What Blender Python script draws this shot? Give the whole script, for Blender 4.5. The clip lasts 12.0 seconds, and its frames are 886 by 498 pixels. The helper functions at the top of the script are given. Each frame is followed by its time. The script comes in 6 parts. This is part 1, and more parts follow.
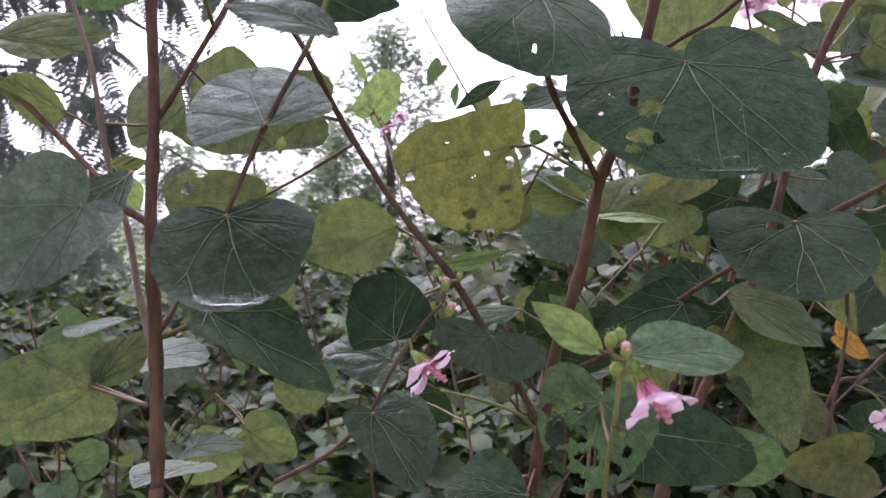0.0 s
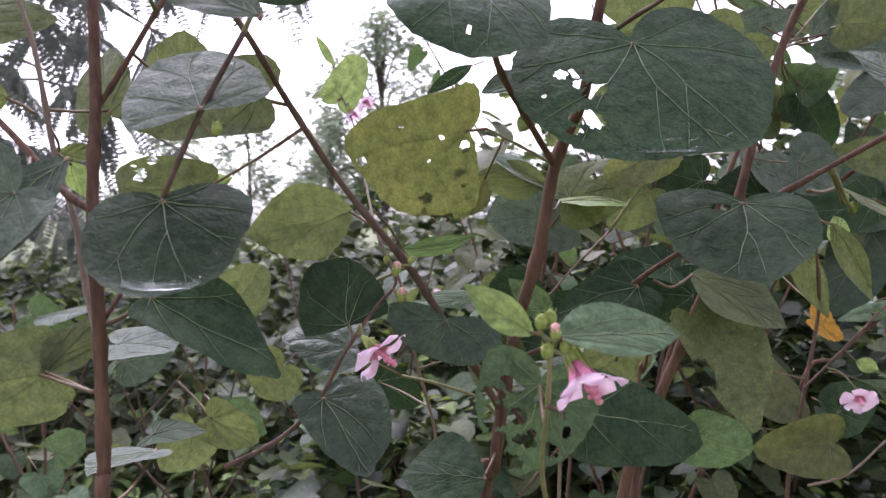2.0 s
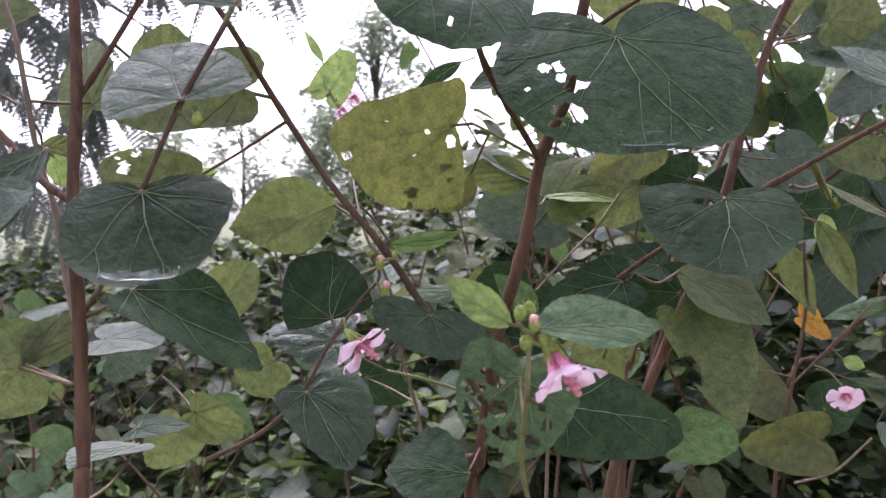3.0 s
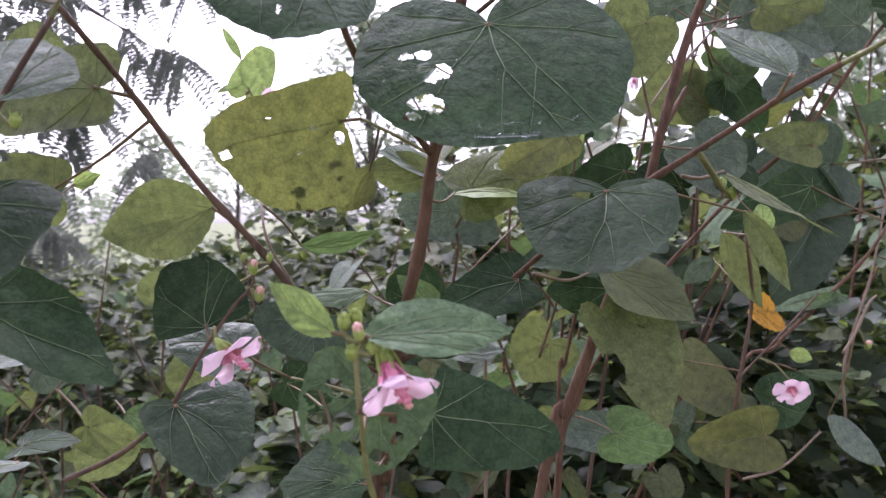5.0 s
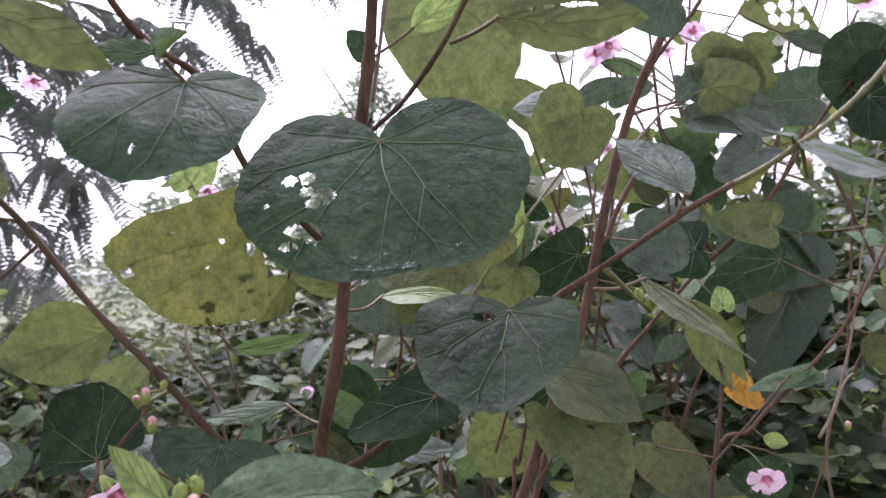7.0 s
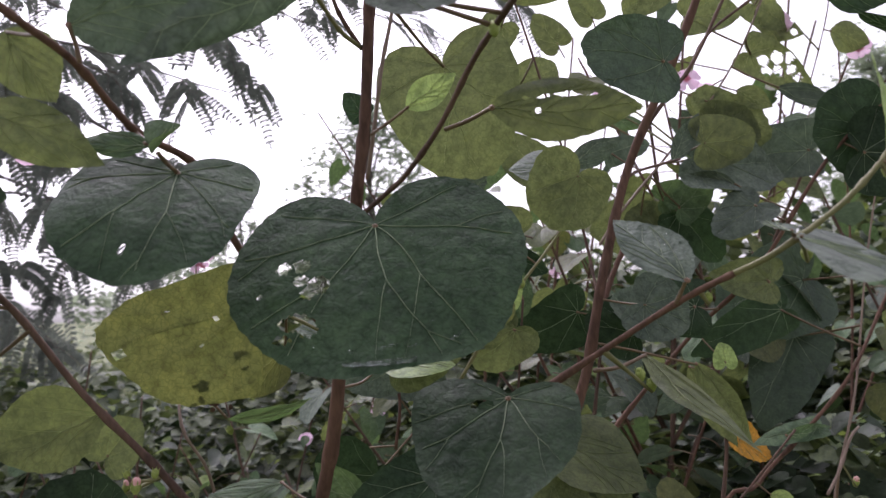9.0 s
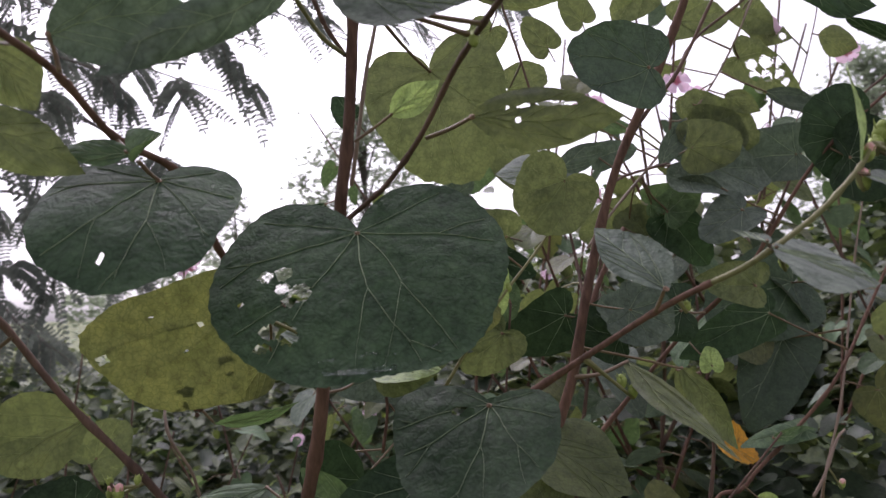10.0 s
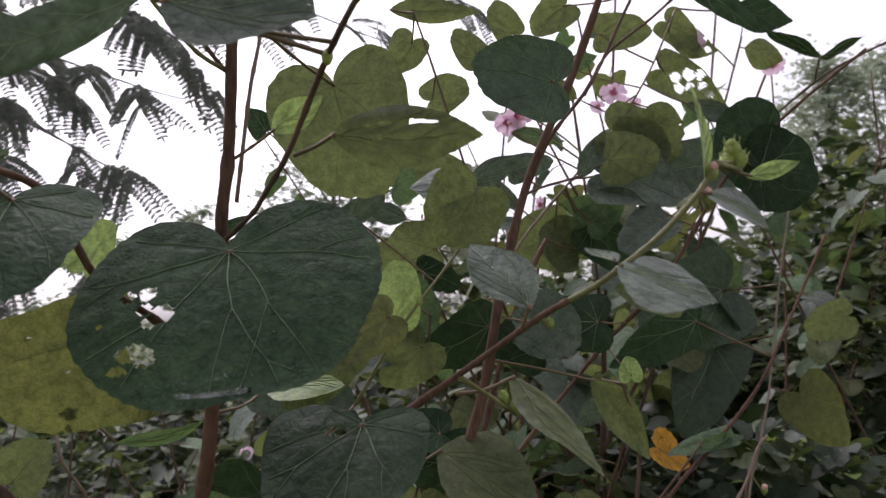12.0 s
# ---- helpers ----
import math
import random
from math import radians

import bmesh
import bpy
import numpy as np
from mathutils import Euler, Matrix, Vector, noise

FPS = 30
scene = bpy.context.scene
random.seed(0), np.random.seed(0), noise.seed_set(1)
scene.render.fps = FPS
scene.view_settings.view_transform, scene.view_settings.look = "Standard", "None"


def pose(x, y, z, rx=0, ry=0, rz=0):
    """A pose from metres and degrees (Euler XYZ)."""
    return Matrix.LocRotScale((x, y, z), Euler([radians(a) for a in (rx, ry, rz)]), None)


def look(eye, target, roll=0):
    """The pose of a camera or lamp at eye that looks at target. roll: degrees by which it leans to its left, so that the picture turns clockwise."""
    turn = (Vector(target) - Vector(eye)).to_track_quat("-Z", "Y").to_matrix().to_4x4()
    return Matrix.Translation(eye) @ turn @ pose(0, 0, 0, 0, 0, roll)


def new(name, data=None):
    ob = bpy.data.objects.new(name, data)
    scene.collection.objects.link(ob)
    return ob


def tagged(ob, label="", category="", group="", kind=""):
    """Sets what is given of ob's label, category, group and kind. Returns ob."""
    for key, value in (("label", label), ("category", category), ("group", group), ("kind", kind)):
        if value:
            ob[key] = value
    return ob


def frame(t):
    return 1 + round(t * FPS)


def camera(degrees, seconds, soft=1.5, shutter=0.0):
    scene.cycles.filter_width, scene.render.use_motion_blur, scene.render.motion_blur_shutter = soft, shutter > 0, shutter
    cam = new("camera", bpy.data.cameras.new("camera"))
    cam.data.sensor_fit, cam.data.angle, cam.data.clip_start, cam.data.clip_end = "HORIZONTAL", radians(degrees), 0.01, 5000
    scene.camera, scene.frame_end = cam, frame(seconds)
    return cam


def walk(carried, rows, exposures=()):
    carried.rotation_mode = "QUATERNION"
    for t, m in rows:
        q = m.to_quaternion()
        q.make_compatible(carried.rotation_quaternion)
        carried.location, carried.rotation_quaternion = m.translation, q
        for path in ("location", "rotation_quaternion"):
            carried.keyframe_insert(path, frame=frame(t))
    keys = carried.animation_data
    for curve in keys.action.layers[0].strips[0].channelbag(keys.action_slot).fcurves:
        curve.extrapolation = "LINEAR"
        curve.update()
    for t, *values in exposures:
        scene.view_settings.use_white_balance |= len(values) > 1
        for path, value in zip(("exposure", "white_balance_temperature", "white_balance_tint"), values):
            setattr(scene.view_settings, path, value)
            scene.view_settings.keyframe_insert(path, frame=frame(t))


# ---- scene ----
cam = camera(66.5, 12.0, soft=1.3, shutter=0.25)
cam.data.dof.use_dof, cam.data.dof.focus_distance, cam.data.dof.aperture_fstop = True, 0.31, 21.0
PATH = [
    (0, (0.025, 0.045, 0.972), (-0.038, 2.044, 0.936), 1.2),
    (0.5, (0.034, 0.041, 0.979), (-0.038, 2.04, 0.975), 1.0),
    (1, (0.036, 0.039, 0.983), (-0.048, 2.037, 0.969), 0.5),
    (1.5, (0.039, 0.042, 0.979), (-0.028, 2.041, 0.947), 0.6),
    (2, (0.043, 0.046, 0.971), (-0.009, 2.044, 0.899), 0.7),
    (2.5, (0.048, 0.044, 0.969), (0.007, 2.043, 0.899), 0.6),
    (2.7, (0.047, 0.045, 0.969), (0.014, 2.043, 0.895), 1.0),
    (4.3, (0.066, 0.05, 0.966), (0.011, 2.048, 0.909), 0.4),
    (4.5, (0.074, 0.054, 0.967), (0.037, 2.053, 0.89), -0.1),
    (5, (0.092, 0.06, 0.97), (0.066, 2.058, 0.888), -0.4),
    (5.5, (0.1, 0.068, 0.97), (0.047, 2.066, 0.905), -0.6),
    (6, (0.117, 0.079, 0.977), (0.063, 2.078, 0.958), -1.0),
    (6.5, (0.126, 0.079, 0.987), (0.079, 2.078, 1.022), -1.4),
    (7, (0.13, 0.073, 0.993), (0.085, 2.071, 1.068), -1.8),
    (7.5, (0.132, 0.075, 1.001), (0.077, 2.071, 1.115), -2.4),
    (7.7, (0.131, 0.076, 0.996), (0.07, 2.068, 1.174), -2.0),
    (9.3, (0.132, 0.075, 1.012), (0.101, 2.069, 1.173), -2.6),
    (9.5, (0.134, 0.075, 1.012), (0.112, 2.069, 1.169), -2.5),
    (10, (0.136, 0.074, 1.013), (0.111, 2.067, 1.178), -2.4),
    (10.5, (0.142, 0.076, 1.015), (0.136, 2.069, 1.179), -3.0),
    (11, (0.151, 0.081, 1.016), (0.178, 2.073, 1.188), -3.1),
    (11.5, (0.155, 0.073, 1.016), (0.207, 2.064, 1.202), -3.0),
    (12, (0.168, 0.075, 1.015), (0.23, 2.066, 1.197), -3.0),
]
walk(cam, [(t, look(eye, target, roll)) for t, eye, target, roll in PATH],
     exposures=[(0.0, 1.2, 5960, 31), (2.5, 1.36, 5960, 31), (4.5, 1.42, 5940, 32), (5.5, 1.54, 5910, 33), (6.5, 1.5, 5920, 33), (7.3, 1.28, 5960, 31), (9.5, 0.66, 6160, 29), (11.0, 0.54, 6210, 28), (12.0, 0.4, 6290, 25)])
# ---- light ----
world = bpy.data.worlds.new("overcast_sky")
scene.world = world
world.use_nodes = True
wn, wl = world.node_tree.nodes, world.node_tree.links
sky = wn.new("ShaderNodeTexSky")
sky.sky_type, sky.sun_disc = "NISHITA", False
sky.sun_elevation, sky.sun_rotation = radians(52), radians(-25)
sky.air_density, sky.dust_density, sky.ozone_density = 1.0, 4.0, 1.0
cloud = wn.new("ShaderNodeHueSaturation")
cloud.inputs["Saturation"].default_value = 0.12
wl.new(sky.outputs[0], cloud.inputs["Color"])
wl.new(cloud.outputs[0], wn["Background"].inputs["Color"])
wn["Background"].inputs["Strength"].default_value = 0.17
sun = new("sun", bpy.data.lights.new("sun", "SUN"))
sun.data.energy, sun.data.angle, sun.data.color = 1.35, radians(40), (1.0, 0.98, 0.95)
sun.matrix_world = look((-1.2, 2.6, 4.5), (0, 0, 0))


# ---- materials ----
def shader(name):
    m = bpy.data.materials.new(name)
    m.use_nodes = True
    return m, m.node_tree.nodes, m.node_tree.links, m.node_tree.nodes["Principled BSDF"]


def noise_node(nodes, links, coords, scale, detail=3.0, rough=0.55):
    n = nodes.new("ShaderNodeTexNoise")
    n.inputs["Scale"].default_value, n.inputs["Detail"].default_value, n.inputs["Roughness"].default_value = scale, detail, rough
    links.new(coords, n.inputs["Vector"])
    return n


def ramp(nodes, links, fac, stops):
    r = nodes.new("ShaderNodeValToRGB")
    e = r.color_ramp.elements
    while len(e) < len(stops):
        e.new(0.5)
    for s, (p, c) in zip(e, stops):
        s.position, s.color = p, (*c, 1)
    links.new(fac, r.inputs[0])
    return r


def leaf_material(name, dark, light, glow, through_mix=0.3, rough=0.42, spec=0.5, spots=None, bump=0.2, island=False, grey=0.0):
    """A leaf blade: mottled colour, fine puckered relief, a waxy sheen and light that comes through it."""
    m, n, l, b = shader(name)
    tex = n.new("ShaderNodeTexCoord")
    info = n.new("ShaderNodeObjectInfo")
    rnd = info.outputs["Random"]
    if island:
        rnd = n.new("ShaderNodeNewGeometry").outputs["Random Per Island"]
    shift = n.new("ShaderNodeVectorMath")
    shift.operation = "ADD"
    scale = n.new("ShaderNodeVectorMath")
    scale.operation = "SCALE"
    scale.inputs[0].default_value = (3.1, 5.7, 2.3)
    l.new(rnd, scale.inputs["Scale"])
    l.new(tex.outputs["Object"], shift.inputs[0])
    l.new(scale.outputs[0], shift.inputs[1])
    big = noise_node(n, l, shift.outputs[0], 45, 4)
    col = ramp(n, l, big.outputs["Fac"], [(0.3, dark), (0.72, light)])
    fine = noise_node(n, l, shift.outputs[0], 700, 2)
    hs = n.new("ShaderNodeHueSaturation")
    l.new(col.outputs[0], hs.inputs["Color"])
    val = n.new("ShaderNodeMapRange")
    val.inputs["To Min"].default_value, val.inputs["To Max"].default_value = 0.72, 1.3
    l.new(rnd, val.inputs["Value"])
    l.new(val.outputs[0], hs.inputs["Value"])
    speck = ramp(n, l, fine.outputs["Fac"], [(0.3, (0.78, 0.78, 0.78)), (0.7, (1.2, 1.2, 1.2))])
    mid = noise_node(n, l, shift.outputs[0], 190, 3)
    patch = ramp(n, l, mid.outputs["Fac"], [(0.34, (0.72, 0.74, 0.72)), (0.52, (1.0, 1.0, 1.0)), (0.68, (1.2, 1.17, 1.12))])
    out = hs.outputs[0]
    for extra in (speck, patch):
        mul = n.new("ShaderNodeMix")
        mul.data_type, mul.blend_type = "RGBA", "MULTIPLY"
        mul.inputs["Factor"].default_value = 1.0
        l.new(out, mul.inputs[6])
        l.new(extra.outputs[0], mul.inputs[7])
        out = mul.outputs[2]
    if spots:
        sp = noise_node(n, l, shift.outputs[0], spots[1], 5, 0.7)
        fac = ramp(n, l, sp.outputs["Fac"], [(spots[2], (0, 0, 0)), (spots[2] + 0.05, (1, 1, 1))])
        mx = n.new("ShaderNodeMix")
        mx.data_type = "RGBA"
        l.new(fac.outputs[0], mx.inputs["Factor"])
        l.new(out, mx.inputs[6])
        mx.inputs[7].default_value = (*spots[0], 1)
        out = mx.outputs[2]
    if not island:
        net = n.new("ShaderNodeTexVoronoi")
        net.feature = "DISTANCE_TO_EDGE"
        net.inputs["Scale"].default_value = 330
        bent = n.new("ShaderNodeVectorMath")
        bent.operation = "MULTIPLY_ADD"
        bent.inputs[1].default_value = (0.006, 0.006, 0.006)
        l.new(noise_node(n, l, shift.outputs[0], 170, 2).outputs["Color"], bent.inputs[0])
        l.new(shift.outputs[0], bent.inputs[2])
        l.new(bent.outputs[0], net.inputs["Vector"])
        lines = ramp(n, l, net.outputs["Distance"], [(0.0, (0.55, 0.58, 0.54)), (0.1, (1.05, 1.05, 1.05))])
        web = n.new("ShaderNodeMix")
        web.data_type, web.blend_type = "RGBA", "MULTIPLY"
        web.inputs["Factor"].default_value = 0.6
        l.new(out, web.inputs[6])
        l.new(lines.outputs[0], web.inputs[7])
        out = web.outputs[2]
    l.new(out, b.inputs["Base Color"])
    rr = n.new("ShaderNodeMapRange")
    rr.inputs["To Min"].default_value, rr.inputs["To Max"].default_value = rough - 0.1, rough + 0.15
    l.new(big.outputs["Fac"], rr.inputs["Value"])
    l.new(rr.outputs[0], b.inputs["Roughness"])
    b.inputs["Specular IOR Level"].default_value = spec
    if grey:
        b.inputs["Sheen Weight"].default_value = grey
        b.inputs["Sheen Roughness"].default_value = 0.5
    pucker = n.new("ShaderNodeTexVoronoi")
    pucker.feature = "DISTANCE_TO_EDGE"
    pucker.inputs["Scale"].default_value = 165
    wob = noise_node(n, l, shift.outputs[0], 120, 2)
    off = n.new("ShaderNodeVectorMath")
    off.operation = "MULTIPLY_ADD"
    off.inputs[1].default_value = (0.008, 0.008, 0.008)
    l.new(wob.outputs["Color"], off.inputs[0])
    l.new(shift.outputs[0], off.inputs[2])
    l.new(off.outputs[0], pucker.inputs["Vector"])
    crease = n.new("ShaderNodeTexVoronoi")
    crease.feature = "DISTANCE_TO_EDGE"
    crease.inputs["Scale"].default_value = 420
    l.new(off.outputs[0], crease.inputs["Vector"])
    both = n.new("ShaderNodeMath")
    both.operation = "MULTIPLY_ADD"
    both.inputs[1].default_value = 0.55
    l.new(crease.outputs["Distance"], both.inputs[0])
    l.new(pucker.outputs["Distance"], both.inputs[2])
    mixh = n.new("ShaderNodeMath")
    mixh.operation = "MULTIPLY_ADD"
    mixh.inputs[1].default_value = 0.3
    l.new(fine.outputs["Fac"], mixh.inputs[0])
    l.new(both.outputs[0], mixh.inputs[2])
    bp = n.new("ShaderNodeBump")
    bp.inputs["Strength"].default_value, bp.inputs["Distance"].default_value = bump, 0.003
    l.new(mixh.outputs[0], bp.inputs["Height"])
    l.new(bp.outputs[0], b.inputs["Normal"])
    tr = n.new("ShaderNodeBsdfTranslucent")
    shade = patch.outputs[0]
    if not island:
        dim = n.new("ShaderNodeMix")
        dim.data_type, dim.blend_type = "RGBA", "MULTIPLY"
        dim.inputs["Factor"].default_value = 0.4
        l.new(shade, dim.inputs[6])
        l.new(lines.outputs[0], dim.inputs[7])
        shade = dim.outputs[2]
    lit = n.new("ShaderNodeMix")
    lit.data_type, lit.blend_type = "RGBA", "MULTIPLY"
    lit.inputs["Factor"].default_value = 1.0
    lit.inputs[6].default_value = (*glow, 1)
    l.new(shade, lit.inputs[7])
    l.new(lit.outputs[2], tr.inputs["Color"])
    ms = n.new("ShaderNodeMixShader")
    ms.inputs[0].default_value = through_mix
    l.new(b.outputs[0], ms.inputs[1])
    l.new(tr.outputs[0], ms.inputs[2])
    l.new(ms.outputs[0], n["Material Output"].inputs["Surface"])
    return m


def plain(name, a, b_, rough=0.6, scale=300, bump=0.3, dist=0.001, spec=0.4, stretch=None, glow=None):
    m, n, l, b = shader(name)
    tex = n.new("ShaderNodeTexCoord")
    vec = tex.outputs["Object"]
    if stretch:
        mp = n.new("ShaderNodeMapping")
        mp.inputs["Scale"].default_value = stretch
        l.new(vec, mp.inputs["Vector"])
        vec = mp.outputs[0]
    f = noise_node(n, l, vec, scale, 4)
    g = noise_node(n, l, vec, scale * 0.12, 3)
    add = n.new("ShaderNodeMath")
    add.operation = "MULTIPLY_ADD"
    add.inputs[1].default_value = 0.5
    l.new(f.outputs["Fac"], add.inputs[0])
    half = n.new("ShaderNodeMath")
    half.operation = "MULTIPLY"
    half.inputs[1].default_value = 0.5
    l.new(g.outputs["Fac"], half.inputs[0])
    l.new(half.outputs[0], add.inputs[2])
    c = ramp(n, l, add.outputs[0], [(0.38, a), (0.62, b_)])
    l.new(c.outputs[0], b.inputs["Base Color"])
    b.inputs["Roughness"].default_value, b.inputs["Specular IOR Level"].default_value = rough, spec
    bp = n.new("ShaderNodeBump")
    bp.inputs["Strength"].default_value, bp.inputs["Distance"].default_value = bump, dist
    l.new(f.outputs["Fac"], bp.inputs["Height"])
    l.new(bp.outputs[0], b.inputs["Normal"])
    if glow:
        tr = n.new("ShaderNodeBsdfTranslucent")
        tr.inputs["Color"].default_value = (*glow, 1)
        ms = n.new("ShaderNodeMixShader")
        ms.inputs[0].default_value = 0.35
        l.new(b.outputs[0], ms.inputs[1])
        l.new(tr.outputs[0], ms.inputs[2])
        l.new(ms.outputs[0], n["Material Output"].inputs["Surface"])
    return m


MAT = {
    "dark": leaf_material("leaf_dark_green", (0.02, 0.04, 0.02), (0.041, 0.071, 0.036), (0.04, 0.08, 0.026), 0.18, 0.55, 0.14, bump=0.2),
    "wet": leaf_material("leaf_dark_wet", (0.032, 0.056, 0.034), (0.06, 0.095, 0.056), (0.055, 0.095, 0.038), 0.18, 0.42, 0.35, bump=0.28),
    "mid": leaf_material("leaf_green", (0.064, 0.11, 0.06), (0.112, 0.168, 0.092), (0.14, 0.225, 0.07), 0.25, 0.55, 0.2, bump=0.2),
    "olive": leaf_material("leaf_olive", (0.076, 0.1, 0.042), (0.134, 0.156, 0.068), (0.17, 0.205, 0.062), 0.36, 0.5, 0.3, bump=0.18),
    "yellow": leaf_material("leaf_yellowing", (0.08, 0.105, 0.042), (0.14, 0.152, 0.052), (0.17, 0.185, 0.045), 0.36, 0.5, 0.4, spots=((0.06, 0.035, 0.018), 75, 0.66)),
    "spotted": leaf_material("leaf_spotted_olive", (0.076, 0.092, 0.036), (0.132, 0.142, 0.054), (0.17, 0.19, 0.05), 0.36, 0.5, 0.4, spots=((0.05, 0.03, 0.016), 110, 0.62)),
    "grey": leaf_material("leaf_grey_green_downy", (0.07, 0.096, 0.073), (0.125, 0.155, 0.12), (0.11, 0.17, 0.09), 0.18, 0.6, 0.25, bump=0.28, grey=0.1),
    "young": leaf_material("leaf_young_bright", (0.17, 0.255, 0.085), (0.26, 0.36, 0.125), (0.36, 0.48, 0.14), 0.36, 0.48, 0.3),
    "orange": leaf_material("leaf_dead_orange", (0.45, 0.2, 0.02), (0.6, 0.32, 0.04), (0.8, 0.4, 0.03), 0.3, 0.55, 0.3, spots=((0.12, 0.05, 0.015), 90, 0.6)),
}
VEIN = plain("leaf_vein_pale", (0.2, 0.255, 0.155), (0.3, 0.36, 0.22), 0.5, 900, 0.1)
VEIN_OLIVE = plain("leaf_vein_olive", (0.16, 0.19, 0.095), (0.22, 0.25, 0.13), 0.5, 900, 0.1, glow=(0.4, 0.44, 0.19))
VEIN_OF = {"dark": VEIN, "mid": VEIN, "grey": VEIN, "wet": VEIN, "olive": VEIN_OLIVE, "yellow": VEIN_OLIVE, "spotted": VEIN_OLIVE, "young": VEIN_OLIVE, "orange": VEIN_OLIVE}
SPOT = plain("leaf_blight_brown", (0.05, 0.028, 0.016), (0.11, 0.06, 0.035), 0.8, 500, 0.3)
VEIN_RED = plain("leaf_joint_reddish", (0.2, 0.11, 0.075), (0.28, 0.17, 0.11), 0.5, 900, 0.1)
BARK = plain("stem_bark_reddish_brown", (0.064, 0.035, 0.024), (0.155, 0.087, 0.061), 0.75, 420, 0.7, 0.0009, 0.2, stretch=(1, 1, 0.25))
TWIG = plain("twig_bark_dark", (0.066, 0.04, 0.03), (0.135, 0.083, 0.06), 0.7, 600, 0.5, 0.0006, 0.25, stretch=(1, 1, 0.25))
TWIG_PALE = plain("twig_pale_pinkish", (0.14, 0.098, 0.072), (0.21, 0.155, 0.115), 0.6, 600, 0.4, 0.0006, stretch=(1, 1, 0.25))
SHOOT = plain("shoot_green_brown", (0.13, 0.13, 0.05), (0.2, 0.19, 0.085), 0.55, 700, 0.35, 0.0005)
PETIOLE = plain("petiole_reddish_green", (0.105, 0.066, 0.038), (0.16, 0.11, 0.058), 0.5, 700, 0.25, 0.0005)
PETAL = plain("petal_pink", (0.78, 0.54, 0.72), (0.88, 0.72, 0.84), 0.6, 220, 0.15, 0.0004, glow=(0.9, 0.64, 0.8))
PETAL_EYE = plain("petal_base_crimson", (0.62, 0.16, 0.3), (0.76, 0.36, 0.48), 0.6, 400, 0.1)
STAMEN = plain("stamen_column_pink", (0.62, 0.16, 0.28), (0.8, 0.42, 0.5), 0.55, 900, 0.3, 0.0004)
CALYX = plain("calyx_green", (0.19, 0.25, 0.05), (0.3, 0.36, 0.1), 0.6, 900, 0.4, 0.0005)
BUD = plain("bud_pink", (0.6, 0.26, 0.25), (0.78, 0.52, 0.48), 0.6, 900, 0.2)
WATER, _n, _l, _b = shader("water_film")
_b.inputs["Base Color"].default_value = (0.9, 0.95, 0.95, 1)
_b.inputs["Roughness"].default_value, _b.inputs["Transmission Weight"].default_value, _b.inputs["IOR"].default_value = 0.03, 1.0, 1.33


# ---- building tools ----
def part(name, mesh, material, parent, label=""):
    if material:
        mesh.materials.append(material)
    ob = new(name, mesh)
    ob.parent = parent
    if parent.type == "EMPTY":
        ob.matrix_parent_inverse = Matrix.Translation(-parent.location)
    return tagged(ob, label)


def mesh_of(name, verts, faces, smooth=True):
    me = bpy.data.meshes.new(name)
    me.from_pydata([tuple(v) for v in verts], [], faces)
    if smooth:
        me.polygons.foreach_set("use_smooth", [True] * len(me.polygons))
    me.update()
    return me


def smooth_line(points, steps):
    """Points on a Catmull-Rom curve through the given ones."""
    p = [np.array(q, float) for q in points]
    p = [2 * p[0] - p[1]] + p + [2 * p[-1] - p[-2]]
    out = []
    for i in range(1, len(p) - 2):
        for s in range(steps):
            t = s / steps
            out.append(0.5 * (2 * p[i] + (p[i + 1] - p[i - 1]) * t + (2 * p[i - 1] - 5 * p[i] + 4 * p[i + 1] - p[i + 2]) * t * t
                              + (3 * p[i] - p[i - 1] - 3 * p[i + 1] + p[i + 2]) * t ** 3))
    return out + [p[-2]]


def tube(points, r0, r1, steps=6, sides=8, knots=0.0, seed=1):
    """A tapered round stem along a curve, with swollen nodes and slightly uneven thickness."""
    rng = random.Random(seed)
    line = smooth_line(points, steps)
    n = len(line)
    verts, faces = [], []
    up = Vector((0.31, 0.87, 0.2))
    next_knot = rng.randint(4, 8)
    for i, c in enumerate(line):
        d = Vector(line[min(i + 1, n - 1)] - line[max(i - 1, 0)]).normalized()
        side = d.cross(up).normalized()
        other = d.cross(side)
        r = r0 + (r1 - r0) * i / (n - 1)
        r *= 1 + rng.uniform(-0.06, 0.06)
        if knots and i == next_knot:
            r *= 1 + knots
            next_knot += rng.randint(4, 8)
        for k in range(sides):
            a = 2 * math.pi * k / sides
            verts.append(Vector(c) + side * math.cos(a) * r + other * math.sin(a) * r)
        if i:
            for k in range(sides):
                k2 = (k + 1) % sides
                faces.append(((i - 1) * sides + k, (i - 1) * sides + k2, i * sides + k2, i * sides + k))
    faces.append(tuple(range(sides))[::-1])
    faces.append(tuple((n - 1) * sides + k for k in range(sides)))
    return mesh_of("tube", verts, faces)


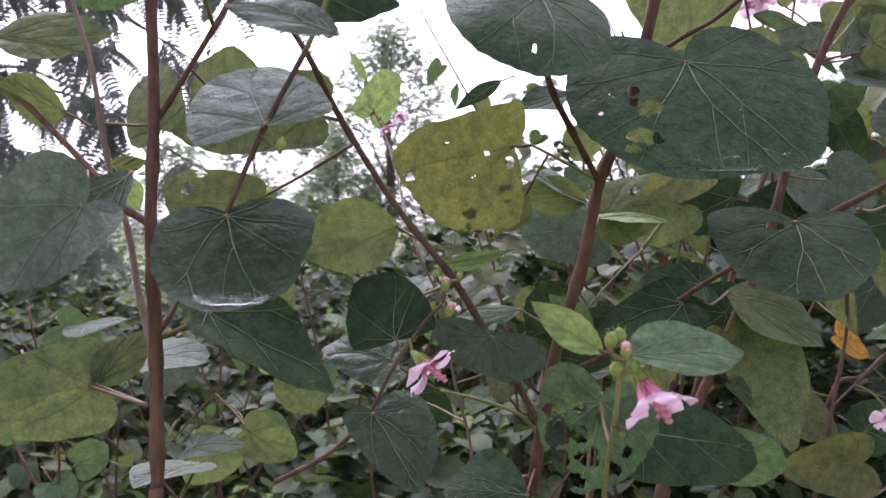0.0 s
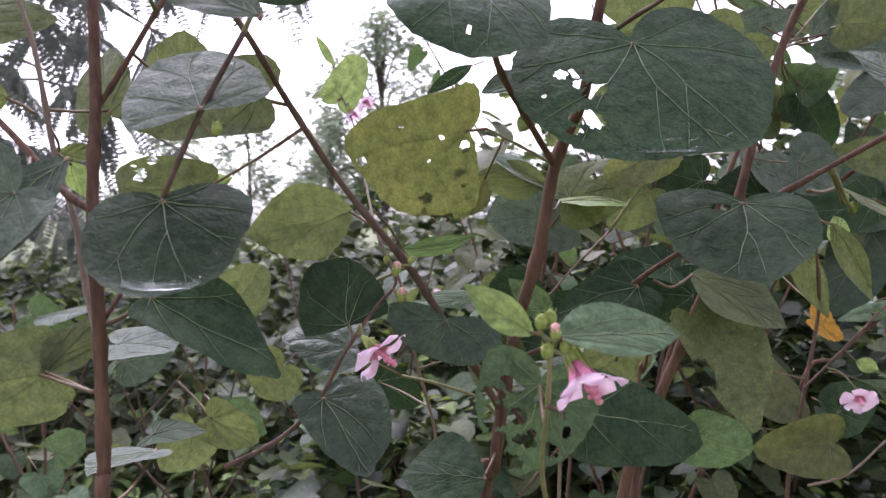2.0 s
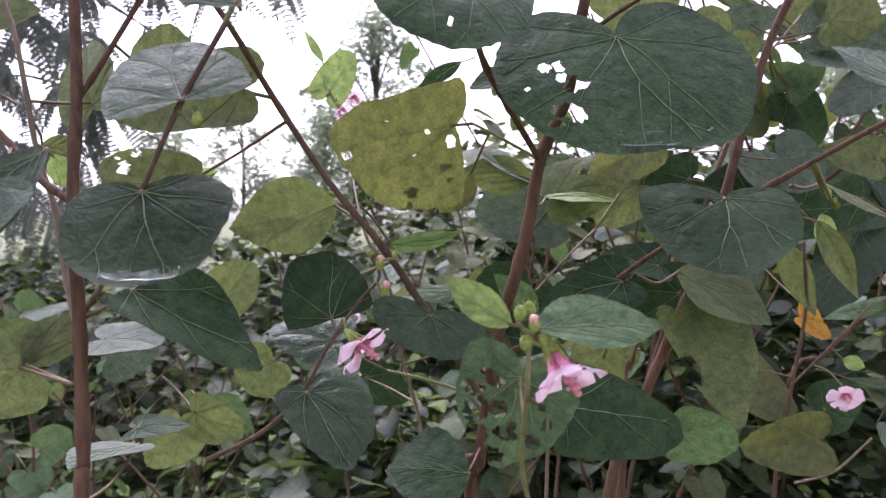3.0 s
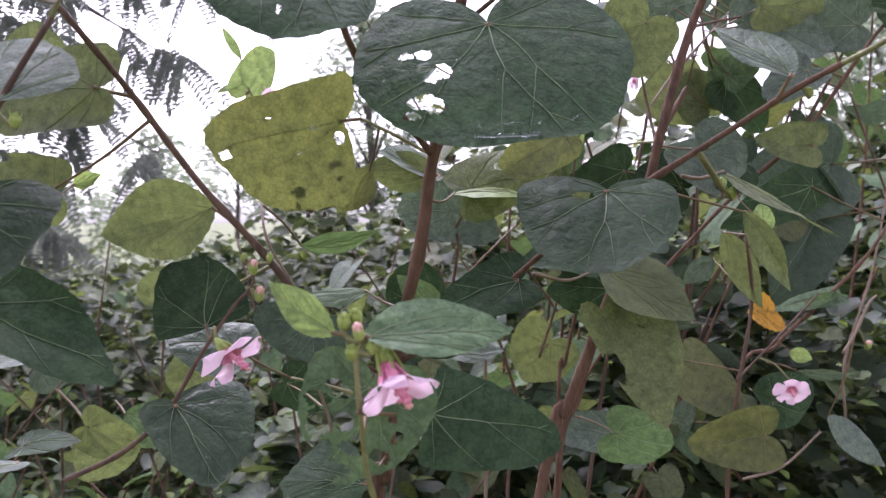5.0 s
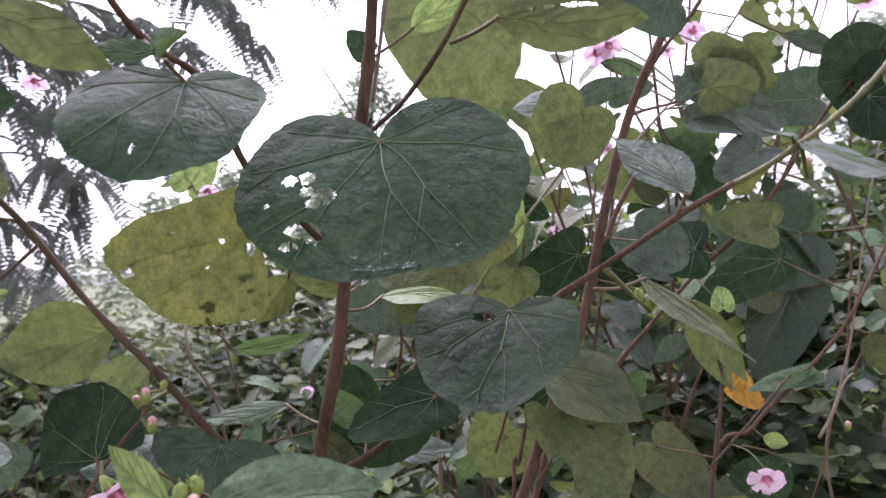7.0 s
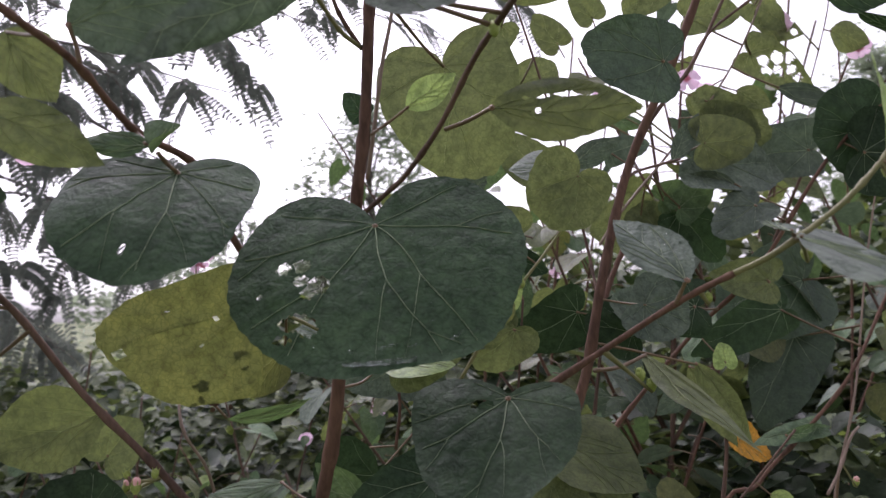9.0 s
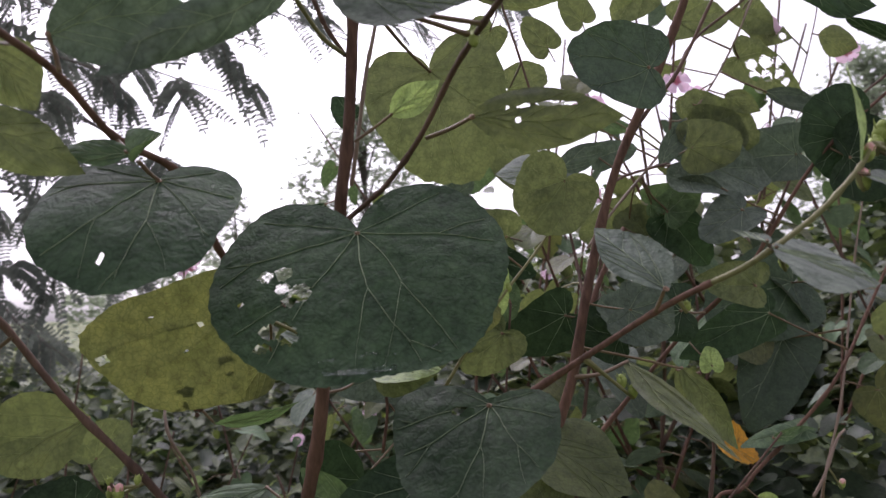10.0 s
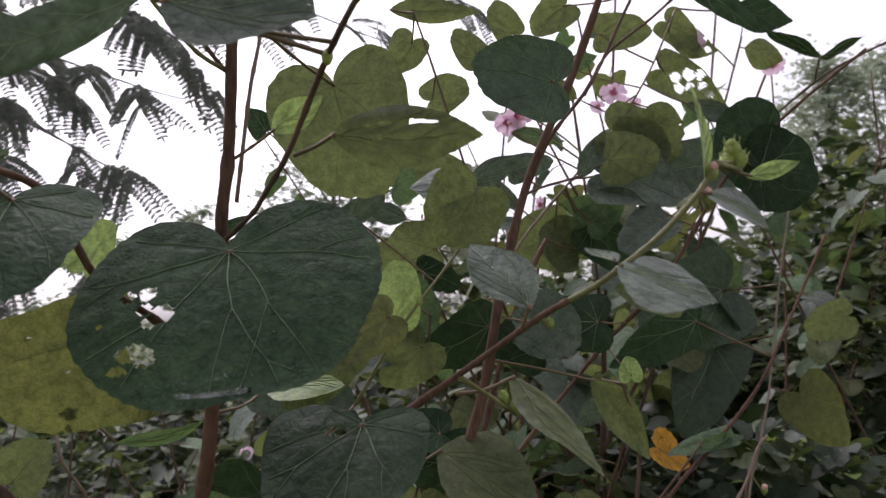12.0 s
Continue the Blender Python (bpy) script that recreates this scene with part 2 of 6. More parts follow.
ROUND = [(0, 1.0), (12, 1.0), (28, 1.02), (48, 1.06), (70, 1.05), (90, 1.0), (105, 0.93), (120, 0.81), (133, 0.64), (145, 0.44), (156, 0.25), (168, 0.1), (180, 0.03)]
CORDATE = [(0, 1.0), (12, 1.0), (28, 1.02), (48, 1.06), (70, 1.05), (90, 1.0), (102, 0.93), (114, 0.81), (126, 0.63), (138, 0.43), (150, 0.24), (162, 0.09), (180, 0.02)]
HEART = [(0, 1.0), (10, 0.96), (25, 0.94), (45, 0.94), (68, 0.95), (90, 0.95), (108, 0.91), (125, 0.78), (142, 0.54), (160, 0.28), (180, 0.05)]


def outline(shape, length, half, sectors, teeth, rng, lean=0.0, back=1.0, lobes=(1.0, 1.0)):
    """The edge of a blade, joint at the origin, tip on +y; lobes sizes the two back lobes."""
    pts = []
    if shape == "oval":
        for k in range(sectors):
            u = k / sectors * 2
            s, sg = (u, 1) if u <= 1 else (2 - u, -1)
            s = 0.5 - 0.5 * math.cos(math.pi * s)
            w = (math.sin(math.pi * s ** 0.85) ** 0.9) * (1 - 0.12 * s)
            pts.append(np.array((sg * half * w, length * s)))
    else:
        table = {"round": ROUND, "cordate": CORDATE, "heart": HEART}[shape]
        deg, fac = [a for a, _ in table], [f for _, f in table]
        wide = max(f * math.sin(radians(a)) for a, f in table)
        skew = rng.uniform(-0.06, 0.06)
        for k in range(sectors):
            th = (k + 0.5) / sectors * 360 - 180
            f = np.interp(abs(th), deg, fac) * (1 + (skew if th > 0 else -skew) * min(abs(th) / 90, 1))
            f *= 1 + (lobes[0 if th > 0 else 1] - 1) * min(max((abs(th) - 60) / 50, 0), 1)
            f *= 1 + 0.025 * math.sin(3 * radians(th) + skew * 90) + 0.018 * math.sin(7 * radians(th) + skew * 50)
            pts.append(np.array((math.sin(radians(th)) * f * half / wide, math.cos(radians(th)) * f * (length if abs(th) < 90 else half / wide * 0.95 * back))))
    pts = [np.array((p[0] * (1 + lean if p[0] > 0 else 1 - lean), p[1])) for p in pts]
    mid = np.mean(pts, axis=0)
    for k in range(sectors):
        tooth = (0.0, 0.5, 1.0, 0.4)[k % 4] * teeth
        pts[k] = pts[k] + (pts[k] - mid) * (tooth + rng.uniform(-0.3, 0.3) * teeth)
    return pts


def vein_lines(shape, length, half, edge):
    """Main and side veins as polylines in the blade's plane."""
    ctr = np.mean(edge, axis=0)
    lines = []
    rel = np.array(edge) - ctr
    turn, far = np.arctan2(rel[:, 0], rel[:, 1]), np.hypot(rel[:, 0], rel[:, 1])
    order = np.argsort(turn)
    turn, far = turn[order], far[order]

    def inside(p):
        d = p - ctr
        return math.hypot(d[0], d[1]) < 0.93 * np.interp(math.atan2(d[0], d[1]), turn, far, period=2 * math.pi)

    vr = random.Random(int(length * 1e6))

    def grow(p, ang, bend, reach, w0, side_step, level):
        pts, step, travelled = [p], length * 0.035, 0.0
        nxt, sg = side_step * vr.uniform(0.8, 1.3), vr.choice((-1, 1))
        while travelled < reach and (travelled < 0.2 * length and level == 0 or inside(pts[-1] + 0.02 * length * np.array((math.sin(ang), math.cos(ang))))) and len(pts) < 60:
            ang += bend * step / length + vr.uniform(-0.07, 0.07)
            pts.append(pts[-1] + step * np.array((math.sin(ang), math.cos(ang))))
            travelled += step
            if level < 1 and travelled > nxt:
                nxt += side_step
                sg = -sg
                ang -= sg * 0.16
                grow(pts[-1], ang + sg * 0.68, -sg * 0.5, reach * 0.55, w0 * 0.5, side_step, level + 1)
        if len(pts) > 1:
            lines.append((pts, w0))

    w = 0.00019 * (length / 0.05) ** 0.5
    o = np.array((0.0, 0.002 * length))
    if shape == "oval":
        grow(o, 0, 0, length * 0.94, w, length * 0.11, 0)
        for s in (-1, 1):
            grow(o + np.array((0, 0.04 * length)), s * 0.5, -s * 0.55, length * 0.7, w * 0.6, length * 0.3, 1)
    else:
        grow(o, 0.0, 0.08, length * 0.93, w, length * 0.4, 0)
        for s in (-1, 1):
            grow(o, s * 0.66, -s * 0.14, length, w * 0.85, length * 0.5, 0)
            grow(o, s * 1.32, s * 0.12, length, w * 0.62, length * 0.5, 0)
            grow(o, s * 2.0, s * 0.35, length * 0.8, w * 0.35, length * 0.35, 1)
    return lines


def blade(shape, length, half, fold=0.0, curl=0.0, cup=0.0, pucker=0.0004, wave=0.03, holes=(), rings=16, sectors=96, teeth=0.02, seed=0, rim=0.0, lean=0.0, back=1.0, lobes=(1.0, 1.0)):
    """Blade and veins of one leaf as two meshes, joint at the origin, tip on +y, upper side +z."""
    rng = random.Random(seed)
    nprng = np.random.RandomState(seed)
    edge = outline(shape, length, half, sectors, teeth, rng, lean, back, lobes)
    lines = vein_lines(shape, length, half, edge)
    segs = np.array([(a, b) for pts, _ in lines for a, b in zip(pts, pts[1:])])
    ph = nprng.uniform(0, 6.28, 6)

    def height(x, y, near):
        e = math.sqrt((x / half) ** 2 + (y / length) ** 2)
        z = fold * abs(x) + curl * y * abs(y) / length + cup * x * x / half
        z += wave * length * e * e * (math.sin(3.1 * x / half + ph[0] + 2 * y / length) * 0.5 + math.sin(5.3 * y / length + ph[1]) * 0.35)
        z += pucker * 0.6 * near + pucker * 0.6 * noise.noise(Vector((x * 160, y * 160, ph[2])))
        if rim:
            z += rim * length * max(0.0, y / length - 0.72) ** 2 * 8
        return z

    def nearness(pts):
        """How far from the nearest vein each place lies: 0 on a vein, towards 1 between them."""
        out = np.full(len(pts), 1e9)
        for a, b in segs:
            d = b - a
            t = np.clip((pts - a) @ d / max(d @ d, 1e-12), 0, 1)
            out = np.minimum(out, ((pts - a - t[:, None] * d) ** 2).sum(1))
        return 1 - np.exp(-out / (0.04 * length) ** 2)

    ctr = np.array((0.0, 0.001)) if shape != "oval" else np.array((0.0, 0.3 * length))
    flat = np.concatenate([ctr + (np.array(edge) - ctr) * (i / rings) for i in range(1, rings + 1)])
    verts = [(ctr[0], ctr[1], height(*ctr, 0))]
    verts += [(x, y, height(x, y, q)) for (x, y), q in zip(flat, nearness(flat))]
    faces = [(0, 1 + k, 1 + (k + 1) % sectors) for k in range(sectors)]
    for i in range(1, rings):
        a, b = 1 + (i - 1) * sectors, 1 + i * sectors
        faces += [(a + k, b + k, b + (k + 1) % sectors, a + (k + 1) % sectors) for k in range(sectors)]

    def gone(x, y):
        for hx, hy, rx, ry in holes:
            wob = 1 + 0.35 * noise.noise(Vector((x * 350, y * 350, hx * 90)))
            if ((x - hx) / rx) ** 2 + ((y - hy) / ry) ** 2 < wob:
                return True
        return False

    if holes:
        faces = [f for f in faces if not gone(sum(verts[i][0] for i in f) / len(f), sum(verts[i][1] for i in f) / len(f))]
    surf = mesh_of("blade", verts, faces)
    vv, vf = [], []
    for pts, w in lines:
        start = len(vv)
        n = len(pts)
        for i, p in enumerate(pts):
            d = pts[min(i + 1, n - 1)] - pts[max(i - 1, 0)]
            d = d / (np.linalg.norm(d) + 1e-9)
            s = np.array((d[1], -d[0])) * w * (1 - 0.8 * i / (n - 1))
            z = height(p[0], p[1], 0)
            for q, dz in ((p - s, 0.0), (p, 0.0001 + w * 0.6), (p + s, 0.0), (p, -0.0001 - w * 0.6)):
                vv.append((q[0], q[1], z + dz + 0.35 * pucker))
            if i:
                a = start + (i - 1) * 4
                c = pts[i]
                if not (holes and gone(c[0], c[1])):
                    vf += [(a + k, a + 4 + k, a + 4 + (k + 1) % 4, a + (k + 1) % 4) for k in range(4)]
    return surf, mesh_of("veins", vv, vf)


def basis(joint, tip, side):
    y = (Vector(tip) - Vector(joint)).normalized()
    x = Vector(side) - Vector(joint)
    x = (x - y * x.dot(y)).normalized()
    z = x.cross(y)
    return Matrix(((x.x, y.x, z.x, joint[0]), (x.y, y.y, z.y, joint[1]), (x.z, y.z, z.z, joint[2]), (0, 0, 0, 1)))


COUNT = [0]


def blotch(ob, x, y, rx, ry, seed):
    """A dead brown patch on a blade, a hair above it."""
    co = [v.co for v in ob.data.vertices]
    pts = [(x, y)] + [(x + rx * math.cos(k * 0.524) * (1 + 0.35 * math.sin(seed + k * 2.3)), y + ry * math.sin(k * 0.524) * (1 + 0.35 * math.cos(seed + k * 1.7))) for k in range(12)]
    verts = []
    for px, py in pts:
        near = sorted(co, key=lambda c: (c.x - px) ** 2 + (c.y - py) ** 2)[:3]
        verts.append((px, py, max(c.z for c in near) + 0.0003))
    return part("brown_spot", mesh_of("spot", verts, [(0, 1 + k, 1 + (k + 1) % 12) for k in range(12)]), SPOT, ob)


def water(ob, spots, r):
    """A bead of rainwater lying along places of a leaf, given in its own plane."""
    co = [v.co for v in ob.data.vertices]
    line = []
    for x, y in spots:
        v = min(co, key=lambda c: (c.x - x) ** 2 + (c.y - y) ** 2)
        line.append((x, y, v.z + r * 0.95))
    return part("water_bead", tube(line, r * 0.6, r, 5, 8, seed=len(line)), WATER, ob, "clear bead of rainwater")


def drop(ob, x, y, r):
    co = [v.co for v in ob.data.vertices]
    v = min(co, key=lambda c: (c.x - x) ** 2 + (c.y - y) ** 2)
    verts, faces = [(v.x, v.y, v.z + r * 0.8)], []
    for i, (a, h) in enumerate(((0.6, 0.65), (0.95, 0.3), (1.0, -0.1))):
        verts += [(v.x + r * a * math.cos(k * 0.785), v.y + r * a * math.sin(k * 0.785), v.z + r * h) for k in range(8)]
    faces = [(0, 1 + k, 1 + (k + 1) % 8) for k in range(8)]
    for i in (0, 1):
        faces += [(1 + i * 8 + k, 9 + i * 8 + k, 9 + i * 8 + (k + 1) % 8, 1 + i * 8 + (k + 1) % 8) for k in range(8)]
    return part("raindrop", mesh_of("drop", verts, faces), WATER, ob)



def leaf(plant, kind, shape, joint, tip, side, stalk=None, holes=(), label="", **form):
    """One leaf: blade, veins and petiole. side is a point level with its widest place."""
    COUNT[0] += 1
    m = basis(joint, tip, side)
    length = (Vector(tip) - Vector(joint)).length
    half = abs((m.inverted() @ Vector(side)).x)
    form.setdefault("seed", COUNT[0])
    shape_rng = random.Random(COUNT[0] * 7 + 3)
    for key, low, high in (("fold", -0.08, 0.18), ("curl", -0.25, 0.05), ("wave", 0.03, 0.08), ("pucker", 0.0004, 0.0008)):
        form.setdefault(key, shape_rng.uniform(low, high))
    surf, ribs = blade(shape, length, half, holes=holes, **form)
    ob = part("leaf", surf, MAT[kind], plant, label)
    ob.matrix_basis = m
    part("midrib", ribs, VEIN_OF[kind], ob)
    if length > 0.034:
        dome = lathe([(0.001, -0.0001), (0.0008, 0.0002), (0.0003, 0.0004)], 8)
        part("leaf_joint", dome, VEIN_RED, ob).location = (0, 0.0006, 0.0003)
    if stalk:
        a, b = Vector((0, 0.001, 0.0007)), m.inverted() @ Vector(stalk)
        bow = (a + b) / 2 + Vector((0, 0.0, -0.06 * (b - a).length))
        part("petiole", tube([a, bow, b], 0.0004 + 0.0045 * length, 0.0005 + 0.006 * length, 4, 6, seed=COUNT[0]), PETIOLE, ob)
    return ob


def stem(plant, name, points, r0, r1, material, knots=0.25, steps=6, sides=10, label=""):
    COUNT[0] += 1
    return part(name, tube(points, r0, r1, steps, sides, knots, COUNT[0]), material, plant, label)


def petal_mesh(size, seed, spread):
    """An obovate petal, narrow at its claw, flaring out from the calyx and bending back."""
    verts, faces = [], []
    n, c = 14, 9
    ph = seed * 1.7
    for i in range(n + 1):
        s = i / n
        w = size * (0.12 + 0.43 * s ** 1.1)
        if s > 0.72:
            w *= math.sqrt(max(0.03, 1 - ((s - 0.72) / 0.285) ** 2))
        for k in range(c):
            u = k / (c - 1) * 2 - 1
            r = size * s * (1 + 0.05 * math.sin(2 * u + ph) - 0.04 * (1 - abs(u)) * s)
            out = r * (0.3 + 0.7 * spread)
            z = size * (0.26 * min(s, 0.3) / 0.3 + (0.9 - spread) * 0.9 * s - 0.22 * s * s + 0.16 * u * u * s + 0.04 * math.sin(3 * u + ph) * s)
            verts.append((u * w + 0.14 * size * s * s * math.sin(ph), out, z))
    for i in range(n):
        for k in range(c - 1):
            a = i * c + k
            faces.append((a, a + 1, a + c + 1, a + c))
    return mesh_of("petal", verts, faces)


def lathe(profile, sides=10):
    """A round body about z, from rows of radius and height."""
    verts, faces = [], []
    for i, (r, z) in enumerate(profile):
        verts += [(r * math.cos(2 * math.pi * k / sides), r * math.sin(2 * math.pi * k / sides), z) for k in range(sides)]
        if i:
            a, b = (i - 1) * sides, i * sides
            faces += [(a + k, a + (k + 1) % sides, b + (k + 1) % sides, b + k) for k in range(sides)]
    faces += [tuple(range(sides))[::-1], tuple(range(len(verts) - sides, len(verts)))]
    return mesh_of("lathe", verts, faces)


def sepals(base, size, spread):
    for i in range(5):
        a = 2 * math.pi * (i + 0.5) / 5
        d = Vector((math.cos(a), math.sin(a), 0))
        part("sepal", tube([d * 0.14 * size + Vector((0, 0, -0.2 * size)), d * (0.2 + 0.2 * spread) * size + Vector((0, 0, 0.1 * size)), d * (0.2 + 0.45 * spread) * size + Vector((0, 0, 0.5 * size))],
                           0.09 * size, 0.02 * size, 3, 6), CALYX, base)


def flower(plant, at, facing, size=0.0125, spread=0.7, roll=0.0, label=""):
    """Five petals round a stamen column, in a green calyx."""
    COUNT[0] += 1
    q = Vector(facing).normalized().to_track_quat("Z", "Y").to_matrix().to_4x4()
    base = part("flower", lathe([(0.045 * size, -0.34 * size), (0.1 * size, -0.24 * size), (0.13 * size, -0.08 * size), (0.14 * size, 0.1 * size)]), CALYX, plant, label)
    base.matrix_basis = Matrix.Translation(at) @ q @ pose(0, 0, 0, 0, 0, roll)
    for i in range(5):
        p = part("petal", petal_mesh(size * (0.94 + 0.04 * ((i * 2) % 5)), COUNT[0] + i, spread * (0.82 + 0.09 * ((i * 3) % 5))), PETAL, base)
        p.data.materials.append(PETAL_EYE)
        for f in p.data.polygons:
            if f.index < 32:
                f.material_index = 1
        p.matrix_basis = pose(0, 0, 0.0004 * i, 0, 0, 72 * i + 5 * math.sin(3 * i + roll))
    column = part("stamen_column", tube([(0, 0, 0), (0.0004, 0.0003, 0.45 * size), (0.001, 0.0008, 0.86 * size)], 0.06 * size, 0.075 * size, 4, 8, 0.3, COUNT[0]), STAMEN, base)
    r = random.Random(COUNT[0])
    for i in range(9):
        a, z = 2.4 * i, size * (0.5 + 0.036 * i)
        bead = part("anther", lathe([(0.01 * size, -0.04 * size), (0.042 * size, -0.01 * size), (0.038 * size, 0.025 * size), (0.01 * size, 0.045 * size)], 6), STAMEN, column)
        bead.location = (0.001 * z / size + 0.105 * size * math.cos(a), 0.0008 * z / size + 0.105 * size * math.sin(a), z + r.uniform(-0.02, 0.02) * size)
    part("stigma", lathe([(0.03 * size, 0.86 * size), (0.075 * size, 0.89 * size), (0.06 * size, 0.94 * size), (0.01 * size, 0.96 * size)], 8), BUD, column).location = (0.001, 0.0008, 0)
    sepals(base, size * 0.62, 0.35)
    return base


def bud(plant, at, size=0.0032, facing=(0, -0.3, 1), pink=True):
    """A rolled flower bud, pink at its tip or still green, among pointed sepals."""
    COUNT[0] += 1
    b = part("bud", lathe([(0.22 * size, -size), (0.5 * size, -0.6 * size), (0.62 * size, -0.1 * size), (0.5 * size, 0.3 * size)], 8), CALYX, plant)
    b.matrix_basis = Matrix.Translation(at) @ Vector(facing).normalized().to_track_quat("Z", "Y").to_matrix().to_4x4() @ pose(0, 0, 0, 14 * math.sin(COUNT[0]), 14 * math.cos(3 * COUNT[0]), 40 * COUNT[0])
    part("tip", lathe([(0.45 * size, 0.1 * size), (0.52 * size, 0.4 * size), (0.47 * size, 0.75 * size), (0.27 * size, 0.98 * size), (0.04 * size, 1.06 * size)] if pink else
                      [(0.4 * size, 0.1 * size), (0.42 * size, 0.35 * size), (0.2 * size, 0.62 * size), (0.03 * size, 0.7 * size)], 10), BUD if pink else CALYX, b)
    sepals(b, size * (1.75 if pink else 1.5), 0.25 if pink else 0.45)
    return b


def shrub(x, y, label):
    ob = new("flowering_shrub")
    ob.location = (x, y, 0)
    bpy.context.view_layer.update()
    return tagged(ob, label, "shrub", "flowering shrubs")


# ---- the near shrubs ----
centre = shrub(0.09, 0.40, "tall flowering shrub with heart-shaped dark leaves and pink flowers")
left = shrub(-0.075, 0.31, "slender reddish-stemmed shrub with olive and grey-green leaves")
right = shrub(0.2, 0.46, "spreading flowering shrub with insect-eaten olive leaves")

# stems and branches
stem(left, "stem", [(-0.0777, 0.3009, 0.0000), (-0.0777, 0.2909, 0.4174), (-0.0777, 0.2709, 0.8348), (-0.0783, 0.2718, 0.8874), (-0.0800, 0.2725, 0.9350), (-0.0824, 0.2730, 0.9742), (-0.0858, 0.2816, 1.0147), (-0.0914, 0.2892, 1.0659), (-0.0955, 0.2948, 1.1103)], 0.0026, 0.0018, BARK, 0.20, label="upright reddish-brown woody stem")
stem(left, "branch", [(-0.0825, 0.2740, 0.9738), (-0.0980, 0.2806, 0.9821), (-0.1167, 0.2873, 0.9988), (-0.1371, 0.2919, 1.0165), (-0.1603, 0.2964, 1.0361)], 0.0014, 0.0010, BARK, 0.25)
stem(left, "branch", [(-0.0833, 0.2773, 0.9300), (-0.0932, 0.2873, 0.9488), (-0.1005, 0.2934, 0.9716), (-0.1099, 0.2974, 0.9942), (-0.1184, 0.2998, 1.0326), (-0.1237, 0.2999, 1.0501), (-0.1305, 0.3000, 1.0719)], 0.0013, 0.0008, TWIG_PALE, 0.25)
stem(left, "branch", [(-0.0855, 0.2815, 1.0103), (-0.0806, 0.2848, 1.0204), (-0.0651, 0.2898, 1.0511), (-0.0565, 0.2904, 1.0663), (-0.0466, 0.2910, 1.0831)], 0.0011, 0.0008, BARK, 0.25)
stem(left, "branch", [(-0.0801, 0.2735, 0.9356), (-0.0782, 0.2827, 0.9444), (-0.0801, 0.2978, 0.9543), (-0.0836, 0.3179, 0.9665)], 0.0010, 0.0008, BARK, 0.25)
stem(centre, "stem", [(0.0564, 0.4052, 0.0000), (0.0564, 0.3952, 0.4087), (0.0564, 0.3752, 0.8173), (0.0605, 0.3709, 0.8524), (0.0680, 0.3622, 0.9157), (0.0783, 0.3532, 0.9593), (0.0847, 0.3481, 0.9991), (0.0942, 0.3398, 1.0245), (0.0954, 0.3215, 1.0479), (0.0999, 0.3172, 1.0764), (0.1035, 0.3112, 1.1123), (0.1066, 0.3034, 1.1462)], 0.0035, 0.0019, BARK, 0.18, label="main reddish-brown woody stem with old leaf scars")
stem(centre, "branch", [(0.0842, 0.3480, 0.9978), (0.0684, 0.3278, 1.0174), (0.0563, 0.3086, 1.0329), (0.0469, 0.2957, 1.0596), (0.0367, 0.2720, 1.0670), (0.0306, 0.2518, 1.0802), (0.0236, 0.2391, 1.0869), (0.0107, 0.2259, 1.0982)], 0.0015, 0.0010, BARK, 0.25)
stem(centre, "branch", [(0.0618, 0.3635, 0.8856), (0.0463, 0.3464, 0.9133), (0.0311, 0.3313, 0.9382), (0.0182, 0.3232, 0.9581), (-0.0034, 0.3159, 0.9848), (-0.0235, 0.3067, 1.0162), (-0.0320, 0.2837, 1.0356), (-0.0412, 0.2756, 1.0494), (-0.0521, 0.2704, 1.0621)], 0.0017, 0.0009, TWIG, 0.25)
stem(centre, "petiole", [(-0.0484, 0.2507, 0.9776), (-0.0384, 0.2550, 1.0047), (-0.0276, 0.2638, 1.0319)], 0.0008, 0.0009, TWIG, 0.25)
stem(centre, "shoot", [(-0.0280, 0.2637, 1.0309), (-0.0223, 0.2631, 1.0438), (-0.0180, 0.2635, 1.0587), (-0.0148, 0.2638, 1.0717)], 0.0009, 0.0008, SHOOT, 0.25)
stem(centre, "branch", [(0.0952, 0.3218, 1.0437), (0.1089, 0.3113, 1.0520), (0.1165, 0.2961, 1.0550), (0.1280, 0.2822, 1.0663), (0.1384, 0.2691, 1.0812), (0.1449, 0.2557, 1.0866), (0.1513, 0.2433, 1.0911), (0.1570, 0.2331, 1.0946)], 0.0009, 0.0009, TWIG, 0.25)
stem(centre, "branch", [(0.1004, 0.3138, 1.1050), (0.0945, 0.3060, 1.1137), (0.0909, 0.3002, 1.1226), (0.0830, 0.2938, 1.1379)], 0.0009, 0.0007, TWIG, 0.25)
stem(centre, "branch", [(0.0998, 0.3128, 1.1055), (0.0942, 0.3015, 1.1077), (0.0891, 0.2858, 1.1139), (0.0839, 0.2751, 1.1219)], 0.0008, 0.0007, SHOOT, 0.25)
stem(centre, "branch", [(0.0986, 0.3306, 1.0600), (0.1023, 0.3270, 1.0788), (0.1063, 0.3251, 1.1023), (0.1108, 0.3236, 1.1215), (0.1152, 0.3215, 1.1471)], 0.0008, 0.0007, TWIG_PALE, 0.25)
stem(centre, "branch", [(0.1008, 0.3184, 1.0735), (0.1089, 0.3191, 1.0790), (0.1154, 0.3188, 1.0836)], 0.0006, 0.0005, PETIOLE, 0.25)
stem(centre, "branch", [(0.0694, 0.3621, 0.9077), (0.0959, 0.3552, 0.9228), (0.1194, 0.3384, 0.9480), (0.1408, 0.3154, 0.9682), (0.1889, 0.2914, 1.0017), (0.2007, 0.2757, 1.0110), (0.2088, 0.2653, 1.0162)], 0.0013, 0.0009, BARK, 0.30)
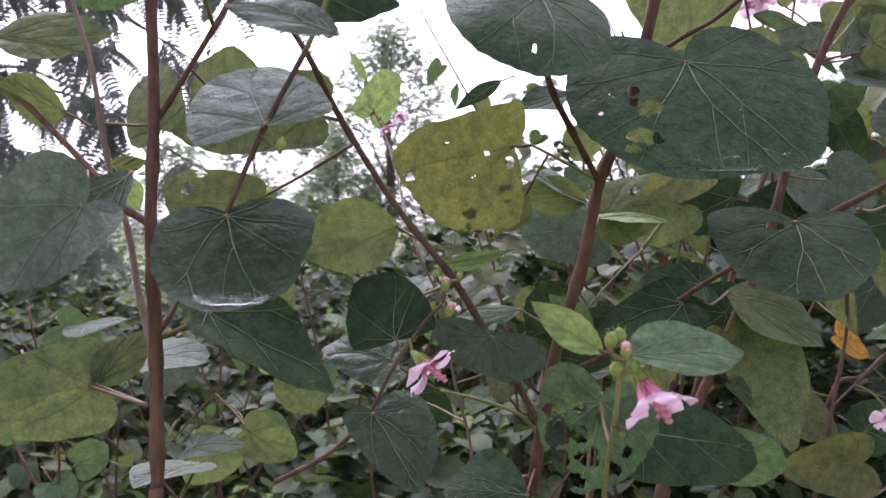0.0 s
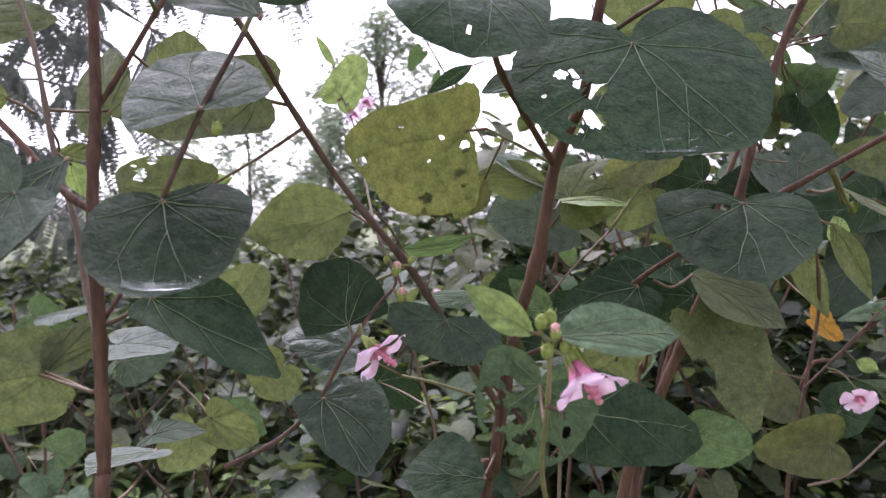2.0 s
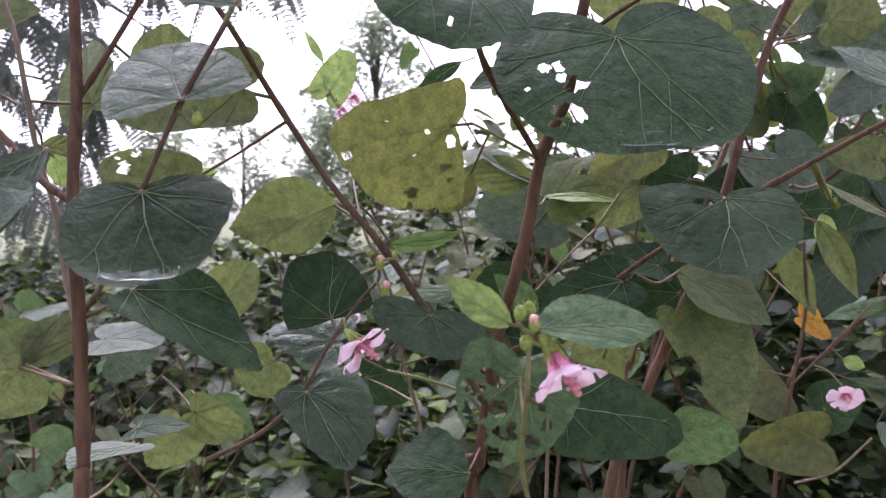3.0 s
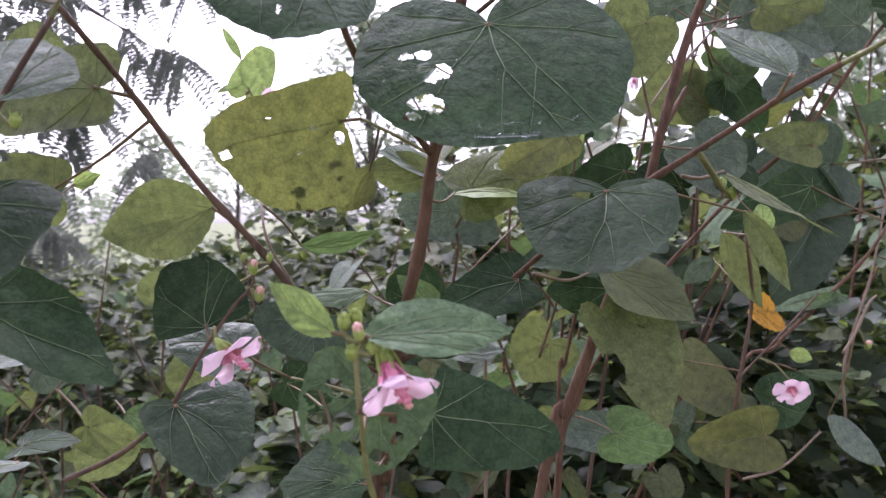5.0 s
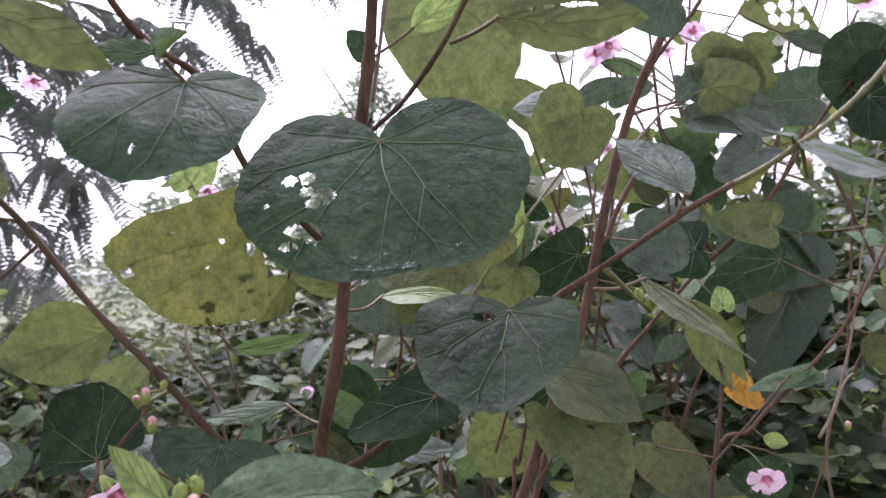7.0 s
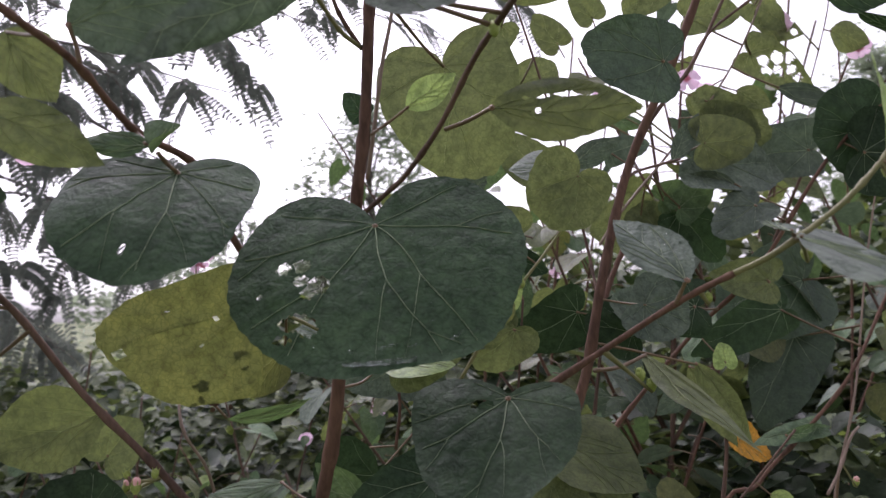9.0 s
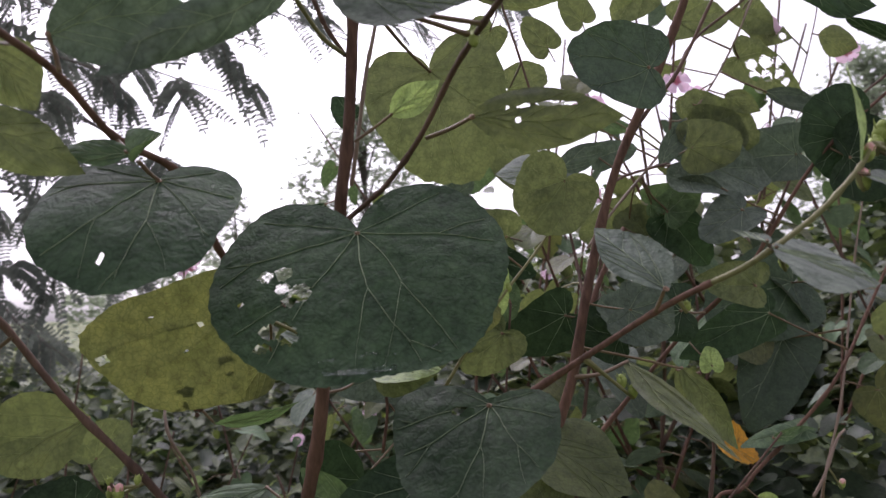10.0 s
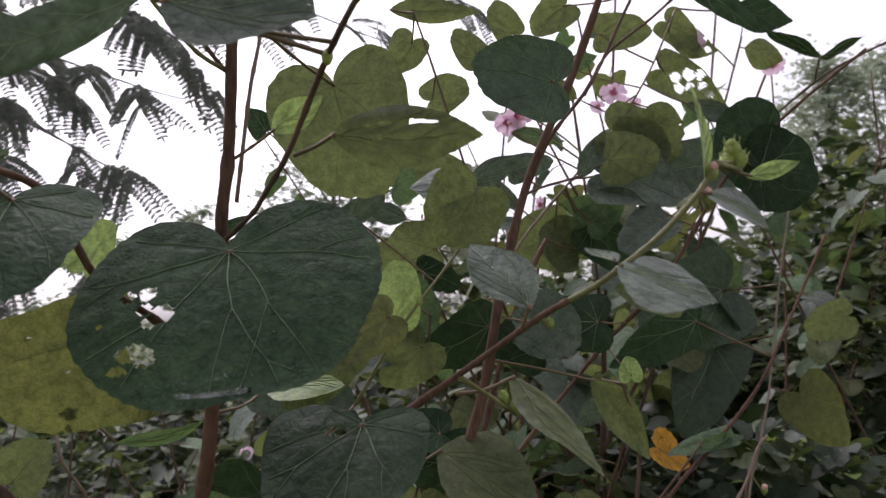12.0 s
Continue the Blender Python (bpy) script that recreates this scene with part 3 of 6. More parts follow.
stem(centre, "shoot", [(0.2083, 0.2663, 1.0158), (0.2166, 0.2570, 1.0209), (0.2306, 0.2503, 1.0317), (0.2415, 0.2485, 1.0428), (0.2462, 0.2479, 1.0499)], 0.0009, 0.0006, SHOOT, 0.30, label="arching young green shoot tip with buds")
stem(centre, "branch", [(-0.0423, 0.2879, 0.8814), (-0.0256, 0.2966, 0.8886), (-0.0115, 0.3013, 0.9019), (-0.0016, 0.3079, 0.9208), (0.0103, 0.3106, 0.9386), (0.0176, 0.3110, 0.9477), (0.0137, 0.3130, 0.9576)], 0.0010, 0.0005, TWIG, 0.25)
stem(centre, "branch", [(0.0333, 0.3998, 0.8351), (0.0299, 0.4001, 0.8652), (0.0208, 0.3954, 0.8993), (0.0133, 0.3907, 0.9384), (-0.0002, 0.3907, 0.9676), (-0.0209, 0.4610, 1.0213), (-0.0310, 0.4910, 1.0431), (-0.0415, 0.4960, 1.0627)], 0.0009, 0.0005, TWIG_PALE, 0.25)
stem(centre, "shoot", [(0.0735, 0.2566, 0.8755), (0.0683, 0.2468, 0.8974), (0.0678, 0.2322, 0.9241), (0.0672, 0.2284, 0.9377), (0.0642, 0.2274, 0.9433)], 0.0008, 0.0006, SHOOT, 0.25)
stem(centre, "branch", [(0.0618, 0.3667, 0.8983), (0.0516, 0.3515, 0.9097), (0.0423, 0.3394, 0.9223)], 0.0007, 0.0005, BARK, 0.25)
stem(centre, "branch", [(0.0145, 0.3801, 0.8955), (0.0331, 0.3757, 0.8927), (0.0526, 0.3712, 0.8873), (0.0624, 0.3714, 0.8778)], 0.0007, 0.0009, SHOOT, 0.25)
stem(centre, "branch", [(0.0842, 0.3480, 0.9978), (0.0681, 0.3476, 1.0066), (0.0541, 0.3483, 1.0137)], 0.0008, 0.0006, SHOOT, 0.25)
stem(centre, "branch", [(-0.1187, 0.3752, 0.8671), (-0.1089, 0.3757, 0.8786), (-0.0906, 0.3816, 0.9004)], 0.0005, 0.0004, TWIG, 0.25)
stem(centre, "branch", [(0.0924, 0.4633, 0.9312), (0.0956, 0.4639, 0.9593), (0.0877, 0.4741, 0.9875)], 0.0010, 0.0007, BARK, 0.25)
stem(right, "stem", [(0.0150, 0.5432, 0.0000), (0.0801, 0.4968, 0.4109), (0.1452, 0.4504, 0.8218), (0.1570, 0.4420, 0.8626), (0.1736, 0.4341, 0.9132), (0.1955, 0.4346, 0.9688), (0.2083, 0.4354, 1.0218), (0.2278, 0.4407, 1.0830), (0.2554, 0.4393, 1.1400), (0.2706, 0.4334, 1.1769), (0.2864, 0.4301, 1.2195)], 0.0034, 0.0020, BARK, 0.20, label="reddish-brown woody stem forking near the top")
stem(right, "branch", [(0.2265, 0.4431, 1.0773), (0.2435, 0.4467, 1.1092), (0.2694, 0.4515, 1.1405), (0.2924, 0.4533, 1.1819), (0.3065, 0.4514, 1.2073)], 0.0012, 0.0008, TWIG, 0.25)
stem(right, "branch", [(0.2652, 0.4500, 1.1336), (0.2835, 0.4599, 1.1615), (0.3130, 0.4635, 1.1839), (0.3374, 0.4621, 1.2045)], 0.0009, 0.0007, TWIG, 0.25)
stem(right, "branch", [(0.2246, 0.5139, 1.0457), (0.2426, 0.5223, 1.0683), (0.2877, 0.5492, 1.1145), (0.3249, 0.5664, 1.1550), (0.3473, 0.5638, 1.1895), (0.3680, 0.5605, 1.2324)], 0.0010, 0.0006, TWIG_PALE, 0.25)
stem(right, "branch", [(0.1286, 0.4389, 0.9680), (0.1496, 0.4365, 1.0002), (0.1655, 0.4350, 1.0206), (0.1852, 0.4383, 1.0442), (0.2143, 0.4506, 1.0824)], 0.0010, 0.0006, SHOOT, 0.25)
stem(right, "branch", [(0.2057, 0.4364, 1.0099), (0.2055, 0.4588, 1.0420), (0.1956, 0.4593, 1.0949), (0.1816, 0.4548, 1.1475), (0.1702, 0.4514, 1.1870)], 0.0009, 0.0006, TWIG, 0.25)
stem(right, "branch", [(0.1996, 0.5263, 0.8926), (0.2209, 0.5349, 0.9135), (0.2842, 0.5298, 0.9840), (0.3226, 0.5067, 1.0265), (0.3632, 0.4919, 1.0908), (0.4100, 0.4890, 1.1327), (0.4579, 0.4867, 1.1675)], 0.0016, 0.0009, BARK, 0.30)
stem(right, "branch", [(0.2655, 0.4706, 1.0908), (0.2379, 0.4559, 1.0824), (0.2281, 0.4431, 1.0772)], 0.0007, 0.0009, TWIG, 0.25)
stem(right, "stem", [(0.3144, 0.6245, 0.0000), (0.3144, 0.6145, 0.4067), (0.3144, 0.5945, 0.8134), (0.3461, 0.5902, 0.8705), (0.3812, 0.5876, 0.9065), (0.4164, 0.5848, 0.9468), (0.4561, 0.6010, 0.9993), (0.4982, 0.6165, 1.0606)], 0.0019, 0.0011, BARK, 0.30, label="slanting reddish-brown stem")
stem(right, "branch", [(0.3751, 0.5503, 0.8723), (0.3888, 0.5595, 0.8845), (0.4033, 0.5679, 0.9054), (0.4153, 0.5777, 0.9111)], 0.0012, 0.0009, TWIG_PALE, 0.25)
stem(right, "branch", [(0.4171, 0.6169, 0.8014), (0.4128, 0.6125, 0.8536), (0.4427, 0.6268, 0.9278), (0.4797, 0.6592, 1.0273), (0.5048, 0.6733, 1.1023)], 0.0012, 0.0007, TWIG_PALE, 0.25)
stem(right, "branch", [(0.3021, 0.5664, 0.8138), (0.3083, 0.5658, 0.8546), (0.3157, 0.5650, 0.9106), (0.3013, 0.5438, 0.9601)], 0.0016, 0.0011, TWIG, 0.25)
stem(right, "stem", [(0.1141, 0.5415, 0.0000), (0.1141, 0.5315, 0.4180), (0.1141, 0.5115, 0.8360), (0.1134, 0.5108, 0.8799), (0.1127, 0.5100, 0.9230)], 0.0014, 0.0011, TWIG_PALE, 0.20)
stem(right, "stem", [(0.1583, 0.5125, 0.0000), (0.1583, 0.5025, 0.4197), (0.1583, 0.4825, 0.8394), (0.1626, 0.4819, 0.8795), (0.1702, 0.4815, 0.9161)], 0.0012, 0.0011, BARK, 0.20)
stem(right, "branch", [(0.4013, 0.6215, 1.1112), (0.4502, 0.6267, 1.1486), (0.4905, 0.6327, 1.1781), (0.5307, 0.6290, 1.2050), (0.5902, 0.6248, 1.2309)], 0.0012, 0.0009, TWIG, 0.25)
stem(right, "branch", [(0.4425, 0.6669, 1.1700), (0.4569, 0.6634, 1.2144), (0.4689, 0.6599, 1.2590), (0.4731, 0.6567, 1.2989)], 0.0006, 0.0005, TWIG, 0.25)
stem(right, "stem", [(0.1574, 0.5128, 0.0000), (0.1574, 0.5028, 0.3940), (0.1574, 0.4828, 0.7879), (0.1729, 0.4859, 0.8616), (0.2011, 0.4995, 0.9422), (0.2286, 0.5130, 1.0188), (0.2518, 0.5251, 1.0593)], 0.0026, 0.0016, BARK, 0.20, label="reddish-brown woody stem behind the flowers")
stem(right, "branch", [(0.1729, 0.4860, 0.8653), (0.1876, 0.4774, 0.8931), (0.1927, 0.4683, 0.9161)], 0.0009, 0.0007, BARK, 0.25)
stem(right, "branch", [(0.1497, 0.5059, 0.8794), (0.1618, 0.4979, 0.9267), (0.1710, 0.4913, 1.0124)], 0.0009, 0.0007, TWIG, 0.25)
stem(right, "branch", [(0.2972, 0.5488, 0.8522), (0.3302, 0.5509, 0.8860), (0.3582, 0.5527, 0.9156)], 0.0009, 0.0007, TWIG, 0.25)
stem(right, "branch", [(0.3023, 0.5464, 0.7812), (0.3314, 0.5475, 0.7899), (0.3595, 0.5491, 0.8154)], 0.0010, 0.0008, TWIG_PALE, 0.25)

# leaves, one by one
big_leaf = leaf(centre, "dark", "cordate", (0.1049, 0.2973, 1.0382), (0.1130, 0.2590, 0.9937), (0.0597, 0.2901, 1.0320), stalk=(0.0989, 0.3243, 1.0386), holes=((0.0298, 0.0144, 0.0024, 0.0024), (0.0242, 0.0142, 0.0030, 0.0027), (0.0245, 0.0205, 0.0021, 0.0023), (0.0194, 0.0232, 0.0034, 0.0034), (0.0225, 0.0254, 0.0025, 0.0025), (0.0373, 0.0238, 0.0010, 0.0014), (0.0261, 0.0357, 0.0052, 0.0028), (0.0232, 0.0386, 0.0029, 0.0025), (0.0306, 0.0407, 0.0029, 0.0015),), label="large dark green heart-shaped leaf, insect-eaten, rainwater on its tip", back=1.28, rings=60, sectors=240, rim=0.05, cup=-0.05, curl=-0.08, pucker=0.0005, wave=0.02, teeth=0.01, lean=0.035, lobes=(0.9, 1.08))
leaf(centre, "dark", "cordate", (0.0488, 0.2742, 1.0540), (0.0558, 0.2407, 1.0238), (0.0234, 0.2627, 1.0504), stalk=(0.0459, 0.2668, 1.0585), holes=((0.0096, 0.0354, 0.0010, 0.0013),), label="dark green rounded heart-shaped leaf with one small hole", rings=28, sectors=144, curl=-0.1, cup=-0.06, teeth=0.012, lean=0.22, pucker=0.0004, lobes=(1.0, 1.15))
leaf(centre, "dark", "cordate", (0.1462, 0.2966, 0.9802), (0.1367, 0.2633, 0.9560), (0.1179, 0.2978, 0.9772), stalk=(0.1615, 0.3242, 0.9761), holes=((0.0078, 0.0042, 0.0040, 0.0024),), label="dark green heart-shaped leaf on a bent petiole", back=0.75, rings=26, sectors=128, curl=-0.04, cup=-0.03, pucker=0.0005, teeth=0.014, lean=0.14, lobes=(1.0, 0.85))
round_leaf = leaf(centre, "dark", "cordate", (-0.0476, 0.2492, 0.9771), (-0.0355, 0.2222, 0.9513), (-0.0664, 0.2368, 0.9706), stalk=(-0.0484, 0.2507, 0.9776), label="dark green round leaf with water along its edge", back=0.85, rings=24, sectors=128, rim=0.08, curl=-0.03, cup=-0.05, lobes=(0.85, 1.2), pucker=0.0004)
leaf(centre, "grey", "round", (-0.0375, 0.2530, 1.0053), (-0.0539, 0.2779, 1.0302), (-0.0227, 0.2667, 1.0194), stalk=(-0.0383, 0.2551, 1.0050), pucker=0.0009, cup=-0.1, wave=0.02, back=0.3, rings=20, fold=0.03, curl=-0.05)
leaf(centre, "olive", "heart", (-0.0346, 0.3023, 1.0186), (-0.0950, 0.3083, 1.0138), (-0.0614, 0.3106, 1.0324), stalk=(-0.0235, 0.3067, 1.0162))
leaf(left, "olive", "round", (-0.0799, 0.3390, 1.0247), (-0.0802, 0.3394, 1.0523), (-0.0630, 0.3397, 1.0387), stalk=(-0.0753, 0.2865, 1.0309))
leaf(centre, "dark", "heart", (-0.0447, 0.2807, 1.0653), (0.0034, 0.2680, 1.0463), (-0.0222, 0.2751, 1.0426), stalk=(-0.0488, 0.2720, 1.0582), pucker=0.0007, back=0.4)
leaf(centre, "grey", "oval", (-0.0093, 0.2232, 1.0245), (-0.0488, 0.2402, 1.0423), (-0.0267, 0.2359, 1.0393), stalk=(-0.0237, 0.2630, 1.0391), curl=-0.1, fold=0.2)
leaf(left, "grey", "round", (-0.0889, 0.2429, 0.9789), (-0.1091, 0.2268, 0.9580), (-0.1052, 0.2429, 0.9868), stalk=(-0.1125, 0.2873, 0.9946), fold=0.35, pucker=0.0007, wave=0.06, rings=22)
leaf(left, "grey", "oval", (-0.0801, 0.2554, 0.9903), (-0.1060, 0.2300, 0.9543), (-0.1014, 0.2464, 0.9784), pucker=0.0009, wave=0.05, rings=22, label="downy folded half of a wavy grey-green leaf")
leaf(left, "olive", "round", (-0.1167, 0.2989, 0.9121), (-0.1530, 0.2846, 0.9081), (-0.1321, 0.2876, 0.8922), stalk=(-0.0829, 0.2740, 0.9116))
leaf(left, "olive", "oval", (-0.1158, 0.2989, 0.9119), (-0.1009, 0.3097, 0.9339), (-0.1005, 0.3036, 0.9173), stalk=(-0.0829, 0.2740, 0.9116))
leaf(left, "olive", "oval", (-0.1687, 0.3164, 1.0495), (-0.1229, 0.3180, 1.0556), (-0.1387, 0.3072, 1.0404), stalk=(-0.1603, 0.2964, 1.0361))
leaf(left, "mid", "oval", (-0.1569, 0.3374, 1.0879), (-0.1181, 0.3385, 1.0778), (-0.1373, 0.3377, 1.0665), stalk=(-0.1305, 0.3000, 1.0719))
leaf(left, "olive", "oval", (-0.1245, 0.2933, 1.0159), (-0.1483, 0.2866, 1.0225), (-0.1320, 0.2833, 1.0276), stalk=(-0.1180, 0.2984, 1.0110))
leaf(left, "olive", "round", (-0.1000, 0.3181, 1.0144), (-0.1142, 0.3281, 1.0439), (-0.0984, 0.3237, 1.0432), stalk=(-0.1139, 0.2985, 1.0124))
leaf(centre, "olive", "round", (-0.0663, 0.3287, 0.9833), (-0.1071, 0.3275, 0.9889), (-0.0883, 0.3283, 1.0000), stalk=(-0.0184, 0.3090, 1.0082), holes=((0.0036, 0.0287, 0.0031, 0.0027), (0.0105, 0.0236, 0.0019, 0.0022), (0.0069, 0.0324, 0.0012, 0.0012),))
leaf(left, "olive", "oval", (-0.1328, 0.3368, 0.9991), (-0.1148, 0.3374, 1.0025), (-0.1225, 0.3371, 0.9966), stalk=(-0.1125, 0.2981, 1.0060))
leaf(left, "young", "oval", (-0.1155, 0.3173, 0.9943), (-0.1090, 0.3172, 0.9799), (-0.1175, 0.3170, 0.9844), stalk=(-0.1104, 0.2976, 0.9966))
leaf(left, "young", "oval", (-0.0759, 0.3585, 0.9870), (-0.0634, 0.3590, 0.9919), (-0.0663, 0.3588, 0.9864), stalk=(-0.0836, 0.3179, 0.9665))
leaf(centre, "olive", "oval", (-0.0027, 0.3308, 0.9762), (-0.0462, 0.3241, 0.9655), (-0.0254, 0.3266, 0.9879), stalk=(0.0085, 0.3200, 0.9694))
yellow_leaf = leaf(centre, "yellow", "round", (0.0454, 0.3479, 1.0127), (-0.0057, 0.3360, 1.0071), (0.0233, 0.3468, 0.9837), stalk=(0.0541, 0.3483, 1.0137), holes=((0.0021, 0.0118, 0.0011, 0.0013), (-0.0037, 0.0299, 0.0006, 0.0006), (0.0118, 0.0185, 0.0006, 0.0006), (0.0372, 0.0386, 0.0040, 0.0040), (0.0097, 0.0480, 0.0018, 0.0020), (0.0068, 0.0014, 0.0030, 0.0020),), label="yellowing olive leaf with brown spots and a nibbled edge", back=0.4, rings=26, sectors=128, wave=0.03, lean=0.42, lobes=(0.82, 1.5))
leaf(left, "dark", "heart", (-0.0625, 0.2732, 0.9449), (-0.0187, 0.2793, 0.9167), (-0.0478, 0.2624, 0.9249), stalk=(-0.0793, 0.2735, 0.9348), back=0.3, rings=22, fold=0.15, lean=-0.26)
leaf(centre, "dark", "round", (-0.0017, 0.3150, 0.9303), (-0.0110, 0.3232, 0.9563), (0.0122, 0.3207, 0.9404), stalk=(0.0015, 0.3091, 0.9263), back=0.15)
leaf(centre, "wet", "heart", (-0.0105, 0.3745, 0.9113), (-0.0439, 0.3784, 0.9162), (-0.0289, 0.3891, 0.9248), stalk=(0.0145, 0.3801, 0.8955), pucker=0.0007)
leaf(centre, "wet", "round", (0.0373, 0.3314, 0.9306), (0.0340, 0.3230, 0.9149), (0.0145, 0.3285, 0.9366), stalk=(0.0463, 0.3464, 0.9133), back=0.4, pucker=0.0007)
leaf(centre, "mid", "oval", (0.0526, 0.3720, 0.9378), (0.0205, 0.3559, 0.9341), (0.0369, 0.3715, 0.9401), stalk=(0.0715, 0.3591, 0.9307), pucker=0.0007)
leaf(centre, "wet", "heart", (-0.0089, 0.3014, 0.9041), (0.0120, 0.2897, 0.8790), (-0.0126, 0.2799, 0.8894), stalk=(-0.0115, 0.3013, 0.9019), label="dark glossy heart-shaped leaf folded along its midrib", back=0.55, rings=24, pucker=0.0009, cup=0.05, lean=-0.4, fold=-0.25)
leaf(centre, "dark", "oval", (0.0555, 0.3408, 0.8593), (0.0186, 0.3397, 0.8635), (0.0403, 0.3606, 0.8753), stalk=(0.0617, 0.3695, 0.8626))
leaf(centre, "young", "oval", (0.0628, 0.2273, 0.9419), (0.0433, 0.2318, 0.9544), (0.0558, 0.2291, 0.9526), stalk=(0.0651, 0.2277, 0.9417), label="bright young leaf beside a flower", rings=20)
leaf(centre, "mid", "oval", (0.0697, 0.2295, 0.9407), (0.1097, 0.2440, 0.9453), (0.0876, 0.2262, 0.9356), stalk=(0.0665, 0.2282, 0.9390), label="green oval leaf beside a flower", rings=22, sectors=120)
leaf(centre, "dark", "heart", (0.1194, 0.3384, 0.9455), (0.0840, 0.3330, 0.9359), (0.1022, 0.3439, 0.9526), stalk=(0.1184, 0.3391, 0.9469), pucker=0.0003)
leaf(centre, "mid", "oval", (0.0880, 0.3730, 0.9263), (0.0663, 0.3726, 0.9454), (0.0838, 0.3731, 0.9401), stalk=(0.0884, 0.3572, 0.9185))
leaf(centre, "mid", "heart", (0.0681, 0.2542, 0.9221), (0.0629, 0.2417, 0.8985), (0.0485, 0.2495, 0.9236), stalk=(0.0680, 0.2381, 0.9133), holes=((0.0139, 0.0067, 0.0039, 0.0022), (0.0076, 0.0033, 0.0029, 0.0019), (0.0115, 0.0127, 0.0043, 0.0040), (0.0101, 0.0204, 0.0045, 0.0039), (0.0048, 0.0113, 0.0029, 0.0024), (0.0101, 0.0014, 0.0025, 0.0014), (0.0010, 0.0176, 0.0039, 0.0016), (-0.0073, 0.0181, 0.0029, 0.0019), (-0.0008, 0.0051, 0.0020, 0.0015), (0.0044, 0.0242, 0.0052, 0.0021), (-0.0004, 0.0148, 0.0014, 0.0013), (-0.0111, 0.0121, 0.0017, 0.0020), (-0.0086, 0.0075, 0.0013, 0.0009),), label="leaf eaten to a lace of holes", rings=30, sectors=128)
leaf(centre, "dark", "heart", (0.0851, 0.2746, 0.9081), (0.1279, 0.2788, 0.8955), (0.1011, 0.2695, 0.8884), stalk=(0.0675, 0.2322, 0.9209), back=0.2, rings=22)
leaf(right, "olive", "oval", (0.1714, 0.4261, 0.9446), (0.2200, 0.4075, 0.9259), (0.1836, 0.3957, 0.9227), stalk=(0.1256, 0.3346, 0.9482))
leaf(right, "olive", "heart", (0.1750, 0.4268, 0.9187), (0.2029, 0.4160, 0.8615), (0.2073, 0.4258, 0.9054), stalk=(0.1858, 0.4343, 0.9199), holes=((-0.0085, 0.0281, 0.0045, 0.0086), (0.0158, 0.0141, 0.0017, 0.0010),), label="olive leaf with a browned eaten strip", rings=22, lean=0.43)
leaf(right, "spotted", "heart", (0.3191, 0.5491, 0.8123), (0.2656, 0.5472, 0.8059), (0.2886, 0.5484, 0.8327), stalk=(0.3023, 0.5664, 0.8151))
leaf(right, "dark", "heart", (0.1872, 0.4665, 0.9287), (0.1497, 0.4652, 0.9283), (0.1677, 0.4661, 0.9467), stalk=(0.1927, 0.4683, 0.9161))
leaf(right, "dark", "heart", (0.1730, 0.4662, 0.9454), (0.1361, 0.4651, 0.9527), (0.1563, 0.4759, 0.9595), stalk=(0.1642, 0.4962, 0.9487))
leaf(right, "grey", "heart", (0.2239, 0.4159, 1.0068), (0.2457, 0.4095, 0.9975), (0.2168, 0.4121, 0.9912), stalk=(0.2057, 0.4353, 1.0109))
leaf(right, "young", "round", (0.2967, 0.5068, 0.9666), (0.2973, 0.5070, 0.9795), (0.3046, 0.5071, 0.9724), stalk=(0.2869, 0.5282, 0.9870))
leaf(centre, "olive", "heart", (0.1010, 0.4144, 0.9859), (0.1441, 0.4162, 1.0040), (0.1353, 0.4055, 0.9818), stalk=(0.0940, 0.4660, 0.9653), holes=((-0.0061, 0.0196, 0.0026, 0.0027),))
leaf(centre, "olive", "oval", (0.0854, 0.3840, 0.9921), (0.0495, 0.3829, 0.9963), (0.0714, 0.3837, 1.0043), stalk=(0.0829, 0.3495, 0.9880))
leaf(centre, "grey", "oval", (0.0868, 0.3940, 0.9919), (0.0572, 0.3782, 1.0008), (0.0736, 0.4038, 1.0032), stalk=(0.0827, 0.3497, 0.9868), pucker=0.0007)
leaf(centre, "grey", "round", (0.0919, 0.4640, 0.9761), (0.0593, 0.4630, 0.9783), (0.0784, 0.4638, 0.9933), stalk=(0.0915, 0.4692, 0.9741))
leaf(centre, "spotted", "oval", (0.0548, 0.3730, 0.9941), (0.0393, 0.3722, 0.9741), (0.0396, 0.3724, 0.9898), stalk=(0.0616, 0.3479, 1.0099))
leaf(centre, "mid", "oval", (0.0099, 0.4259, 0.9575), (0.0533, 0.4274, 0.9561), (0.0299, 0.4495, 0.9504), stalk=(-0.0045, 0.4054, 0.9788))
leaf(centre, "young", "oval", (0.0927, 0.3941, 0.9832), (0.1277, 0.3954, 0.9888), (0.1202, 0.3650, 0.9839), stalk=(0.0815, 0.3506, 0.9793))
leaf(centre, "olive", "round", (0.1290, 0.3956, 1.1273), (0.1377, 0.3903, 1.0720), (0.1025, 0.3950, 1.0834), stalk=(0.1113, 0.3234, 1.1245), label="large puckered olive leaf seen against the sky", rings=22, pucker=0.0007)
leaf(centre, "young", "round", (-0.0393, 0.4949, 1.0519), (-0.0237, 0.4959, 1.0825), (-0.0179, 0.4958, 1.0666), stalk=(-0.0367, 0.4937, 1.0537))
leaf(centre, "young", "oval", (-0.0420, 0.4961, 1.0749), (-0.0556, 0.4960, 1.0968), (-0.0467, 0.4962, 1.0885), stalk=(-0.0415, 0.4960, 1.0627))
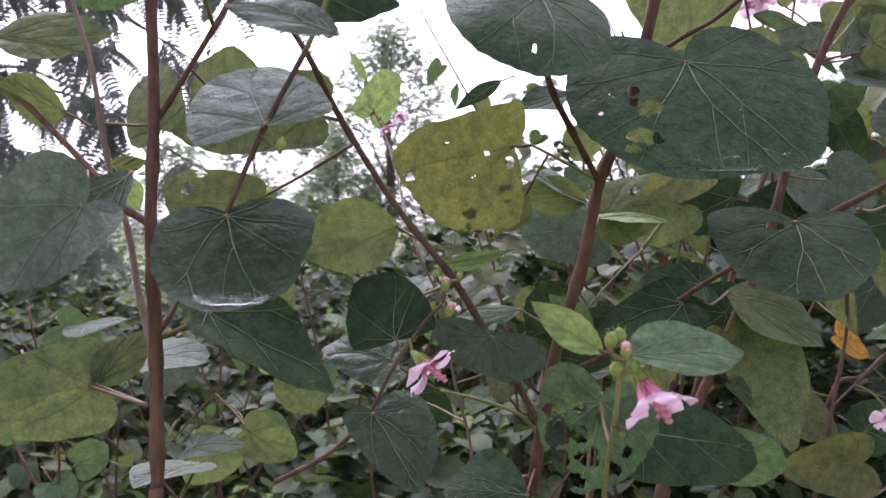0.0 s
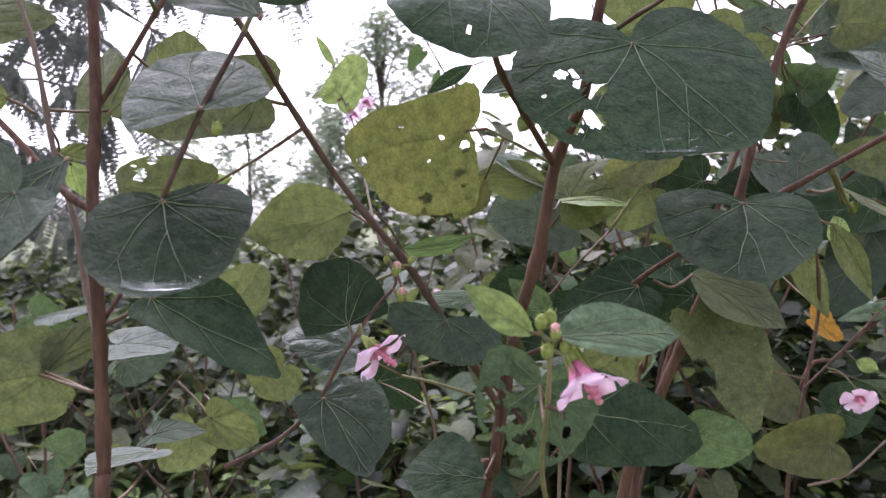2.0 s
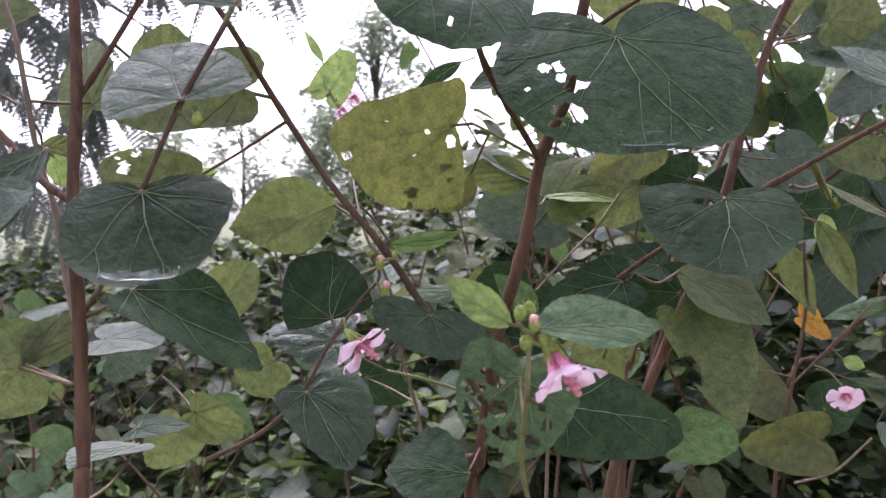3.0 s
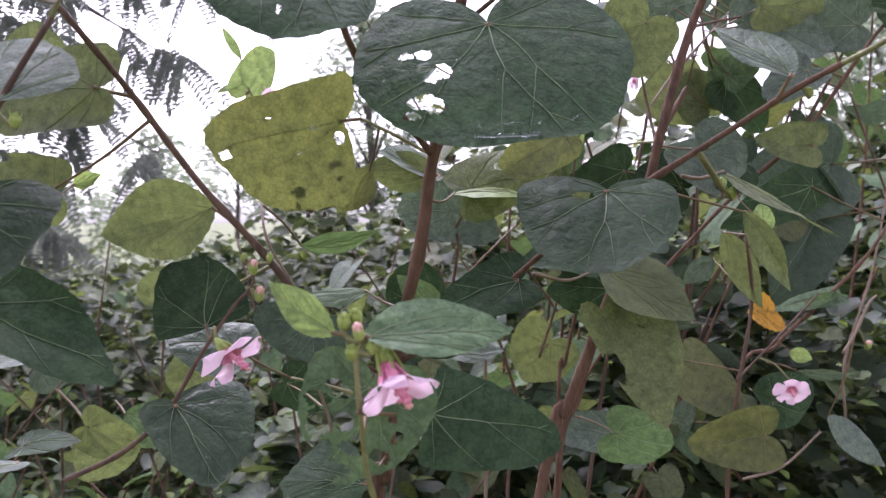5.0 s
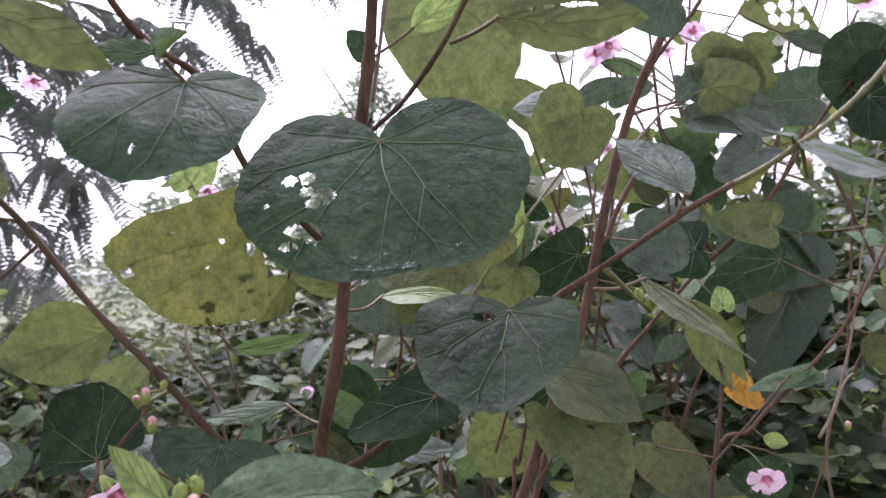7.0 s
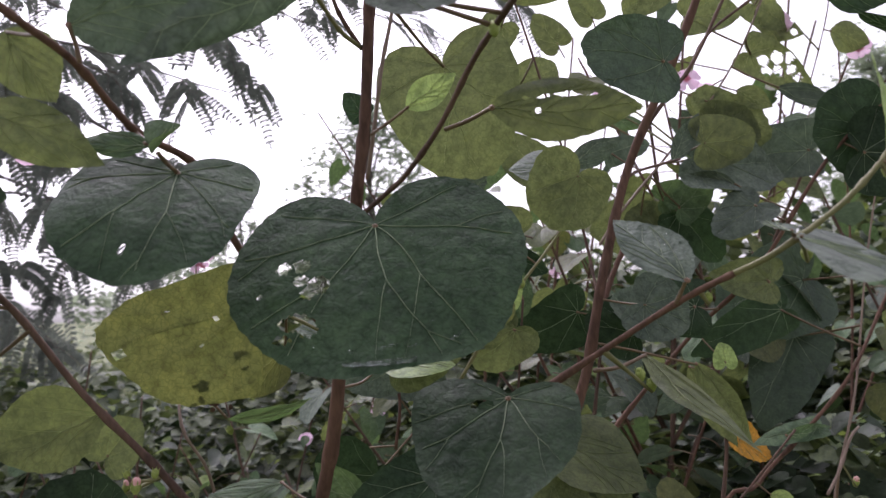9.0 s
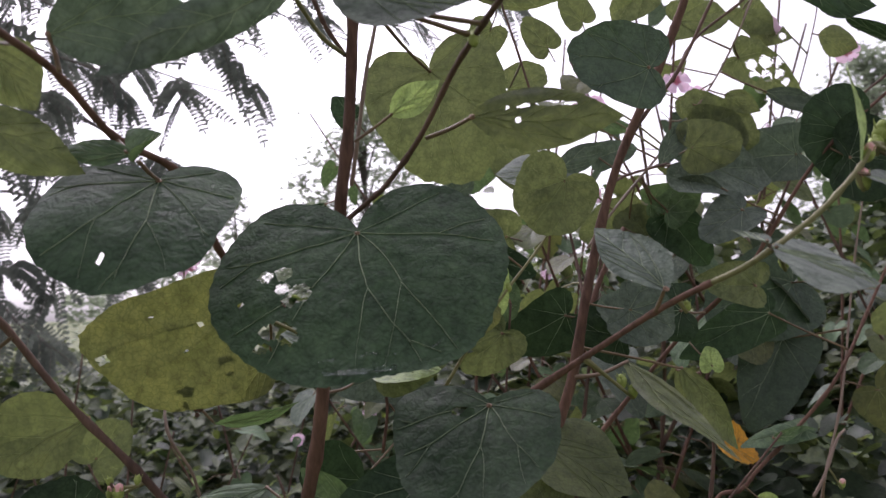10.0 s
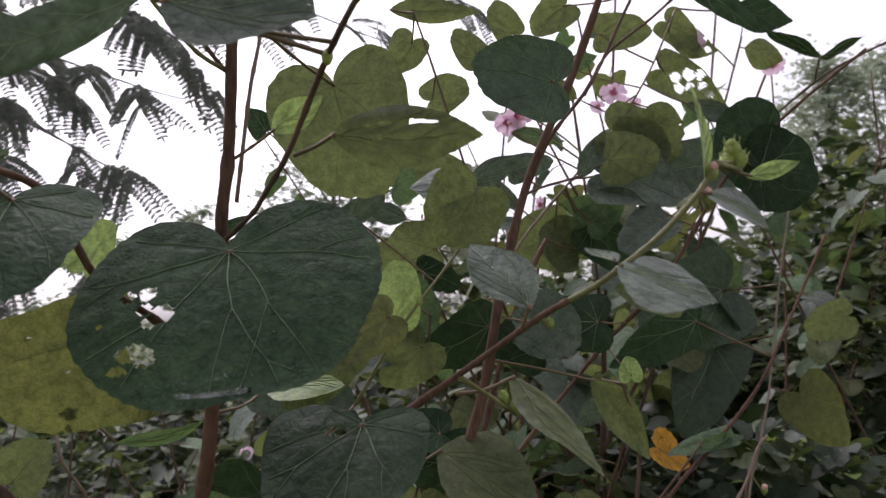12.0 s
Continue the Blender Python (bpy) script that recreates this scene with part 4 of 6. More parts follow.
leaf(centre, "young", "oval", (-0.0434, 0.4958, 1.0581), (-0.0586, 0.4953, 1.0568), (-0.0510, 0.5006, 1.0616), stalk=(-0.0401, 0.4953, 1.0600))
leaf(centre, "dark", "oval", (0.0842, 0.4450, 1.0572), (0.0535, 0.4439, 1.0508), (0.0692, 0.4547, 1.0638), stalk=(0.0972, 0.4523, 1.0524))
leaf(centre, "dark", "oval", (0.0494, 0.5444, 1.0875), (0.0162, 0.5430, 1.0675), (0.0340, 0.5439, 1.0853), stalk=(0.0593, 0.5549, 1.0935))
leaf(centre, "grey", "oval", (0.0318, 0.2451, 1.0882), (0.0713, 0.2374, 1.0901), (0.0490, 0.2461, 1.0792), stalk=(0.0337, 0.2479, 1.0790), rings=20)
leaf(centre, "grey", "oval", (0.1015, 0.2372, 1.0973), (0.0598, 0.2192, 1.0661), (0.0717, 0.2212, 1.0809), stalk=(0.1449, 0.2557, 1.0866), label="dark leaf with a torn and curled edge", rings=22, fold=0.2, curl=-0.15)
leaf(centre, "olive", "oval", (-0.0003, 0.2581, 1.0717), (0.0333, 0.2548, 1.0555), (0.0108, 0.2550, 1.0564), stalk=(-0.0148, 0.2638, 1.0717))
leaf(centre, "olive", "oval", (0.0078, 0.2564, 1.0931), (0.0207, 0.2583, 1.0724), (0.0071, 0.2579, 1.0749), stalk=(0.0254, 0.2424, 1.0851))
leaf(centre, "mid", "oval", (0.0439, 0.2666, 1.0604), (0.0217, 0.2661, 1.0633), (0.0315, 0.2689, 1.0668), stalk=(0.0367, 0.2720, 1.0670))
leaf(centre, "mid", "oval", (0.0454, 0.2648, 1.0577), (0.0531, 0.2642, 1.0664), (0.0550, 0.2550, 1.0572), stalk=(0.0367, 0.2720, 1.0670), fold=0.4)
leaf(centre, "grey", "oval", (0.1086, 0.2327, 1.0925), (0.1457, 0.2287, 1.0856), (0.1253, 0.2243, 1.0746), stalk=(0.1473, 0.2512, 1.0882), fold=0.1, rings=20)
leaf(centre, "olive", "oval", (0.1432, 0.2702, 1.0680), (0.1872, 0.2660, 1.0656), (0.1644, 0.2665, 1.0563), stalk=(0.1297, 0.2833, 1.0656), holes=((-0.0040, 0.0232, 0.0008, 0.0046), (-0.0037, 0.0154, 0.0008, 0.0023), (-0.0037, 0.0294, 0.0005, 0.0020), (0.0010, 0.0141, 0.0009, 0.0008), (-0.0030, 0.0105, 0.0007, 0.0010),), label="pointed oval leaf with a row of eaten holes", rings=30, sectors=128)
leaf(centre, "young", "oval", (0.1154, 0.3188, 1.0836), (0.1343, 0.3180, 1.0959), (0.1274, 0.3189, 1.0839), stalk=(0.1154, 0.3188, 1.0836))
leaf(right, "wet", "round", (0.2381, 0.4021, 1.1259), (0.1977, 0.3960, 1.1327), (0.2209, 0.3999, 1.1501), stalk=(0.2469, 0.4397, 1.1225), label="dark wet round leaf", cup=0.12)
leaf(right, "grey", "oval", (0.1979, 0.4500, 1.0863), (0.1630, 0.4495, 1.0871), (0.1769, 0.4687, 1.1000), stalk=(0.1973, 0.4592, 1.0860))
leaf(right, "grey", "oval", (0.1966, 0.4501, 1.0857), (0.2278, 0.4493, 1.1002), (0.2158, 0.4503, 1.0862), stalk=(0.1973, 0.4592, 1.0857))
leaf(right, "olive", "round", (0.1981, 0.4308, 1.0769), (0.1803, 0.4328, 1.0500), (0.1676, 0.4309, 1.0700), stalk=(0.2033, 0.4459, 1.0680))
downy_leaf = leaf(centre, "grey", "oval", (0.1993, 0.2754, 1.0144), (0.1841, 0.2951, 1.0401), (0.2001, 0.2890, 1.0328), stalk=(0.1970, 0.2809, 1.0083), label="grey-green downy leaf on a short petiole", rings=24, sectors=128)
leaf(centre, "grey", "oval", (0.2184, 0.2496, 1.0252), (0.2127, 0.2592, 1.0297), (0.2183, 0.2594, 1.0289), stalk=(0.2213, 0.2547, 1.0246))
leaf(centre, "grey", "oval", (0.2184, 0.2487, 1.0240), (0.2409, 0.2407, 1.0154), (0.2197, 0.2247, 1.0126), stalk=(0.2211, 0.2548, 1.0244))
leaf(centre, "olive", "oval", (0.2000, 0.3327, 0.9889), (0.2191, 0.2797, 0.9647), (0.1976, 0.3089, 0.9807), stalk=(0.1775, 0.3126, 0.9860))
leaf(right, "olive", "oval", (0.2554, 0.4399, 0.9748), (0.2857, 0.4441, 0.9285), (0.2617, 0.4421, 0.9497), stalk=(0.2002, 0.4349, 0.9882))
leaf(right, "wet", "round", (0.4470, 0.6995, 1.0203), (0.3636, 0.6804, 0.9956), (0.3729, 0.6871, 1.0436), stalk=(0.4779, 0.6576, 1.0225))
leaf(right, "wet", "heart", (0.4361, 0.7035, 0.9701), (0.3977, 0.6896, 0.8891), (0.3919, 0.7080, 0.9475), stalk=(0.4621, 0.6437, 0.9799))
leaf(right, "dark", "heart", (0.2088, 0.5173, 1.0031), (0.1622, 0.5184, 0.9823), (0.1808, 0.5161, 1.0127), stalk=(0.2218, 0.5097, 0.9997), holes=((0.0072, 0.0474, 0.0076, 0.0059),))
leaf(right, "dark", "heart", (0.3857, 0.4907, 1.1081), (0.3533, 0.4906, 1.1053), (0.3601, 0.4881, 1.1362), stalk=(0.3843, 0.4906, 1.1097))
leaf(right, "grey", "heart", (0.2922, 0.5203, 1.1008), (0.3558, 0.5220, 1.0891), (0.3179, 0.5129, 1.0730), stalk=(0.2766, 0.5426, 1.1031), pucker=0.0007)
leaf(right, "olive", "round", (0.3159, 0.5674, 1.1407), (0.3647, 0.5691, 1.1274), (0.3335, 0.5701, 1.1112), stalk=(0.3149, 0.5617, 1.1441))
leaf(right, "olive", "heart", (0.3622, 0.5837, 1.1932), (0.4202, 0.5875, 1.1570), (0.3808, 0.5866, 1.1614), stalk=(0.3510, 0.5632, 1.1970), holes=((-0.0005, 0.0122, 0.0040, 0.0042), (-0.0075, 0.0202, 0.0045, 0.0047), (0.0003, 0.0277, 0.0043, 0.0049), (0.0052, 0.0190, 0.0036, 0.0038), (-0.0060, 0.0351, 0.0036, 0.0038), (-0.0120, 0.0282, 0.0036, 0.0038), (-0.0047, 0.0434, 0.0032, 0.0034),), label="leaf eaten into a sieve of round holes", rings=22)
leaf(right, "olive", "oval", (0.3787, 0.6109, 1.2310), (0.4252, 0.6124, 1.2199), (0.3991, 0.6128, 1.2116), stalk=(0.3680, 0.5605, 1.2323), holes=((-0.0040, 0.0273, 0.0033, 0.0041), (0.0009, 0.0386, 0.0028, 0.0032), (0.0023, 0.0192, 0.0023, 0.0032), (-0.0066, 0.0339, 0.0023, 0.0027),))
leaf(right, "dark", "oval", (0.4110, 0.5613, 1.2298), (0.4566, 0.5627, 1.2195), (0.4319, 0.5631, 1.2105), stalk=(0.3680, 0.5605, 1.2324))
leaf(right, "olive", "oval", (0.4695, 0.6617, 1.2379), (0.5062, 0.6631, 1.2264), (0.4818, 0.6634, 1.2182), stalk=(0.4637, 0.6615, 1.2395))
leaf(centre, "young", "oval", (0.2433, 0.2493, 1.0448), (0.2449, 0.2471, 1.0718), (0.2479, 0.2542, 1.0602), stalk=(0.2430, 0.2483, 1.0449))
leaf(centre, "young", "oval", (0.2651, 0.2697, 1.0496), (0.2824, 0.2688, 1.0537), (0.2750, 0.2695, 1.0491), stalk=(0.2462, 0.2479, 1.0499))
leaf(centre, "grey", "oval", (0.2429, 0.2471, 1.0415), (0.2572, 0.2412, 1.0350), (0.2405, 0.2283, 1.0334), stalk=(0.2415, 0.2485, 1.0428))
leaf(right, "dark", "round", (0.3802, 0.4833, 1.0922), (0.4169, 0.4825, 1.0885), (0.3981, 0.4853, 1.0639), stalk=(0.3736, 0.4912, 1.1001))
leaf(right, "olive", "round", (0.3212, 0.5622, 1.1279), (0.3546, 0.5614, 1.1262), (0.3367, 0.5640, 1.1038), stalk=(0.3103, 0.5596, 1.1390))
leaf(right, "olive", "heart", (0.2678, 0.5697, 1.0648), (0.2319, 0.5714, 1.0584), (0.2474, 0.5684, 1.0855), stalk=(0.2634, 0.5347, 1.0896))
leaf(right, "spotted", "heart", (0.4712, 0.6258, 0.9313), (0.5059, 0.6286, 0.8882), (0.4734, 0.6296, 0.8892), stalk=(0.4468, 0.6304, 0.9389))
leaf(right, "dark", "heart", (0.0873, 0.4115, 0.9295), (0.0722, 0.4137, 0.8998), (0.0628, 0.4097, 0.9469), stalk=(0.1286, 0.4389, 0.9680))
leaf(centre, "dark", "heart", (0.0661, 0.4160, 0.9102), (0.0437, 0.4152, 0.9140), (0.0492, 0.4230, 0.9202), stalk=(0.0218, 0.3959, 0.8956))
leaf(centre, "dark", "heart", (0.0688, 0.4162, 0.9087), (0.1126, 0.4089, 0.9345), (0.1013, 0.4054, 0.9124), stalk=(0.0618, 0.3667, 0.8983))
leaf(right, "grey", "oval", (0.0869, 0.4811, 0.8868), (0.1240, 0.4817, 0.8936), (0.1063, 0.4718, 0.8833), stalk=(0.1133, 0.5106, 0.8878))
leaf(right, "mid", "heart", (0.3917, 0.5884, 0.9098), (0.3454, 0.5875, 0.9034), (0.3757, 0.5978, 0.9132), stalk=(0.3873, 0.5871, 0.9135))
leaf(right, "olive", "heart", (0.1595, 0.5282, 0.8848), (0.1399, 0.5287, 0.8591), (0.1451, 0.5270, 0.9060), stalk=(0.1507, 0.5053, 0.8832))
leaf(right, "spotted", "round", (0.2709, 0.5816, 0.8620), (0.3037, 0.5752, 0.8214), (0.3071, 0.5862, 0.8513), stalk=(0.3085, 0.5658, 0.8559))
leaf(right, "grey", "oval", (0.3773, 0.5726, 0.8202), (0.4151, 0.5664, 0.7826), (0.4069, 0.5770, 0.8069), stalk=(0.3888, 0.5595, 0.8845))
leaf(right, "grey", "oval", (0.3598, 0.5843, 0.8523), (0.4083, 0.5792, 0.8413), (0.3876, 0.5886, 0.8399), stalk=(0.3388, 0.5912, 0.8572))
leaf(right, "dark", "heart", (0.2701, 0.4761, 1.0037), (0.2153, 0.4848, 1.0057), (0.2467, 0.4849, 1.0219), stalk=(0.2996, 0.5205, 1.0011))
leaf(right, "mid", "oval", (0.3646, 0.5820, 0.9062), (0.4023, 0.5828, 0.9092), (0.3826, 0.5826, 0.9012), stalk=(0.3732, 0.5882, 0.8983))
leaf(right, "olive", "round", (0.3503, 0.6719, 1.1692), (0.4103, 0.6735, 1.1623), (0.3846, 0.6737, 1.1430), stalk=(0.3382, 0.6816, 1.1709))
leaf(right, "grey", "heart", (0.3964, 0.5749, 1.1142), (0.3127, 0.5732, 1.1106), (0.3437, 0.5730, 1.1332), stalk=(0.4013, 0.6215, 1.1112))
leaf(left, "dark", "heart", (-0.1000, 0.3558, 0.8711), (-0.0774, 0.3567, 0.8767), (-0.0912, 0.3461, 0.8699), stalk=(-0.1095, 0.3585, 0.8590))
leaf(left, "grey", "oval", (-0.2670, 0.5308, 0.8994), (-0.1950, 0.4834, 0.9097), (-0.2583, 0.5105, 0.8950), stalk=(-0.2735, 0.5407, 0.8892))
leaf(left, "grey", "oval", (-0.0888, 0.3362, 0.8704), (-0.1030, 0.3057, 0.8742), (-0.1086, 0.3455, 0.8679), stalk=(-0.0781, 0.2715, 0.8715))
leaf(centre, "grey", "round", (-0.1669, 0.4540, 0.8951), (-0.1336, 0.4552, 0.8972), (-0.1544, 0.4344, 0.8893), stalk=(-0.1784, 0.4567, 0.8849))
leaf(centre, "olive", "round", (-0.0769, 0.3667, 0.8763), (-0.0547, 0.3673, 0.8655), (-0.0729, 0.3666, 0.8620), stalk=(-0.0984, 0.3791, 0.8910))
leaf(centre, "dark", "heart", (-0.0070, 0.4591, 0.8740), (0.0213, 0.4598, 0.8602), (-0.0019, 0.4589, 0.8558), stalk=(0.0274, 0.3988, 0.8747))
leaf(centre, "olive", "oval", (0.0564, 0.4019, 0.9197), (0.0807, 0.4024, 0.8988), (0.0650, 0.4019, 0.9027), stalk=(0.0185, 0.3939, 0.9115))
leaf(right, "mid", "round", (0.1535, 0.4969, 1.0262), (0.1725, 0.4972, 1.0038), (0.1527, 0.4965, 0.9996), stalk=(0.1710, 0.4913, 1.0124))
leaf(centre, "olive", "heart", (0.0665, 0.4425, 0.9366), (0.0582, 0.4420, 0.9231), (0.0560, 0.4422, 0.9388), stalk=(0.0927, 0.4634, 0.9332))
leaf(right, "orange", "heart", (0.3585, 0.6528, 0.8896), (0.3816, 0.6489, 0.8745), (0.3610, 0.6402, 0.8717), stalk=(0.3600, 0.6730, 0.8955), label="dead orange leaf with brown patches", wave=0.1, fold=0.2, teeth=0.05)
leaf(right, "olive", "heart", (0.3615, 0.6108, 1.1320), (0.3832, 0.6126, 1.1056), (0.3614, 0.6138, 1.0996), stalk=(0.4013, 0.6215, 1.1112))
leaf(right, "grey", "heart", (0.2240, 0.4704, 1.0959), (0.2503, 0.4713, 1.1021), (0.2381, 0.4707, 1.0901), stalk=(0.2379, 0.4559, 1.0824))
leaf(right, "grey", "oval", (0.2712, 0.5020, 1.0952), (0.2915, 0.5031, 1.1274), (0.2880, 0.5027, 1.1085), stalk=(0.2655, 0.4706, 1.0908))
leaf(right, "olive", "round", (0.2918, 0.5028, 1.1067), (0.3256, 0.5040, 1.1089), (0.3070, 0.5031, 1.0899), stalk=(0.2746, 0.5414, 1.1010))
leaf(right, "mid", "heart", (0.2785, 0.5520, 1.0786), (0.3118, 0.5532, 1.0873), (0.3030, 0.5527, 1.0730), stalk=(0.2693, 0.5382, 1.0956))
leaf(right, "dark", "heart", (0.2891, 0.5522, 1.0683), (0.3208, 0.5527, 1.0331), (0.2938, 0.5518, 1.0362), stalk=(0.2693, 0.5382, 1.0957))
leaf(right, "grey", "heart", (0.3223, 0.5032, 1.0656), (0.2924, 0.5019, 1.0484), (0.3093, 0.5129, 1.0731), stalk=(0.3399, 0.5004, 1.0539))
leaf(right, "olive", "heart", (0.3266, 0.5026, 1.0167), (0.2927, 0.5015, 1.0239), (0.3158, 0.5025, 1.0340), stalk=(0.3209, 0.5077, 1.0247))
leaf(right, "olive", "round", (0.2806, 0.5616, 1.0523), (0.2618, 0.5622, 1.0774), (0.2931, 0.5624, 1.0689), stalk=(0.2518, 0.5251, 1.0593))
leaf(right, "mid", "heart", (0.2864, 0.5424, 1.0709), (0.3145, 0.5437, 1.0909), (0.3085, 0.5428, 1.0708), stalk=(0.2669, 0.5368, 1.0932))
leaf(right, "grey", "oval", (0.3145, 0.5133, 1.0812), (0.2825, 0.5130, 1.0888), (0.3002, 0.5134, 1.0905), stalk=(0.3435, 0.4991, 1.0597))
leaf(right, "dark", "heart", (0.2334, 0.4782, 0.9895), (0.2053, 0.4781, 1.0001), (0.2229, 0.4788, 1.0106), stalk=(0.2182, 0.5079, 0.9897))
leaf(right, "grey", "heart", (0.2510, 0.4789, 1.0000), (0.2158, 0.4586, 1.0085), (0.2440, 0.4795, 1.0176), stalk=(0.2235, 0.5105, 1.0043))
leaf(right, "dark", "heart", (0.3839, 0.6114, 0.9963), (0.3149, 0.6089, 0.9642), (0.3472, 0.6109, 1.0010), stalk=(0.4314, 0.5909, 0.9667))
leaf(right, "olive", "heart", (0.1651, 0.4909, 0.9945), (0.1403, 0.4894, 0.9702), (0.1476, 0.4907, 1.0017), stalk=(0.1690, 0.4927, 0.9942))
leaf(right, "grey", "heart", (0.0806, 0.4881, 0.9761), (0.1226, 0.4888, 0.9634), (0.0947, 0.4776, 0.9519), stalk=(0.1127, 0.5100, 0.9230))
leaf(right, "olive", "round", (0.1786, 0.5140, 1.1548), (0.2041, 0.5120, 1.1677), (0.1925, 0.5142, 1.1477), stalk=(0.1808, 0.4546, 1.1503))
leaf(right, "olive", "heart", (0.1685, 0.5107, 1.1940), (0.1562, 0.5129, 1.1740), (0.1533, 0.5112, 1.1940), stalk=(0.1702, 0.4514, 1.1870))
leaf(right, "olive", "oval", (0.1560, 0.4609, 1.1937), (0.2095, 0.4593, 1.1930), (0.1824, 0.4609, 1.1850), stalk=(0.1702, 0.4514, 1.1870))
leaf(right, "olive", "round", (0.2711, 0.5058, 1.2130), (0.2477, 0.5079, 1.1973), (0.2521, 0.5061, 1.2156), stalk=(0.2989, 0.4525, 1.1935))
leaf(right, "olive", "round", (0.3065, 0.5550, 1.2121), (0.3466, 0.5533, 1.2171), (0.3227, 0.5556, 1.1996), stalk=(0.3487, 0.5636, 1.1924))
leaf(right, "dark", "heart", (0.3636, 0.5025, 1.2176), (0.4019, 0.5037, 1.1912), (0.3769, 0.5040, 1.1967), stalk=(0.3374, 0.4621, 1.2045))
leaf(right, "grey", "oval", (0.3687, 0.5580, 1.1576), (0.4161, 0.5579, 1.1426), (0.3888, 0.5588, 1.1425), stalk=(0.3393, 0.5647, 1.1771))
leaf(right, "dark", "oval", (0.4995, 0.5999, 1.2050), (0.4545, 0.5995, 1.2248), (0.4822, 0.5896, 1.2135), stalk=(0.5112, 0.6308, 1.1919))
leaf(right, "dark", "oval", (0.4995, 0.5999, 1.2050), (0.5397, 0.5976, 1.2158), (0.5233, 0.6089, 1.2075), stalk=(0.5112, 0.6308, 1.1919))
lit_leaf = leaf(right, "young", "round", (0.1520, 0.4375, 1.0111), (0.1573, 0.4344, 1.0438), (0.1673, 0.4355, 1.0277), stalk=(0.1557, 0.4359, 1.0081), label="yellow-green leaf glowing against the light")
leaf(right, "yellow", "round", (0.1507, 0.4072, 1.0137), (0.1171, 0.3899, 0.9949), (0.1272, 0.3978, 1.0150), stalk=(0.1576, 0.4357, 1.0104))
leaf(right, "grey", "heart", (0.1449, 0.4997, 0.9924), (0.1086, 0.4819, 0.9804), (0.1276, 0.4999, 0.9968), stalk=(0.1685, 0.4931, 0.9894))
leaf(right, "dark", "heart", (0.1665, 0.5546, 1.0439), (0.1960, 0.5548, 1.0324), (0.1777, 0.5558, 1.0273), stalk=(0.1710, 0.4913, 1.0124))
leaf(right, "grey", "oval", (0.3127, 0.6302, 0.9373), (0.2863, 0.6329, 0.9158), (0.2938, 0.6309, 0.9355), stalk=(0.3157, 0.5650, 0.9106))
leaf(right, "olive", "oval", (0.2909, 0.5583, 0.9614), (0.3222, 0.5626, 0.9037), (0.2951, 0.5612, 0.9289), stalk=(0.3017, 0.5444, 0.9586))
leaf(right, "mid", "heart", (0.1771, 0.5043, 0.9312), (0.1860, 0.5070, 0.8992), (0.1675, 0.5068, 0.9079), stalk=(0.1624, 0.4975, 0.9322))
leaf(right, "olive", "round", (0.2906, 0.5694, 1.0595), (0.2553, 0.5700, 1.0655), (0.2775, 0.5685, 1.0742), stalk=(0.2705, 0.5389, 1.0969))
leaf(right, "grey", "oval", (0.2203, 0.5178, 1.0993), (0.1900, 0.5189, 1.0972), (0.2033, 0.5276, 1.1072), stalk=(0.2454, 0.5240, 1.0712))
leaf(right, "mid", "oval", (0.2383, 0.5634, 1.1435), (0.2776, 0.5629, 1.1352), (0.2544, 0.5639, 1.1329), stalk=(0.2830, 0.5464, 1.1097))
leaf(right, "olive", "oval", (0.3394, 0.5590, 1.1570), (0.3681, 0.5592, 1.1451), (0.3474, 0.5599, 1.1441), stalk=(0.3304, 0.5657, 1.1634))
leaf(right, "dark", "heart", (0.0790, 0.4694, 1.1271), (0.0679, 0.4686, 1.1393), (0.0796, 0.4683, 1.1387), stalk=(0.0874, 0.4799, 1.1191))
leaf(right, "grey", "round", (0.1307, 0.4331, 1.0671), (0.1493, 0.4315, 1.0781), (0.1427, 0.4328, 1.0665), stalk=(0.1739, 0.4364, 1.0306))
leaf(right, "olive", "round", (0.6359, 0.8166, 0.9856), (0.5881, 0.8193, 0.9725), (0.5975, 0.8167, 0.9976), stalk=(0.6477, 0.8259, 0.9897))
leaf(right, "olive", "round", (0.1777, 0.5728, 1.0612), (0.1447, 0.5729, 1.0713), (0.1719, 0.5709, 1.0841), stalk=(0.1895, 0.5827, 1.0586))
leaf(right, "grey", "oval", (0.1579, 0.5713, 1.0839), (0.1250, 0.5713, 1.0952), (0.1466, 0.5705, 1.0969), stalk=(0.1695, 0.5813, 1.0809))
leaf(right, "mid", "heart", (0.1500, 0.5891, 1.1122), (0.1790, 0.5869, 1.1259), (0.1693, 0.5892, 1.1047), stalk=(0.1395, 0.5998, 1.1080))
leaf(right, "olive", "round", (0.1926, 0.5679, 1.1096), (0.1678, 0.5666, 1.1326), (0.1937, 0.5659, 1.1313), stalk=(0.2017, 0.5783, 1.1024))
leaf(right, "olive", "heart", (0.2207, 0.6074, 1.2173), (0.2013, 0.6056, 1.2435), (0.2217, 0.6055, 1.2379), stalk=(0.2281, 0.6180, 1.2085))
leaf(right, "olive", "round", (0.2493, 0.6048, 1.2364), (0.2345, 0.6029, 1.2624), (0.2547, 0.6032, 1.2522), stalk=(0.2555, 0.6155, 1.2269))
leaf(right, "mid", "oval", (0.2915, 0.6062, 1.2067), (0.3197, 0.6044, 1.2167), (0.3052, 0.6060, 1.2037), stalk=(0.3372, 0.5649, 1.1739))
leaf(right, "olive", "heart", (0.3760, 0.6006, 1.2390), (0.4003, 0.6016, 1.2194), (0.3796, 0.6024, 1.2181), stalk=(0.3680, 0.5605, 1.2324))
